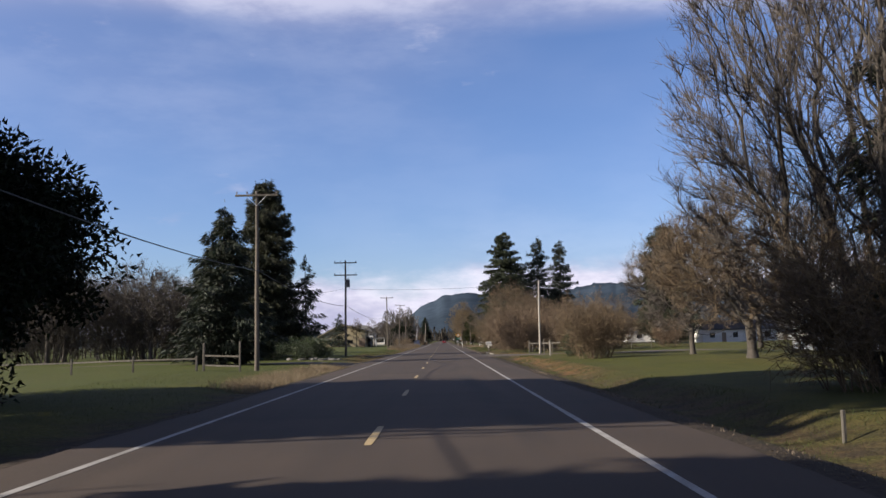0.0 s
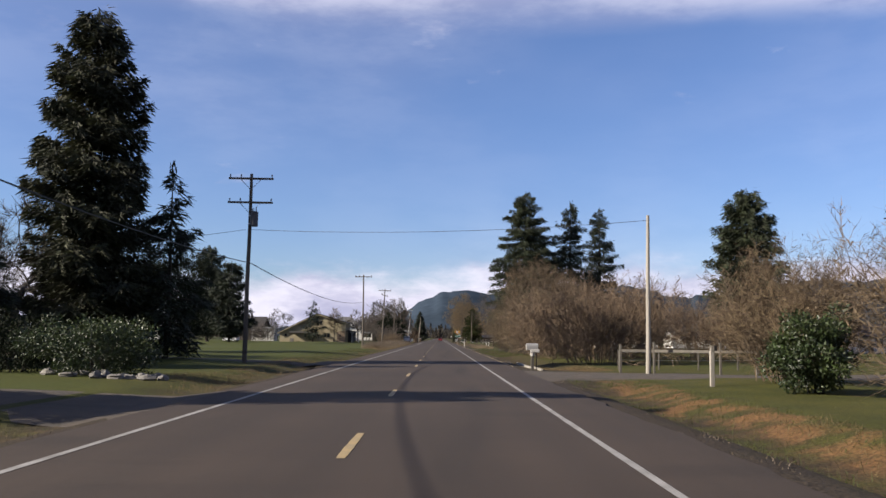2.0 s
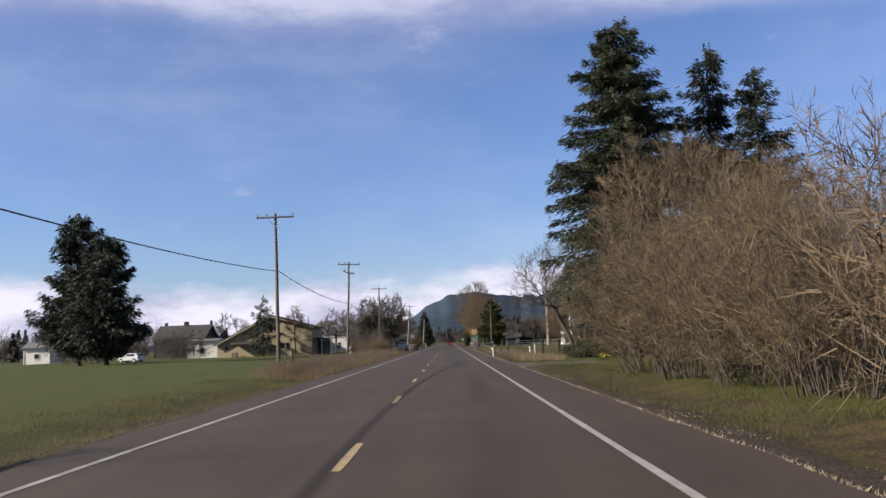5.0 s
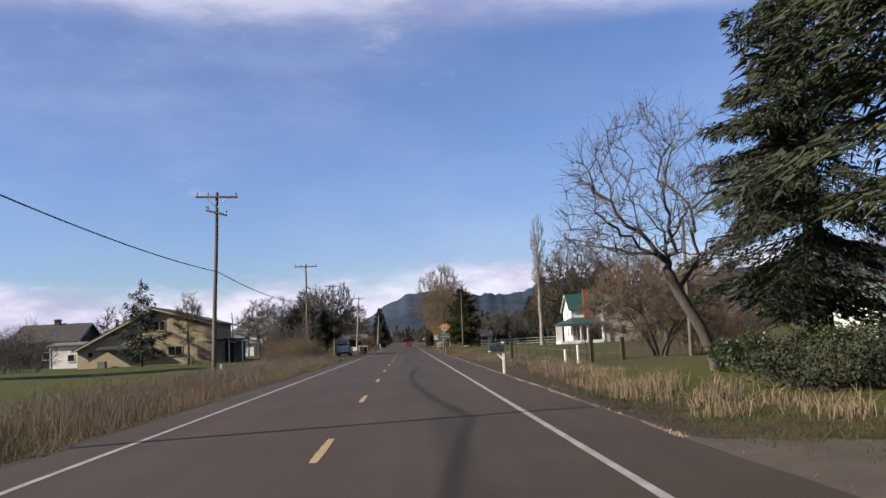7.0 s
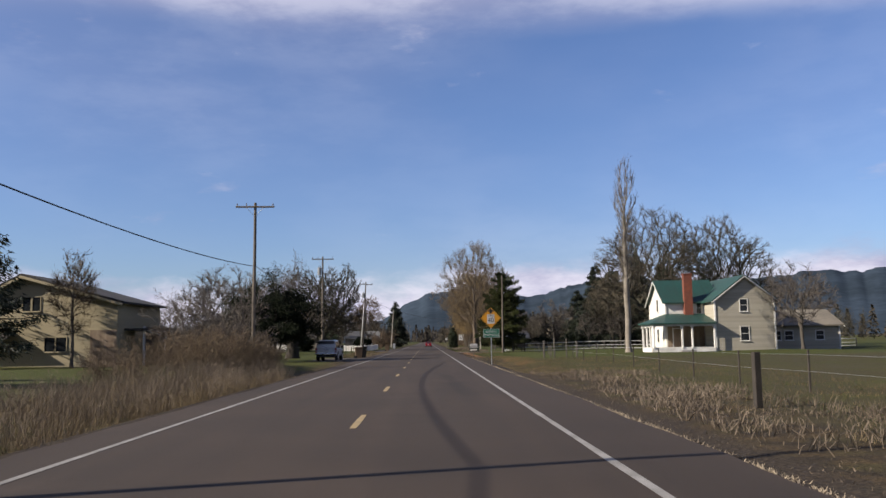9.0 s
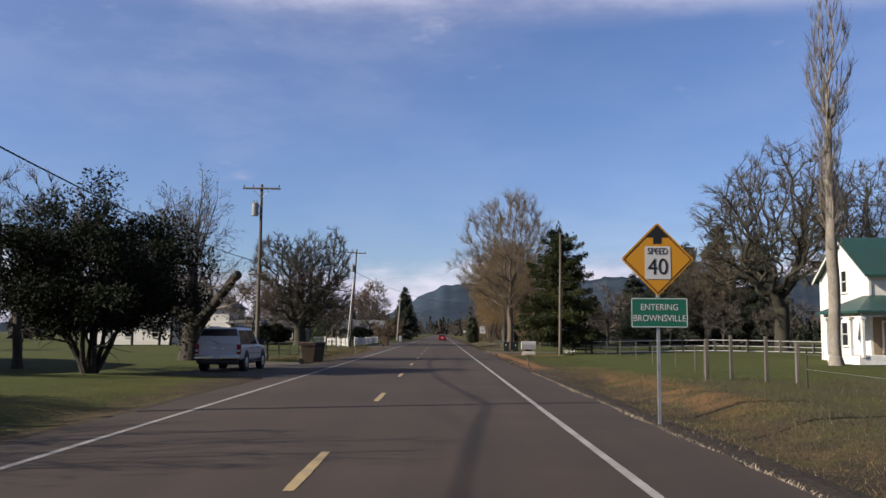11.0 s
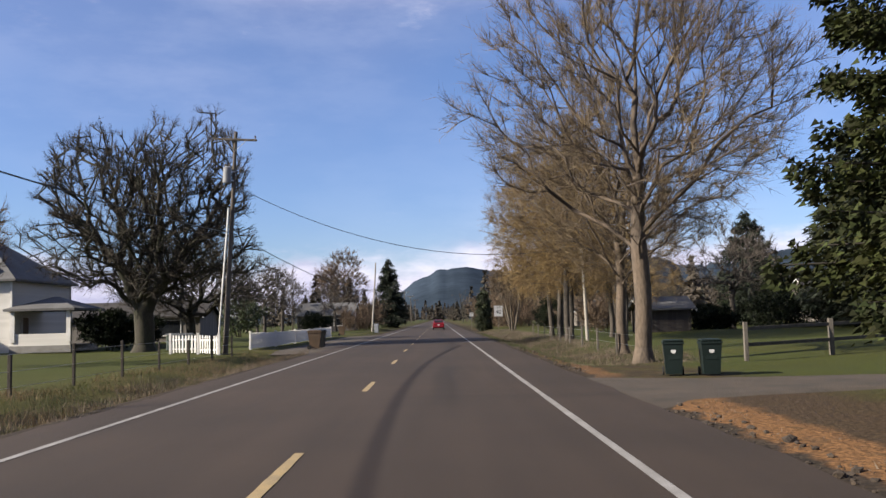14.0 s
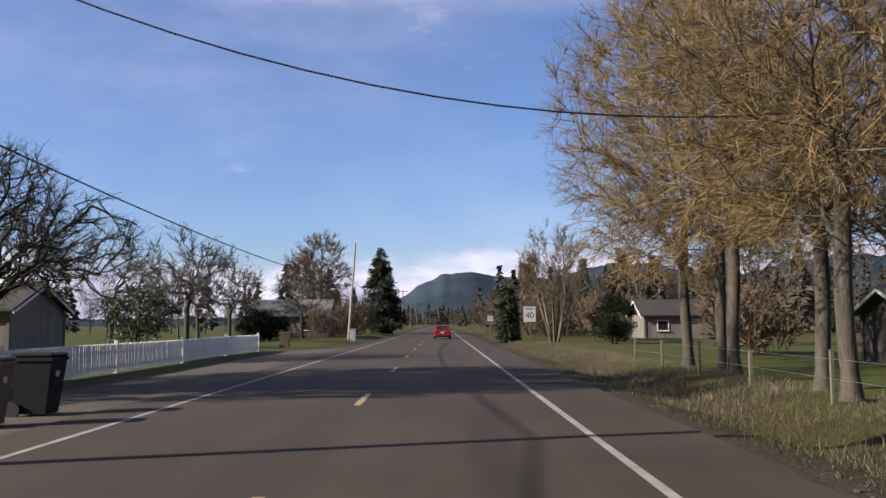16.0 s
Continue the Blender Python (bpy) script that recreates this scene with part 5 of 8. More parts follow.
leafy("laurel_bush", "low dark green bush beside a fir's trunk", 19.3, 208.5, 1.5, 3.2, 39, "leaf_dark", low=0.0, clumps=50, per=90, leaf_size=0.13, category="shrub")
bare_tree("poplar_tree", "tall narrow leafless poplar with a pale trunk beside a farmhouse", 20.6, 305.9, 20.4, 1.5, 66, "bark_white", "twig_grey", trunk_share=0.3, upright=1.0, thrift=0.9, dense=0.75, trunk_r=0.3, leader=0.72, turn=0,
          lobes=[((0.1, 0, 16.0), (1.25, 1.25, 4.3)), ((0, 0, 11.5), (1.0, 1.0, 3.4)), ((0, 0, 8.0), (0.8, 0.8, 2.5))], hollow=0.2, twig_len=1.0, per=4, kids=3, twig_w=0.026, up=1.6, crooked=0.08)
oak = bare_tree("old_oak", "large leafless oak with mossy crooked limbs", 34.3, 348, 22.3, 9.6, 167, "bark_moss", "twig_olive", trunk_share=0.2, trunk_r=0.72, dense=2.0, thrift=0.55, crooked=0.34, turn=0,
            lobes=[((0.8, 0, 15.5), (6.0, 6.5, 6.2)), ((-5.2, 0, 12.5), (3.8, 5.0, 5.0)), ((5.4, 0, 12.5), (4.4, 5.0, 5.0)), ((-6.4, -1, 8.5), (2.8, 3.5, 2.8)), ((0, -5, 12), (5, 3.4, 5.0)), ((0, 5, 12), (5, 3.4, 5.0))],
            hollow=0.55, twig_len=1.0, per=8, kids=6, twig_w=0.040, up=0.2, taper=2.05)
copy_at(oak, 47.0, 355, 140, 0.98, "large leafless oak behind a farmhouse")
copy_at(oak, 30.5, 360, 250, 0.56, "smaller leafless oak at the edge of a field")
conifer("fir_tree", "dark fir beyond a fenced lawn", 34.5, 394, 17.0, 4.8, 76, "needle_dark", power=0.75)
conifer("fir_tree", "dark fir standing close among others beyond a lawn", 39.5, 400, 16.5, 5.2, 176, "needle_dark", power=0.6)
conifer("fir_tree", "dark fir at the edge of a group beyond a lawn", 49.0, 394, 17.6, 5.4, 177, "needle_dark", power=0.6)
conifer("fir_tree", "broad dark fir beyond a fenced lawn", 43.5, 396, 19.0, 5.8, 77, "needle_dark", power=0.6)
conifer("fir_tree", "short dark fir beyond a fenced lawn", 36.0, 422, 13.0, 5.0, 78, "needle_dark", power=0.7)
conifer("cedar_tree", "broad green cedar on a lawn beside the road", 10.8, 339.2, 11.4, 3.5, 79, "needle_cedar", power=0.72, columnar=0.4, ragged=0.45, density=1.6, droop=0.2, size=0.6, bare=0.1, stub=0.6)
alder = bare_tree("alder_tree", "tall leafless alder with a forked crown at the road", 7.45, 353.6, 17.2, 6.5, 68, "bark_brown", "twig_alder", trunk_share=0.2, trunk_r=0.30, dense=1.7, thrift=0.6, crooked=0.14, turn=0, rise=0.08, leader=0.5,
              lobes=[((0, 0, 10.6), (5.3, 5.5, 6.4)), ((-3.4, 0, 8.6), (3.2, 3.6, 2.6)), ((3.4, 0, 9.4), (3.2, 3.6, 3.4)), ((0.3, 0, 13.6), (3.2, 3.6, 3.6))],
              hollow=0.4, twig_len=1.0, per=10, kids=7, twig_w=0.021, up=0.5, taper=1.95)
gold = bare_tree("golden_alder", "tall slender alder with golden catkins", 8.8, 380.6, 15.2, 5.6, 69, "bark_grey", "twig_gold", trunk_share=0.22, trunk_r=0.19, dense=1.3, thrift=0.42, crooked=0.24, leader=0.45, rise=0.1,
             lobes=[((0, 0, 9.6), (5.0, 5.0, 5.4)), ((-2.6, -1, 7.2), (3.0, 3.2, 3.0)), ((2.0, 2.0, 7.6), (3.0, 3.0, 3.2)), ((-2.0, -1.6, 4.9), (2.4, 2.6, 1.8)), ((1.6, -1.0, 5.0), (2.4, 2.4, 1.8))], hollow=0.3, twig_len=1.0, per=8, kids=6, twig_w=0.022, up=0.12, taper=1.7)
for x, y, turn, s in ((9.5, 383.4, 60, 0.95), (9.7, 390.4, 130, 1.05), (10.2, 393.2, 200, 0.95), (9.7, 396.0, 270, 1.05), (12.8, 386, 330, 0.9), (11.7, 376, 100, 0.72)):
    copy_at(gold, x, y, turn, s)
copy_at(alder, 8.1, 360.2, 150, 0.72, "leafless alder with a pale trunk on a roadside bank")
bare_tree("bare_tree", "pale many-stemmed leafless tree beside a road sign", 10.1, 438.4, 11.0, 3.2, 70, "bark_pale", "twig_brown", stems=6, upright=0.8, dense=0.8, twig_w=0.035, trunk_r=0.16)
conifer("cypress_tree", "narrow dark green cypress beside a sign", 6.9, 450, 5.8, 1.1, 80, "needle_mid", power=0.4, columnar=0.6, ragged=0.1, density=1.6)
leafy("laurel_bush", "dark evergreen bush on an earth bank", 14.5, 434.5, 4.2, 2.2, 40, "leaf_dark", low=0.05, clumps=50, per=90, leaf_size=0.2, category="shrub")


# ---- roadside: poles, wires, signs, mailboxes, carts, fences ----
def utility_pole(x, y, h, lean_x=0.0, lean_y=0.0, arms=((0.2, 2.7, 0.0),), can=None, riser=False, pale=False, r=0.15, label="", brace=True):
    """A wooden utility pole: tapered shaft, crossarms with braces and insulators, and a transformer where it carries one."""
    root = thing("utility_pole", label, "utility pole", x, y, gz(x, y) - 0.1, 0, "utility poles along the road")
    root.matrix_basis = pose(x, y, gz(x, y) - 0.1, -lean_y, lean_x, 0)
    mat = M["pole_pale"] if pale else M["pole"]
    z = np.linspace(0, h + 0.1, 9)
    a = np.c_[0.01 * np.sin(z), 0.01 * np.cos(z * 0.7), z]
    rad = r * (1 - 0.38 * z / h)
    s = Shape()
    s.pipe(np.r_[a, [a[-1] + [0, 0, 0.02]]], np.r_[rad, [0.005]], 12)
    part("shaft", s, mat, root, smooth=False)
    for drop, width, tilt in arms:
        zz = h - drop
        arm = part("crossarm", Shape().soft_box((0, 0, 0), (width, 0.10, 0.12), 0.012), M["pole"], root)
        arm.matrix_basis = pose(0, -r * 0.8, zz, 0, tilt, 0)
        for px in (-width / 2 + 0.1, -width / 2 + 0.75 * (width > 2), width / 2 - 0.1):
            ins = Shape().cyl((px, 0, 0.05), (px, 0, 0.15), 0.02, 0.02, 6).cyl((px, 0, 0.13), (px, 0, 0.20), 0.055, 0.03, 8).cyl((px, 0, 0.20), (px, 0, 0.26), 0.05, 0.02, 8)
            part("insulator", ins, M["porcelain"], arm)
        if brace and width > 1.8:
            for sx in (-1, 1):
                part("brace", Shape().tubes([(sx * 0.62, -0.04, -0.04)], [(0.02 * sx, 0.0, -0.66)], 0.016, 0.016, 4), M["steel"], arm)
    if can:
        cx, cz, mat_name = can
        cbox = Shape().cyl((cx, -r - 0.16, cz - 0.42), (cx, -r - 0.16, cz + 0.42), 0.23, 0.23, 16).cyl((cx, -r - 0.16, cz + 0.42), (cx, -r - 0.16, cz + 0.50), 0.245, 0.12, 16)
        t = part("transformer", cbox, M[mat_name], root, smooth=False)
        for bx in (-0.1, 0.1):
            part("bushing", Shape().cyl((cx + bx, -r - 0.16, cz + 0.46), (cx + bx, -r - 0.16, cz + 0.70), 0.035, 0.02, 8), M["porcelain"], t)
        for dz in (-0.25, 0.25):
            part("bracket", Shape().box((cx / 2, -r - 0.03, cz + dz), (abs(cx) + 0.12, 0.06, 0.06)), M["steel"], root)
    if riser:
        part("riser_pipe", Shape().cyl((-0.36, -0.25, 0.0), (-0.17, -0.14, h * 0.66), 0.05, 0.05, 8), M["white_wood"], root, "white conduit pipe")
    return root


utility_pole(-11.85, 54.4, 11.3, label="weathered wooden utility pole with one crossarm")
utility_pole(-11.7, 102.7, 11.3, 0.3, 0, ((0.2, 2.7, 0), (1.65, 2.7, 0)), (0.32, 8.6, "dark_can"), label="dark wooden utility pole with two crossarms and transformer")
utility_pole(-12.1, 186.7, 11.2, -0.4, 0, label="wooden utility pole with one crossarm beside a pasture")
utility_pole(-11.6, 224.3, 11.1, 2.2, 0, ((0.2, 2.5, 0), (1.15, 1.3, 14)), label="leaning wooden utility pole with a short tilted arm")
utility_pole(-12.1, 277.4, 11.5, 0.6, 0, label="wooden utility pole with one crossarm at a thicket")
utility_pole(-12.35, 319.6, 11.8, 0.4, 0, ((0.2, 2.6, 0), (6.1, 1.3, 0)), (-0.34, 10.1, "grey_can"), label="wooden utility pole carrying a grey transformer")
utility_pole(-11.4, 370.7, 12.3, 3.2, 0, ((0.35, 2.4, 0),), (-0.3, 9.9, "grey_can"), riser=True, label="leaning wooden utility pole with a white riser pipe")
utility_pole(-9.9, 457, 10.6, 4.0, 0, (), label="pale bare wooden pole leaning towards the road", pale=True)
for k, (x, y) in enumerate(((-10.0, 538), (-9.8, 588), (-9.6, 640), (-9.4, 700))):
    utility_pole(x, y, 10.4, 0.8 - 0.5 * k, 0, label="distant wooden utility pole beside the road")
utility_pole(10.15, 94.1, 7.9, 0.3, 0, (), label="pale bleached service pole beside a gate", pale=True, r=0.13)
utility_pole(10.15, 334.5, 10.3, 0.6, 0, (), label="bare grey service pole on a lawn", r=0.13)
utility_pole(9.95, 379.8, 7.9, -1.5, 0, (), label="pale service pole among golden alders", pale=True, r=0.12)
utility_pole(16.4, 222.5, 8.2, 0.5, 0, (), label="grey service pole in a rough field", r=0.13)


def wire(a, b, sag, r=0.02, label="black cable slung between utility poles", n=22):
    a, b = np.array(a, float), np.array(b, float)
    t = np.linspace(0, 1, n + 1)[:, None]
    p = a + (b - a) * t - np.array([0, 0, 1.0]) * 4 * sag * t * (1 - t)
    ob = part("cable", Shape().pipe(p, r, 5), M["cable"])
    tagged(ob, label, "cable", "overhead cables")


POLES = [(-11.85, 6, 11.3), (-11.85, 54.4, 11.3), (-11.65, 102.7, 11.3), (-12.1, 186.7, 11.2), (-11.35, 224.3, 11.1), (-12.0, 277.4, 11.5), (-12.3, 319.6, 11.8), (-11.0, 370.7, 12.3), (-9.5, 457, 10.6), (-10.0, 538, 10.4)]
HANG = [6.3, 6.2, 5.9, 7.0, 6.3, 7.0, 6.4, 6.6, 6.4, 6.4]
for (a, ha), (b, hb) in zip(zip(POLES, HANG), zip(POLES[1:], HANG[1:])):
    span = abs(b[1] - a[1])
    wire((a[0] + 0.12, a[1], ha), (b[0] + 0.12, b[1], hb), span * 0.0118, 0.026)
wire((-11.6, 102.6, 7.9), (10.15, 94.1, 7.6), 0.35, 0.013, "service cable crossing over the road")
wire((-17.0, 376.6, 13.25), (9.9, 379.6, 6.15), 3.0, 0.02, "service cable crossing over the road")
wire((-12.35, 319.6, 6.7), (10.15, 334.5, 10.1), 2.4, 0.003, "thin service cable crossing over the road")
wire((-11.9, 102.7, 7.9), (-26, 98, 6.5), 0.4, 0.012, "service cable running to a house")


def text_shape(words, size, thick=0.002):
    """Flat lettering in the built-in font as arrays, centred, in the x-z plane."""
    cu = bpy.data.curves.new("lettering", "FONT")
    cu.body, cu.size, cu.align_x, cu.align_y, cu.extrude = words, size, "CENTER", "CENTER", thick
    ob = bpy.data.objects.new("lettering", cu)
    scene.collection.objects.link(ob)
    me = bpy.data.meshes.new_from_object(ob)
    bpy.data.objects.remove(ob)
    bpy.data.curves.remove(cu)
    v = np.array([q.co[:] for q in me.vertices])
    fs = [list(p.vertices) for p in me.polygons]
    bpy.data.meshes.remove(me)
    s = Shape()
    v = np.c_[v[:, 0], -v[:, 2], v[:, 1]]
    s.v.append(v)
    s.f += [np.array([f]) for f in fs]
    s.n = len(v)
    return s


def shift(s, x=0.0, y=0.0, z=0.0, sx=1.0, sz=1.0):
    s.v = [v * np.array([sx, 1, sz]) + np.array([x, y, z]) for v in s.v]
    return s


def plate(w, h, t=0.006, round_=0.04, c=(0, 0, 0)):
    """A thin sign blank with rounded corners, facing -y."""
    pts = []
    for cx, cz, a0 in ((1, 1, 0), (-1, 1, 90), (-1, -1, 180), (1, -1, 270)):
        for k in range(4):
            a = radians(a0 + 30 * k)
            pts.append((cx * (w / 2 - round_) + round_ * math.cos(a), cz * (h / 2 - round_) + round_ * math.sin(a)))
    n = len(pts)
    s = Shape()
    v = np.array([(c[0] + x, c[1] + y, c[2] + z) for y in (-t / 2, t / 2) for x, z in pts])
    s.v.append(v)
    s.n = 2 * n
    i = np.arange(n)
    s.f += [np.array([list(range(n))]), np.array([list(range(2 * n - 1, n - 1, -1))]), np.stack([(i + 1) % n, i, i + n, (i + 1) % n + n], 1)]
    return s


def turned(s, deg, c):
    a = radians(deg)
    m = np.array([[math.cos(a), 0, -math.sin(a)], [0, 1, 0], [math.sin(a), 0, math.cos(a)]])
    s.v = [(v - np.array(c)) @ m.T + np.array(c) for v in s.v]
    return s


def town_sign(x, y):
    root = thing("road_sign", "amber diamond speed warning above a green town sign", "road sign", x, y, gz(x, y) - 0.05, 2)
    z0 = -gz(x, y) + 0.05
    part("post", Shape().box((0, 0.03, 1.95), (0.06, 0.045, 3.95)), M["steel"], root)
    c = (0, -0.012, 3.17 + z0)
    d = part("warning_panel", turned(plate(1.05, 1.05, 0.006, 0.055, c), 45, c), M["sign_yellow"], root, "amber diamond panel")
    b = Shape()
    for k in range(4):
        q = plate(0.98, 0.018, 0.003, 0.004, (0, -0.018, 3.17 + z0 + 0.48))
        b.v += turned(q, 45 + 90 * k, c).v
        b.f += [f + b.n for f in q.f]
        b.n += q.n
    part("border", b, M["sign_black"], d)
    z = c[2]
    arrow = Shape()
    pts = np.array([(-0.25, 0.44), (0, 0.67), (0.25, 0.44), (0.085, 0.44), (0.085, 0.31), (-0.085, 0.31), (-0.085, 0.44)])
    v = np.array([(px, -0.019, z + pz) for px, pz in pts])
    arrow.v.append(v)
    arrow.f += [np.array([[2, 1, 0]]), np.array([[6, 5, 4, 3]])]
    arrow.n = 7
    part("arrow", arrow, M["sign_black"], d, "black arrow")
    w = part("speed_plate", plate(0.52, 0.66, 0.004, 0.03, (0, -0.021, z - 0.07)), M["sign_white"], root, "white plate reading SPEED 40")
    part("lettering", shift(text_shape("SPEED", 0.18), 0, -0.027, z + 0.155, 0.85), M["sign_black"], w)
    part("lettering", shift(text_shape("40", 0.46), 0, -0.027, z - 0.165, 0.92, 1.0), M["sign_black"], w)
    g = part("town_panel", plate(1.15, 0.60, 0.006, 0.04, (0.02, -0.012, 2.10 + z0)), M["sign_green"], root, "green panel with white lettering")
    rim = Shape()
    for cx, cz, ww, hh in ((0, 0.28, 1.1, 0.016), (0, -0.28, 1.1, 0.016), (-0.555, 0, 0.016, 0.55), (0.555, 0, 0.016, 0.55)):
        rim.box((0.02 + cx, -0.017, 2.10 + z0 + cz), (ww, 0.003, hh))
    part("border", rim, M["sign_white"], g)
    part("lettering", shift(text_shape("ENTERING", 0.18), 0.02, -0.018, 2.205 + z0, 0.9), M["sign_white"], g)
    part("lettering", shift(text_shape("BROWNSVILLE", 0.18), 0.02, -0.018, 1.985 + z0, 0.9), M["sign_white"], g)


town_sign(4.45, 277.9)


def speed_sign(x, y, w, h, top, words, label):
    root = thing("road_sign", label, "road sign", x, y, gz(x, y) - 0.05, 0)
    part("post", Shape().box((0, 0.05, top / 2), (0.09, 0.09, top)), M["fence_wood"], root)
    p = part("panel", plate(w, h, 0.006, 0.04, (0, -0.005, top - h / 2)), M["sign_white"], root)
    rim = Shape()
    for cx, cz, ww, hh in ((0, h / 2 - 0.03, w - 0.06, 0.015), (0, -h / 2 + 0.03, w - 0.06, 0.015), (-w / 2 + 0.03, 0, 0.015, h - 0.06), (w / 2 - 0.03, 0, 0.015, h - 0.06)):
        rim.box((cx, -0.010, top - h / 2 + cz), (ww, 0.003, hh))
    part("border", rim, M["sign_black"], p)
    if words:
        for body, size, dz in words:
            part("lettering", shift(text_shape(body, size), 0, -0.011, top - h / 2 + dz), M["sign_black"], p)
    else:
        for dz in (0.12, -0.05):
            part("bar", Shape().box((0, -0.010, top - h / 2 + dz), (w * 0.6, 0.003, 0.06)), M["sign_black"], p)


speed_sign(9.0, 449.0, 1.25, 1.55, 3.4, (("SPEED", 0.30, 0.50), ("40", 0.85, -0.15)), "white speed limit sign reading 40 on a wooden post")
speed_sign(5.1, 449.5, 0.6, 0.55, 2.6, (), "small white road sign on a wooden post")


def box_shell(w, d, h, c):
    """A mailbox: flat floor and a half-round roof, long side along y."""
    n = 9
    out = [(-w / 2, 0), (w / 2, 0)] + [(w / 2 * math.cos(a), h - w / 2 + w / 2 * math.sin(a)) for a in np.linspace(0, math.pi, n)]
    s = Shape()
    k = len(out)
    v = np.array([(c[0] + yy, c[1] + a, c[2] + b) for yy in (-d / 2, d / 2) for a, b in out])
    s.v.append(v)
    s.n = 2 * k
    i = np.arange(k)
    s.f += [np.array([list(range(k - 1, -1, -1))]), np.array([list(range(k, 2 * k))]), np.stack([i, (i + 1) % k, (i + 1) % k + k, i + k], 1)]
    return s


def mailbox(x, y, style):
    g = gz(x, y)
    if style == "pair":
        root = thing("mailbox", "large grey mailbox on a stout pale post with a newspaper box", "mailbox", x, y, g - 0.05, 0)
        part("post", Shape().soft_box((0, 0, 0.5), (0.16, 0.16, 1.0), 0.015), M["fence_wood"], root)
        part("post", Shape().box((0.22, 0.1, 0.55), (0.05, 0.05, 1.1)), M["trim"], root, "thin dark stake")
        part("shelf", Shape().box((0, 0, 0.98), (0.42, 0.3, 0.05)), M["fence_wood"], root)
        b = part("box", box_shell(0.34, 0.62, 0.36, (-0.02, 0.0, 1.12)), M["box_grey"], root, smooth=False)
        part("door", Shape().box((-0.335, 0, 1.28), (0.012, 0.30, 0.28)), M["paper"], b)
        p = part("newspaper_box", Shape().soft_box((0.12, -0.16, 1.08), (0.50, 0.16, 0.17), 0.02), M["paper"], root)
        # no hole is cut: a black plate gives the shade of the hollow
        part("hollow_shade", Shape().box((-0.135, -0.16, 1.08), (0.006, 0.12, 0.12)), M["trim"], p)
        part("cup", Shape().cyl((-0.01, -0.12, 0.80), (-0.01, -0.12, 0.98), 0.11, 0.15, 10), M["paper"], root)
    elif style == "arm":
        root = thing("mailbox", "dark green mailbox on a white braced post", "mailbox", x, y, g - 0.05, 0)
        part("post", Shape().soft_box((0, 0, 0.78), (0.11, 0.11, 1.56), 0.01), M["white_wood"], root)
        part("arm", Shape().soft_box((-0.28, 0, 1.12), (0.86, 0.10, 0.07), 0.008), M["white_wood"], root)
        part("brace", Shape().box((-0.22, 0, 0.92), (0.55, 0.08, 0.08), ry=radians(45)), M["white_wood"], root)
        b = part("box", box_shell(0.30, 0.66, 0.34, (-0.34, 0.0, 1.16)), M["box_green"], root, smooth=False)
        part("door", Shape().box((-0.675, 0, 1.30), (0.012, 0.27, 0.26)), M["box_green"], b)
        part("flag", Shape().box((-0.3, -0.16, 1.45), (0.05, 0.01, 0.18)), M["tail_light"], b)
    else:
        root = thing("mailbox", "big pale grey mailbox above a torn newspaper box", "mailbox", x, y, g - 0.05, 0)
        part("post", Shape().soft_box((0.0, 0.0, 0.45), (0.065, 0.065, 0.95), 0.008), M["fence_wood"], root)
        part("bracket", Shape().box((0.02, 0, 0.93), (0.30, 0.2, 0.1)), M["trim"], root)
        b = part("box", box_shell(0.40, 0.74, 0.42, (0.03, 0.0, 0.98)), M["box_grey"], root, smooth=False)
        part("door", Shape().box((-0.347, 0, 1.17), (0.012, 0.36, 0.34)), M["paper"], b)
        part("newspaper_box", Shape().soft_box((0.08, -0.14, 0.78), (0.58, 0.14, 0.17), 0.015).box((-0.26, -0.14, 0.76), (0.14, 0.12, 0.20), ry=0.3), M["paper"], root)


mailbox(4.85, 98.1, "pair")
mailbox(4.45, 213.8, "arm")
mailbox(4.75, 307.2, "plain")


def cart(x, y, mat, turn, label, lid_mat=None, s=1.0):
    """A wheeled rubbish cart."""
    root = thing("rubbish_cart", label, "rubbish cart", x, y, max(gz(x, y), -0.06 if x < 0 else gz(x, y)) , turn, "rubbish carts at the road")
    b = Shape()
    lo, hi = (0.23, 0.25), (0.29, 0.36)
    v = [(sx * lo[0], sy * lo[1], 0.06) for sx, sy in ((-1, -1), (1, -1), (1, 1), (-1, 1))] + [(sx * hi[0], sy * hi[1] , 0.98) for sx, sy in ((-1, -1), (1, -1), (1, 1), (-1, 1))]
    b.add(v, [(0, 3, 2, 1), (0, 1, 5, 4), (1, 2, 6, 5), (2, 3, 7, 6), (3, 0, 4, 7), (4, 5, 6, 7)])
    b.box((0, 0, 0.97), (0.62, 0.76, 0.06)).box((0, -0.30, 0.55), (0.30, 0.03, 0.12))
    part("body", b, M[mat], root)
    lid = Shape().soft_box((0, -0.01, 1.035), (0.60, 0.74, 0.07), 0.03).box((0, 0.40, 1.0), (0.4, 0.06, 0.05))
    part("lid", lid, M[lid_mat or mat], root)
    part("handle", Shape().cyl((-0.22, 0.44, 0.98), (0.22, 0.44, 0.98), 0.018, 0.018, 8), M["trim"], root)
    for sx in (-1, 1):
        part("wheel", Shape().cyl((sx * 0.26, 0.28, 0.13), (sx * 0.31, 0.28, 0.13), 0.13, 0.13, 14), M["rubber"], root)
    part("emblem", Shape().cyl((0, -0.325, 0.74), (0, -0.335, 0.74), 0.075, 0.075, 12), M["sign_white"], root, "pale round emblem")
    root.scale = (s, s, s)
    return root


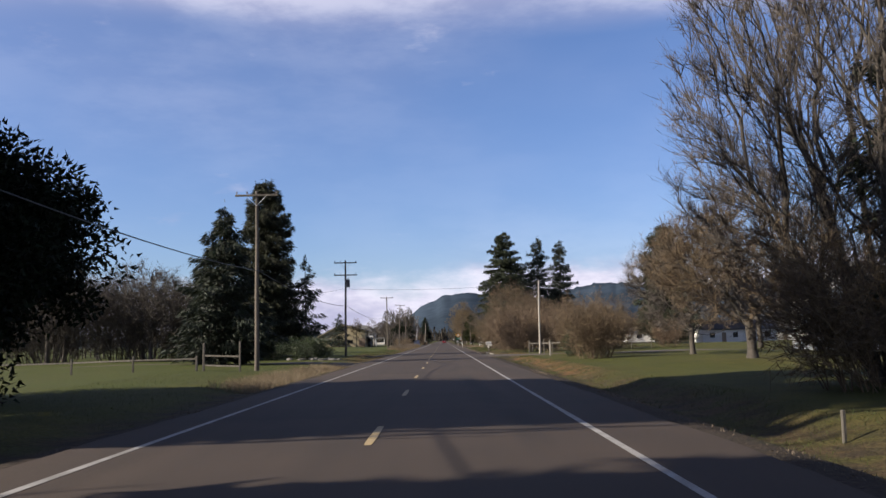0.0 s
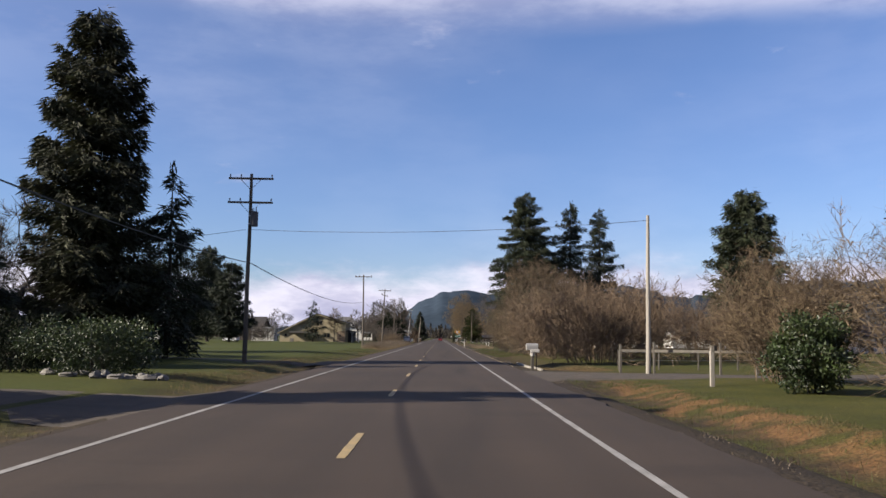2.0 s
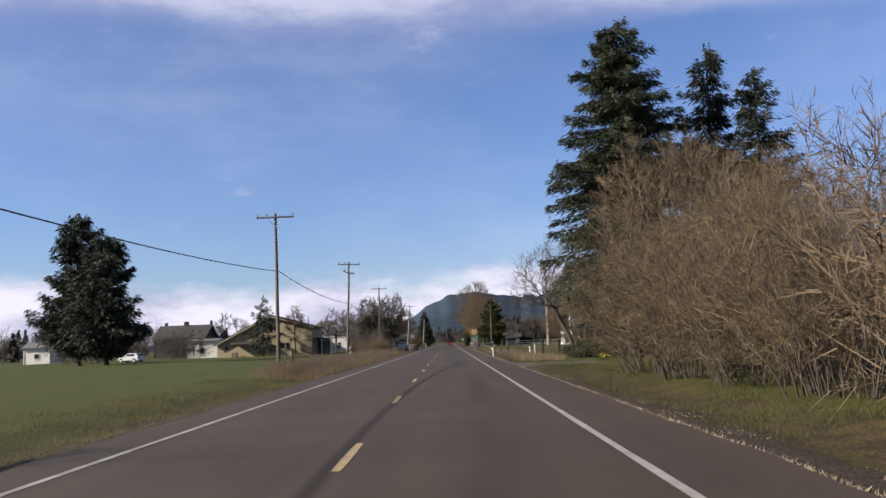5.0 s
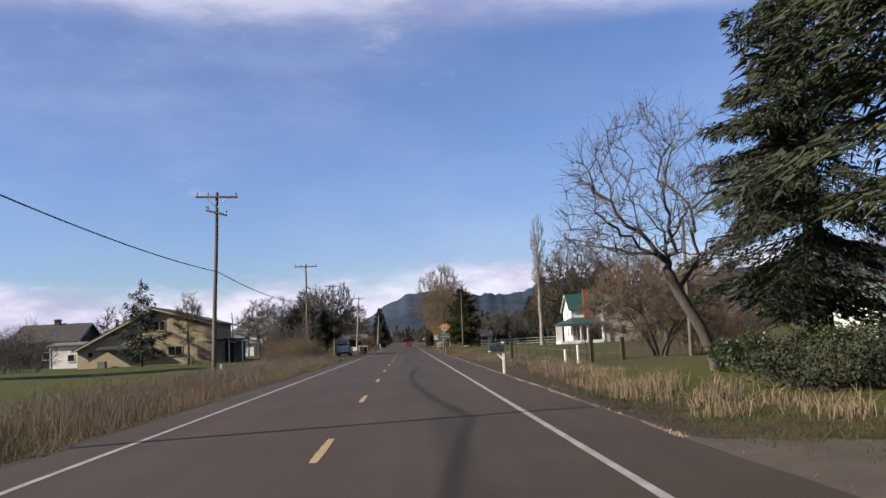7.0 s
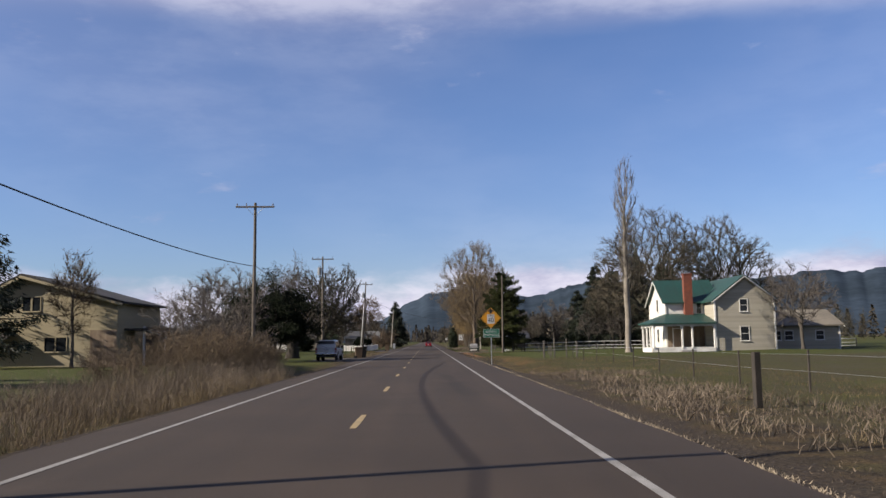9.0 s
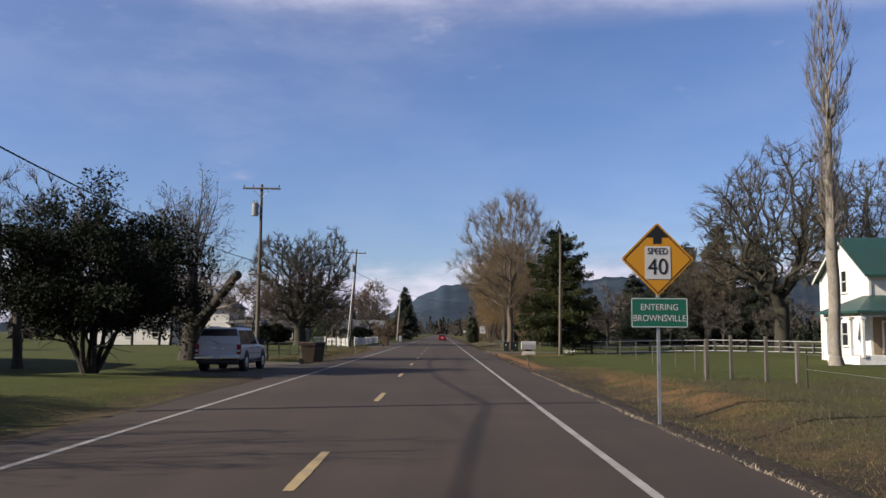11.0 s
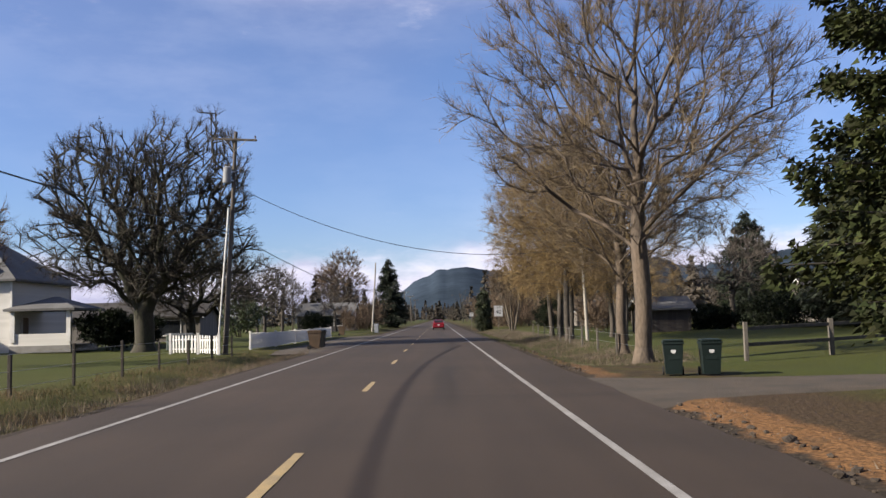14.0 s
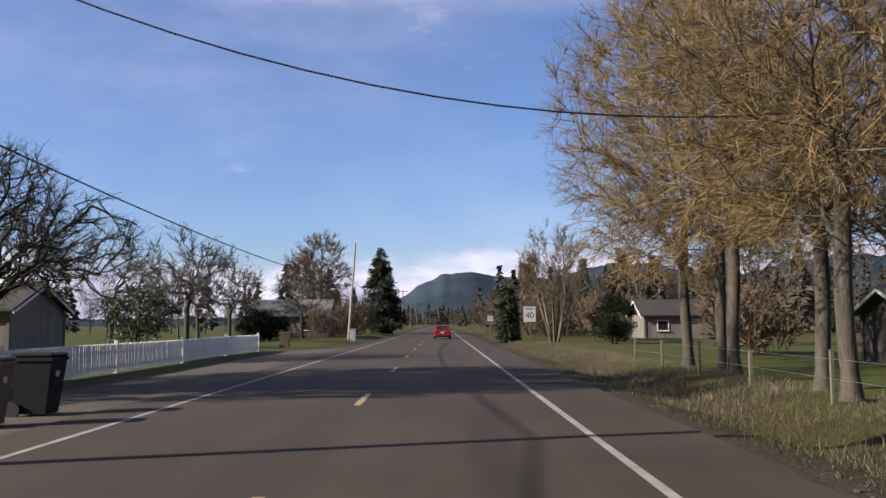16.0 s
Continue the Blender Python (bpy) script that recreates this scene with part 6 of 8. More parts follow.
cart(-7.25, 308.8, "bin_brown", 100, "tan rubbish cart on the gravel beside the road", s=1.12)
cart(-6.9, 310.4, "bin_black", 95, "dark rubbish cart beside a tan one", s=1.12)
cart(-7.35, 376.6, "bin_brown", 95, "brown rubbish cart in front of a white fence", s=1.1)
cart(-7.3, 378.5, "bin_black", 88, "black rubbish cart beside a brown one", s=1.1)
cart(6.5, 346.3, "bin_green", -12, "dark green rubbish cart at a drive", s=0.9)
cart(7.4, 346.0, "bin_green", -8, "dark green rubbish cart at a drive", s=0.9)
cart(-11.0, 424.9, "bin_brown", 90, "brown rubbish cart at the end of a white fence", s=1.05)


def post(parent, x, y, h, w=0.11, mat="fence_wood", lean=0.0, round_=False):
    s = Shape().cyl((0, 0, -0.15), (lean, 0, h), w / 2, w / 2 * 0.92, 8) if round_ else Shape().soft_box((lean / 2, 0, h / 2 - 0.07), (w, w, h + 0.15), 0.008)
    ob = part("post", s, M[mat], parent)
    ob.location = (x, y, gz(x, y))
    return ob


def fence(name, label, pts, h, mat, rails=(), rail_r=0.012, rail_mat=None, w=0.11, rng_seed=1, rail_box=None):
    """Posts at the places given and rails or wires from post to post."""
    rng = np.random.default_rng(rng_seed)
    root = thing(name, label, "fence")
    for x, y in pts:
        post(root, x, y, h * rng.uniform(0.9, 1.1), w * rng.uniform(0.85, 1.15), mat, rng.normal(0, 0.03))
    for (x0, y0), (x1, y1) in zip(pts, pts[1:]):
        for rz in rails:
            a, b = np.array([x0, y0, gz(x0, y0) + rz * h]), np.array([x1, y1, gz(x1, y1) + rz * h])
            if rail_box:
                d = b - a
                q = Shape().soft_box((0, 0, 0), (float(np.linalg.norm(d)), rail_box[0], rail_box[1]), 0.006)
                ob = part("rail", q, M[rail_mat or mat], root)
                ob.matrix_basis = Matrix.Translation((a + b) / 2) @ Euler((0, -math.asin(d[2] / np.linalg.norm(d)), math.atan2(d[1], d[0]))).to_matrix().to_4x4()
            else:
                part("rail", Shape().tubes([a], [b], rail_r, rail_r, 5), M[rail_mat or mat], root)
    return root


def along(x0, y0, x1, y1, n):
    return [(x0 + (x1 - x0) * k / (n - 1), y0 + (y1 - y0) * k / (n - 1)) for k in range(n)]


# right: gate and fences
fence("rail_fence", "weathered rail fence with pale posts beside a drive", [(9.2, 96.2), (10.7, 95.2), (13.2, 92.5), (14.4, 91.0)], 1.45, "fence_wood", (0.78,), rail_box=(0.05, 0.13))
fence("wire_fence", "low wire fence with pale posts at a thicket", along(10.0, 100.5, 24, 102, 7), 1.1, "fence_wood", (0.9, 0.5), 0.006, "steel", 0.08)
p0 = thing("gate_post", "stout pale wooden gate post on a lawn", "post", 9.9, 83.2, gz(9.9, 83.2))
part("shaft", Shape().soft_box((0, 0, 0.68), (0.15, 0.15, 1.5), 0.012), M["pole_pale"], p0)
part("cap", Shape().cyl((0.05, 0, 1.30), (0.05, 0, 1.50), 0.14, 0.14, 10), M["fence_wood"], p0)
fence("rail_fence", "pale gate posts and a rail at a lawn's edge", [(-14.6, 52.4), (-12.3, 51.8)], 1.65, "fence_wood", (0.55, 0.2), rail_box=(0.04, 0.1))
# Rails take grey wood: the trees' shade is put into their colour
fence("rail_fence", "rails beneath dark trees with the shade in their grey", along(-15.2, 53.0, -40, 58, 7), 0.9, "fence_wood", (0.8,), rail_box=(0.04, 0.1))
for x, y, h, w, mat in ((9.0, 222.6, 0.8, 0.12, "white_wood"), (9.35, 220.6, 1.05, 0.1, "white_wood"), (10.35, 221.7, 1.75, 0.2, "fence_dark"), (12.15, 221.7, 1.3, 0.22, "fence_dark"), (7.6, 237, 1.3, 0.16, "fence_dark"), (6.9, 15.9, 0.6, 0.07, "fence_wood"), (-11.5, 186.1, 1.75, 0.12, "fence_wood"), (-11.15, 186.9, 1.4, 0.13, "fence_dark"), (-11.4, 225.4, 0.8, 0.14, "white_wood")):
    o = thing("fence_post", "single old fence post standing in rough grass", "post", x, y, gz(x, y), 8)
    part("shaft", Shape().soft_box((0.02, 0, h / 2 - 0.05), (w, w, h + 0.1), 0.012), M[mat], o)
fence("wire_fence", "old wire fence with dark posts across a field", along(10.5, 224, 12.0, 289, 12), 1.2, "fence_dark", (0.9, 0.5), 0.004, "steel", 0.05, 4)
fence("corral_fence", "weathered corner posts with rails at a field", [(10.3, 294.1), (11.2, 294.0), (12.1, 292.8), (12.8, 291.7)], 1.55, "fence_wood", (0.9, 0.55, 0.2), 0.004, "fence_dark", w=0.12)
fence("field_fence", "wire field fence with pale posts around a lawn", [(10.3, 294.1), (11.4, 298), (12.0, 301.5), (12.4, 306.4), (12.7, 312.5), (12.9, 318), (13.1, 324), (13.3, 330)], 1.15, "fence_wood", (0.95, 0.6, 0.25), 0.002, "fence_dark", 0.06, 6)
fence("rail_fence", "long pale grey rail fence behind a lawn", along(13.4, 341, 60, 338, 17), 1.15, "fence_wood", (0.95, 0.5, 0.12), rail_box=(0.04, 0.07), rail_mat="white_wood", w=0.12, rng_seed=7)
fence("board_fence", "grey paling gate between dark posts", [(11.9, 338.2), (13.6, 339.0)], 1.5, "fence_dark", (0.92, 0.75, 0.58, 0.41, 0.24), rail_box=(0.04, 0.1), w=0.2)
fence("rail_fence", "rail fence crossing a shaded lawn", along(10.5, 352, 48, 366, 12), 1.2, "fence_wood", (0.9, 0.45), rail_box=(0.05, 0.12), w=0.14, rng_seed=9)
fence("wire_fence", "wire fence of thin posts under golden alders", along(7.7, 355, 8.6, 400, 10), 1.0, "fence_wood", (0.9, 0.5), 0.003, "steel", 0.09, 10)
# left
fence("wire_fence", "wire fence of thin dark posts along a green field", along(-10.5, 314, -10.4, 368, 15), 1.15, "fence_dark", (0.92, 0.55, 0.2), 0.006, "steel", 0.08, 12)


def picket_fence(pts, label, h=1.0, gap=0.14, board=0.085):
    """White boards on two rails between square posts."""
    root = thing("white_fence", label, "fence")
    boards = 0
    mesh = Shape().add([(-board / 2, -0.012, 0.06), (board / 2, -0.012, 0.06), (board / 2, 0.012, 0.06), (-board / 2, 0.012, 0.06), (-board / 2, -0.012, h - 0.06), (board / 2, -0.012, h - 0.06),
                        (board / 2, 0.012, h - 0.06), (-board / 2, 0.012, h - 0.06), (0, -0.012, h), (0, 0.012, h)],
                       [(0, 1, 5, 4), (1, 2, 6, 5), (2, 3, 7, 6), (3, 0, 4, 7), (4, 5, 8, 8), (6, 7, 9, 9), (5, 6, 9, 8), (7, 4, 8, 9)]).mesh("picket", M["white_wood"])
    rng = np.random.default_rng(14)
    for (x0, y0), (x1, y1) in zip(pts, pts[1:]):
        ln = math.hypot(x1 - x0, y1 - y0)
        turn = math.atan2(y1 - y0, x1 - x0)
        for rz in (0.25, 0.75):
            ob = part("rail", Shape().box((0, 0.04, 0), (ln, 0.04, 0.09)), M["white_wood"], root)
            ob.matrix_basis = Matrix.Translation(((x0 + x1) / 2, (y0 + y1) / 2, gz((x0 + x1) / 2, (y0 + y1) / 2) + rz * h)) @ Euler((0, 0, turn)).to_matrix().to_4x4()
        k = int(ln / gap)
        for i in range(k + 1):
            x, y = x0 + (x1 - x0) * i / k, y0 + (y1 - y0) * i / k
            ob = new("picket", mesh)
            ob.parent = root
            ob.matrix_basis = Matrix.Translation((x, y, gz(x, y))) @ Euler((0, rng.normal(0, 0.012), turn)).to_matrix().to_4x4()
        post(root, x0, y0, h + 0.1, 0.13, "white_wood")
    post(root, *pts[-1], h + 0.1, 0.13, "white_wood")


picket_fence([(-14.7, 371.8), (-13.0, 371.2), (-11.6, 370.2)], "short white picket fence beside a leaning pole", 1.05, 0.19, 0.09)
picket_fence([(-11.5, 377.6), (-11.3, 385), (-11.25, 393), (-11.3, 401), (-11.35, 409), (-11.4, 417.5)], "long white board fence beside the road", 1.05, 0.16, 0.145)


# ---- houses and sheds ----
def window_on(root, c, w, h, face, trim="white_wood", mullion=True):
    """A window on a wall: frame, sill and panes. face: the way that it looks, 'S' (-y), 'W' (-x) or 'E' (+x)."""
    rz = {"S": 0.0, "W": -90.0, "E": 90.0}[face]
    t = 0.07
    f = Shape()
    f.box((0, 0, h / 2 + t / 2), (w + 2 * t, 0.07, t)).box((0, 0, -h / 2 - t / 2), (w + 2 * t, 0.07, t)).box((-w / 2 - t / 2, 0, 0), (t, 0.07, h)).box((w / 2 + t / 2, 0, 0), (t, 0.07, h))
    if mullion:
        f.box((0, 0.01, 0), (w, 0.04, 0.045))
    win = part("window", f, M[trim], root)
    win.matrix_basis = pose(*c, 0, 0, rz)
    part("sill", Shape().box((0, -0.04, -h / 2 - t - 0.02), (w + 0.25, 0.12, 0.04)), M[trim], win)
    if mullion:
        for sz in (-1, 1):
            part("pane", Shape().box((0, 0.012, sz * h / 4), (w, 0.012, h / 2 - 0.03)), M["glass"], win)
    else:
        part("pane", Shape().box((0, 0.012, 0), (w, 0.012, h)), M["glass"], win)


def door_on(root, c, w, h, face, mat="porch_wall"):
    rz = {"S": 0.0, "W": -90.0, "E": 90.0}[face]
    d = part("door", Shape().box((0, 0, h / 2), (w, 0.05, h)).box((0, -0.03, h * 0.7), (w * 0.6, 0.02, h * 0.35)).box((0, -0.03, h * 0.25), (w * 0.6, 0.02, h * 0.3)), M[mat], root)
    d.matrix_basis = pose(*c, 0, 0, rz)
    part("door_frame", Shape().box((0, 0, h + 0.05), (w + 0.24, 0.08, 0.1)).box((-w / 2 - 0.06, 0, h / 2), (0.12, 0.08, h)).box((w / 2 + 0.06, 0, h / 2), (0.12, 0.08, h)), M["white_wood"], d)
    part("handle", Shape().cyl((w * 0.4, -0.03, 1.0), (w * 0.4, -0.08, 1.0), 0.03, 0.03, 8), M["chrome"], d)


def body_box(root, x0, x1, y0, y1, top, mat):
    t = 0.18
    z0 = min(gz(x, y) for x in (x0, x1) for y in (y0, y1)) - 0.3
    mid, hh = (top + z0) / 2, top - z0
    for c, s in ((((x0 + x1) / 2, y0 + t / 2, mid), (x1 - x0, t, hh)), (((x0 + x1) / 2, y1 - t / 2, mid), (x1 - x0, t, hh)),
                 ((x0 + t / 2, (y0 + y1) / 2, mid), (t, y1 - y0 - 2 * t, hh)), ((x1 - t / 2, (y0 + y1) / 2, mid), (t, y1 - y0 - 2 * t, hh))):
        part("wall", Shape().box(c, s), M[mat], root)
    for sx, sy in ((x0, y0), (x1, y0), (x0, y1), (x1, y1)):
        part("corner_board", Shape().box((sx, sy, mid), (0.16, 0.16, hh - 0.02)), M["white_wood"] if mat in ("white_wall", "cream_wall") else M[mat], root)


def gable(root, x0, x1, y0, y1, eave, ridge, roof, wall, along_x=True, over=0.45, ridge_at=None, eave2=None):
    """Gable walls and two roof slabs over a rectangle. ridge_at and eave2 make an uneven gable."""
    if along_x:
        m, lo, hi, p, q = (y0 + y1) / 2, y0, y1, x0, x1
    else:
        m, lo, hi, p, q = (x0 + x1) / 2, x0, x1, y0, y1
    m = ridge_at if ridge_at is not None else m
    e2 = eave if eave2 is None else eave2
    put = (lambda a, b, z: (b, a, z)) if along_x else (lambda a, b, z: (a, b, z))
    for b in (p + 0.09, q - 0.09):
        s = Shape()
        o = [(lo, eave), (hi, e2), (m, ridge)]
        v = [put(a, b - 0.09, z) for a, z in o] + [put(a, b + 0.09, z) for a, z in o]
        s.add(v, [(0, 1, 2), (5, 4, 3)]).f.append(np.array([(0, 3, 4, 1), (1, 4, 5, 2), (2, 5, 3, 0)]))
        part("gable_wall", s, M[wall], root)
    th = 0.16
    for a0, z0 in ((lo, eave), (hi, e2)):
        d = -1 if a0 == lo else 1
        k = (ridge - z0) / abs(a0 - m)
        a1, z1 = a0 + d * over, z0 - k * over
        s = Shape()
        v = [put(a, b, z + h) for h in (0.02, th) for a, z, b in ((a1, z1, p - over), (m, ridge, p - over), (m, ridge, q + over), (a1, z1, q + over))]
        s.add(v, [(0, 1, 2, 3), (7, 6, 5, 4), (0, 4, 5, 1), (2, 6, 7, 3), (3, 7, 4, 0), (1, 5, 6, 2)])
        r = part("roof", s, M[roof], root)
        for b in (p - over, q + over):
            f = Shape()
            v = [put(a, b + w, z + h) for w in (-0.03, 0.03) for a, z, h in ((a1, z1, -0.12), (m, ridge, -0.12), (m, ridge, 0.02), (a1, z1, 0.02))]
            f.add(v, [(0, 1, 2, 3), (7, 6, 5, 4), (0, 4, 5, 1), (1, 5, 6, 2), (2, 6, 7, 3), (3, 7, 4, 0)])
            part("fascia", f, M["white_wood"], r)


def hip(root, x0, x1, y0, y1, eave, ridge, roof, over=0.5, flat=0.3):
    """A hipped roof."""
    x0, x1, y0, y1 = x0 - over, x1 + over, y0 - over, y1 + over
    mx, my = (x0 + x1) / 2, (y0 + y1) / 2
    w = max(0.2, (x1 - x0) - (y1 - y0)) * 0.5 + flat
    v = [(x0, y0, eave), (x1, y0, eave), (x1, y1, eave), (x0, y1, eave), (mx - w, my, ridge), (mx + w, my, ridge),
         (x0, y0, eave - 0.16), (x1, y0, eave - 0.16), (x1, y1, eave - 0.16), (x0, y1, eave - 0.16)]
    s = Shape().add(v, [(0, 1, 5, 4), (2, 3, 4, 5), (6, 9, 8, 7), (0, 6, 7, 1), (1, 7, 8, 2), (2, 8, 9, 3), (3, 9, 6, 0)])
    s.f.append(np.array([(1, 2, 5), (3, 0, 4)]))
    part("roof", s, M[roof], root)


def chimney(root, x, y, z0, z1, w=0.85, d=0.6):
    c = part("chimney", Shape().box((x, y, (z0 + z1) / 2), (w, d, z1 - z0)), M["brick"], root, "red brick chimney")
    part("chimney_cap", Shape().box((x, y, z1 + 0.05), (w + 0.12, d + 0.12, 0.12)), M["brick"], c)


def tan_house():
    root = thing("tan_house", "large tan house with a long dark gable roof", "house")
    x0, x1, y0, y1, ridge_x = -44.0, -26.0, 290.4, 302.0, -33.9
    z0, left, right, ridge = -0.4, 2.55, 5.35, 7.6
    # uneven gable: one slope runs down low
    o = [(x0, z0), (x1, z0), (x1, right), (ridge_x, ridge), (x0, left)]
    for y in (y0, y1 - 0.18):
        s = Shape()
        s.add([(a, y, b) for a, b in o] + [(a, y + 0.18, b) for a, b in o], [(0, 1, 2, 3, 4), (9, 8, 7, 6, 5)])
        i = np.arange(5)
        s.f.append(np.stack([(i + 1) % 5, i, i + 5, (i + 1) % 5 + 5], 1))
        part("wall", s, M["tan_wall"], root)
    part("wall", Shape().box((x0 + 0.09, (y0 + y1) / 2, (left + z0) / 2), (0.18, y1 - y0 - 0.4, left - z0)), M["tan_wall"], root)
    part("wall", Shape().box((x1 - 0.09, (y0 + y1) / 2, (right + z0) / 2), (0.18, y1 - y0 - 0.4, right - z0)), M["tan_wall"], root)
    for a0, za in ((x0 - 0.6, left - 0.3), (x1 + 0.6, right - 0.17)):
        v = [(a, b, z + t) for t in (0.02, 0.2) for a, z, b in ((a0, za, y0 - 0.6), (ridge_x, ridge + 0.02, y0 - 0.6), (ridge_x, ridge + 0.02, y1 + 0.5), (a0, za, y1 + 0.5))]
        roof = part("roof", Shape().add(v, [(0, 1, 2, 3), (7, 6, 5, 4), (0, 4, 5, 1), (2, 6, 7, 3), (3, 7, 4, 0), (1, 5, 6, 2)]), M["dark_roof"], root)
        f = [(a, b, z + t) for t in (-0.2, 0.02) for a, z, b in ((a0, za, y0 - 0.66), (ridge_x, ridge + 0.02, y0 - 0.66), (ridge_x, ridge + 0.02, y0 - 0.6), (a0, za, y0 - 0.6))]
        part("fascia", Shape().add(f, [(0, 1, 2, 3), (7, 6, 5, 4), (0, 4, 5, 1), (2, 6, 7, 3), (3, 7, 4, 0), (1, 5, 6, 2)]), M["tan_wall"], roof)
    for x, z, w, hh in ((-33.6, 5.25, 0.65, 1.15), (-32.8, 5.25, 0.65, 1.15), (-31.6, 1.85, 0.85, 1.15), (-30.65, 1.85, 0.85, 1.15), (-36.0, 1.9, 0.6, 1.1), (-37.0, 1.9, 0.6, 1.1), (-42.3, 1.8, 0.6, 0.6)):
        window_on(root, (x, y0 - 0.02, z), w, hh, "S", "tan_wall", False)
    # lean-to canopy over the lower windows, and the brown recessed entrance at the corner
    v = [(a, b, z + t) for t in (0, 0.1) for a, b, z in ((-41.2, y0 - 1.3, 2.35), (-34.6, y0 - 1.3, 2.35), (-34.6, y0 - 0.02, 2.85), (-41.2, y0 - 0.02, 2.85))]
    part("canopy", Shape().add(v, [(0, 3, 2, 1), (4, 5, 6, 7), (0, 1, 5, 4), (1, 2, 6, 5), (2, 3, 7, 6), (3, 0, 4, 7)]), M["dark_roof"], root)
    part("garage_door", Shape().box((-27.15, y0 - 0.03, 1.45), (2.2, 0.06, 3.1)).box((-27.15, y0 - 0.07, 0.9), (1.9, 0.04, 0.7)).box((-27.15, y0 - 0.07, 1.9), (1.9, 0.04, 0.7)), M["porch_wall"], root, "brown boarded garage door")
    part("crate", Shape().soft_box((-40.5, 289.6, 0.4), (1.0, 0.8, 1.0), 0.04), M["grey_wall"], root, "grey utility box at the wall")
    for x, hh in ((-24.4, 3.4), (-22.6, 3.0)):
        part("porch_post", Shape().box((x, 292.4, hh / 2 - 0.1), (0.16, 0.16, hh)), M["white_wood"], root)
    part("porch_roof", Shape().box((-24.2, 293.6, 3.05), (4.2, 3.2, 0.18)), M["dark_roof"], root)


def white_farmhouse():
    h = thing("farmhouse", "white farmhouse with dark green roofs and a columned porch", "house")
    body_box(h, 27.2, 33.0, 315.5, 322.5, 5.7, "white_wall")
    gable(h, 27.2, 33.0, 315.5, 322.5, 5.7, 8.15, "green_roof", "white_wall", True)
    body_box(h, 31.6, 38.2, 311.8, 323.5, 5.7, "cream_wall")
    gable(h, 31.6, 38.2, 311.8, 323.5, 5.7, 8.2, "green_roof", "cream_wall", False)
    body_box(h, 38.2, 47.5, 316.5, 324.5, 2.8, "cream_wall")
    gable(h, 38.2, 47.5, 316.5, 324.5, 2.8, 4.5, "tan_roof", "cream_wall", True)
    chimney(h, 29.7, 315.2, 3.6, 8.7, 0.95, 0.6)
    for c, w, hh, f in (((27.18, 318.9, 5.3), 0.7, 1.4, "W"), ((31.0, 315.48, 4.9), 0.5, 1.3, "S"), ((34.8, 311.78, 1.9), 0.9, 1.5, "S"), ((34.8, 311.78, 5.0), 0.8, 1.3, "S"),
                        ((40.2, 316.48, 1.6), 0.9, 1.0, "S"), ((41.6, 316.48, 1.6), 0.9, 1.0, "S"), ((45.2, 316.48, 1.6), 0.9, 1.0, "S"), ((27.18, 319, 1.8), 0.8, 1.5, "W")):
        window_on(h, c, w, hh, f)
    # porch along the south front, open at its west end
    part("porch_floor", Shape().box((27.9, 313.4, 0.25), (7.0, 4.2, 0.5)), M["white_wood"], h, "white boarded porch base")
    s = Shape()
    v = [(24.2, 310.9, 3.15), (31.5, 310.9, 3.15), (31.5, 315.5, 4.25), (27.2, 315.5, 4.25), (24.2, 316.4, 3.15), (27.2, 316.4, 4.25)]
    s.add(v + [(a, b, c - 0.14) for a, b, c in v], [(0, 1, 2, 3), (0, 3, 5, 4), (9, 8, 7, 6), (10, 11, 9, 6), (0, 6, 7, 1), (4, 10, 6, 0), (1, 7, 8, 2), (5, 11, 10, 4)])
    part("porch_roof", s, M["green_roof"], h)
    part("porch_beam", Shape().box((28.0, 311.3, 2.92), (6.9, 0.14, 0.26)), M["white_wood"], h)
    part("porch_beam", Shape().box((24.6, 313.8, 2.92), (0.14, 4.8, 0.26)), M["white_wood"], h)
    part("porch_wall", Shape().box((29.4, 315.42, 1.75), (4.2, 0.05, 2.5)), M["porch_wall"], h, "peeling boards of the porch wall")
    for x, y in ((24.65, 311.3), (27.75, 311.3), (28.85, 311.3), (31.3, 311.3), (24.65, 312.8), (24.65, 314.3), (24.65, 316.0)):
        col = part("porch_column", Shape().soft_box((x, y, 1.65), (0.19, 0.19, 2.5), 0.02), M["white_wood"], h)
        part("capital", Shape().box((x, y, 2.74), (0.34, 0.34, 0.16)), M["white_wood"], col)
    door_on(h, (28.4, 315.38, 0.5), 0.9, 2.05, "S")
    part("step", Shape().box((28.3, 311.0, 0.05), (1.6, 0.6, 0.3)), M["concrete"], h)


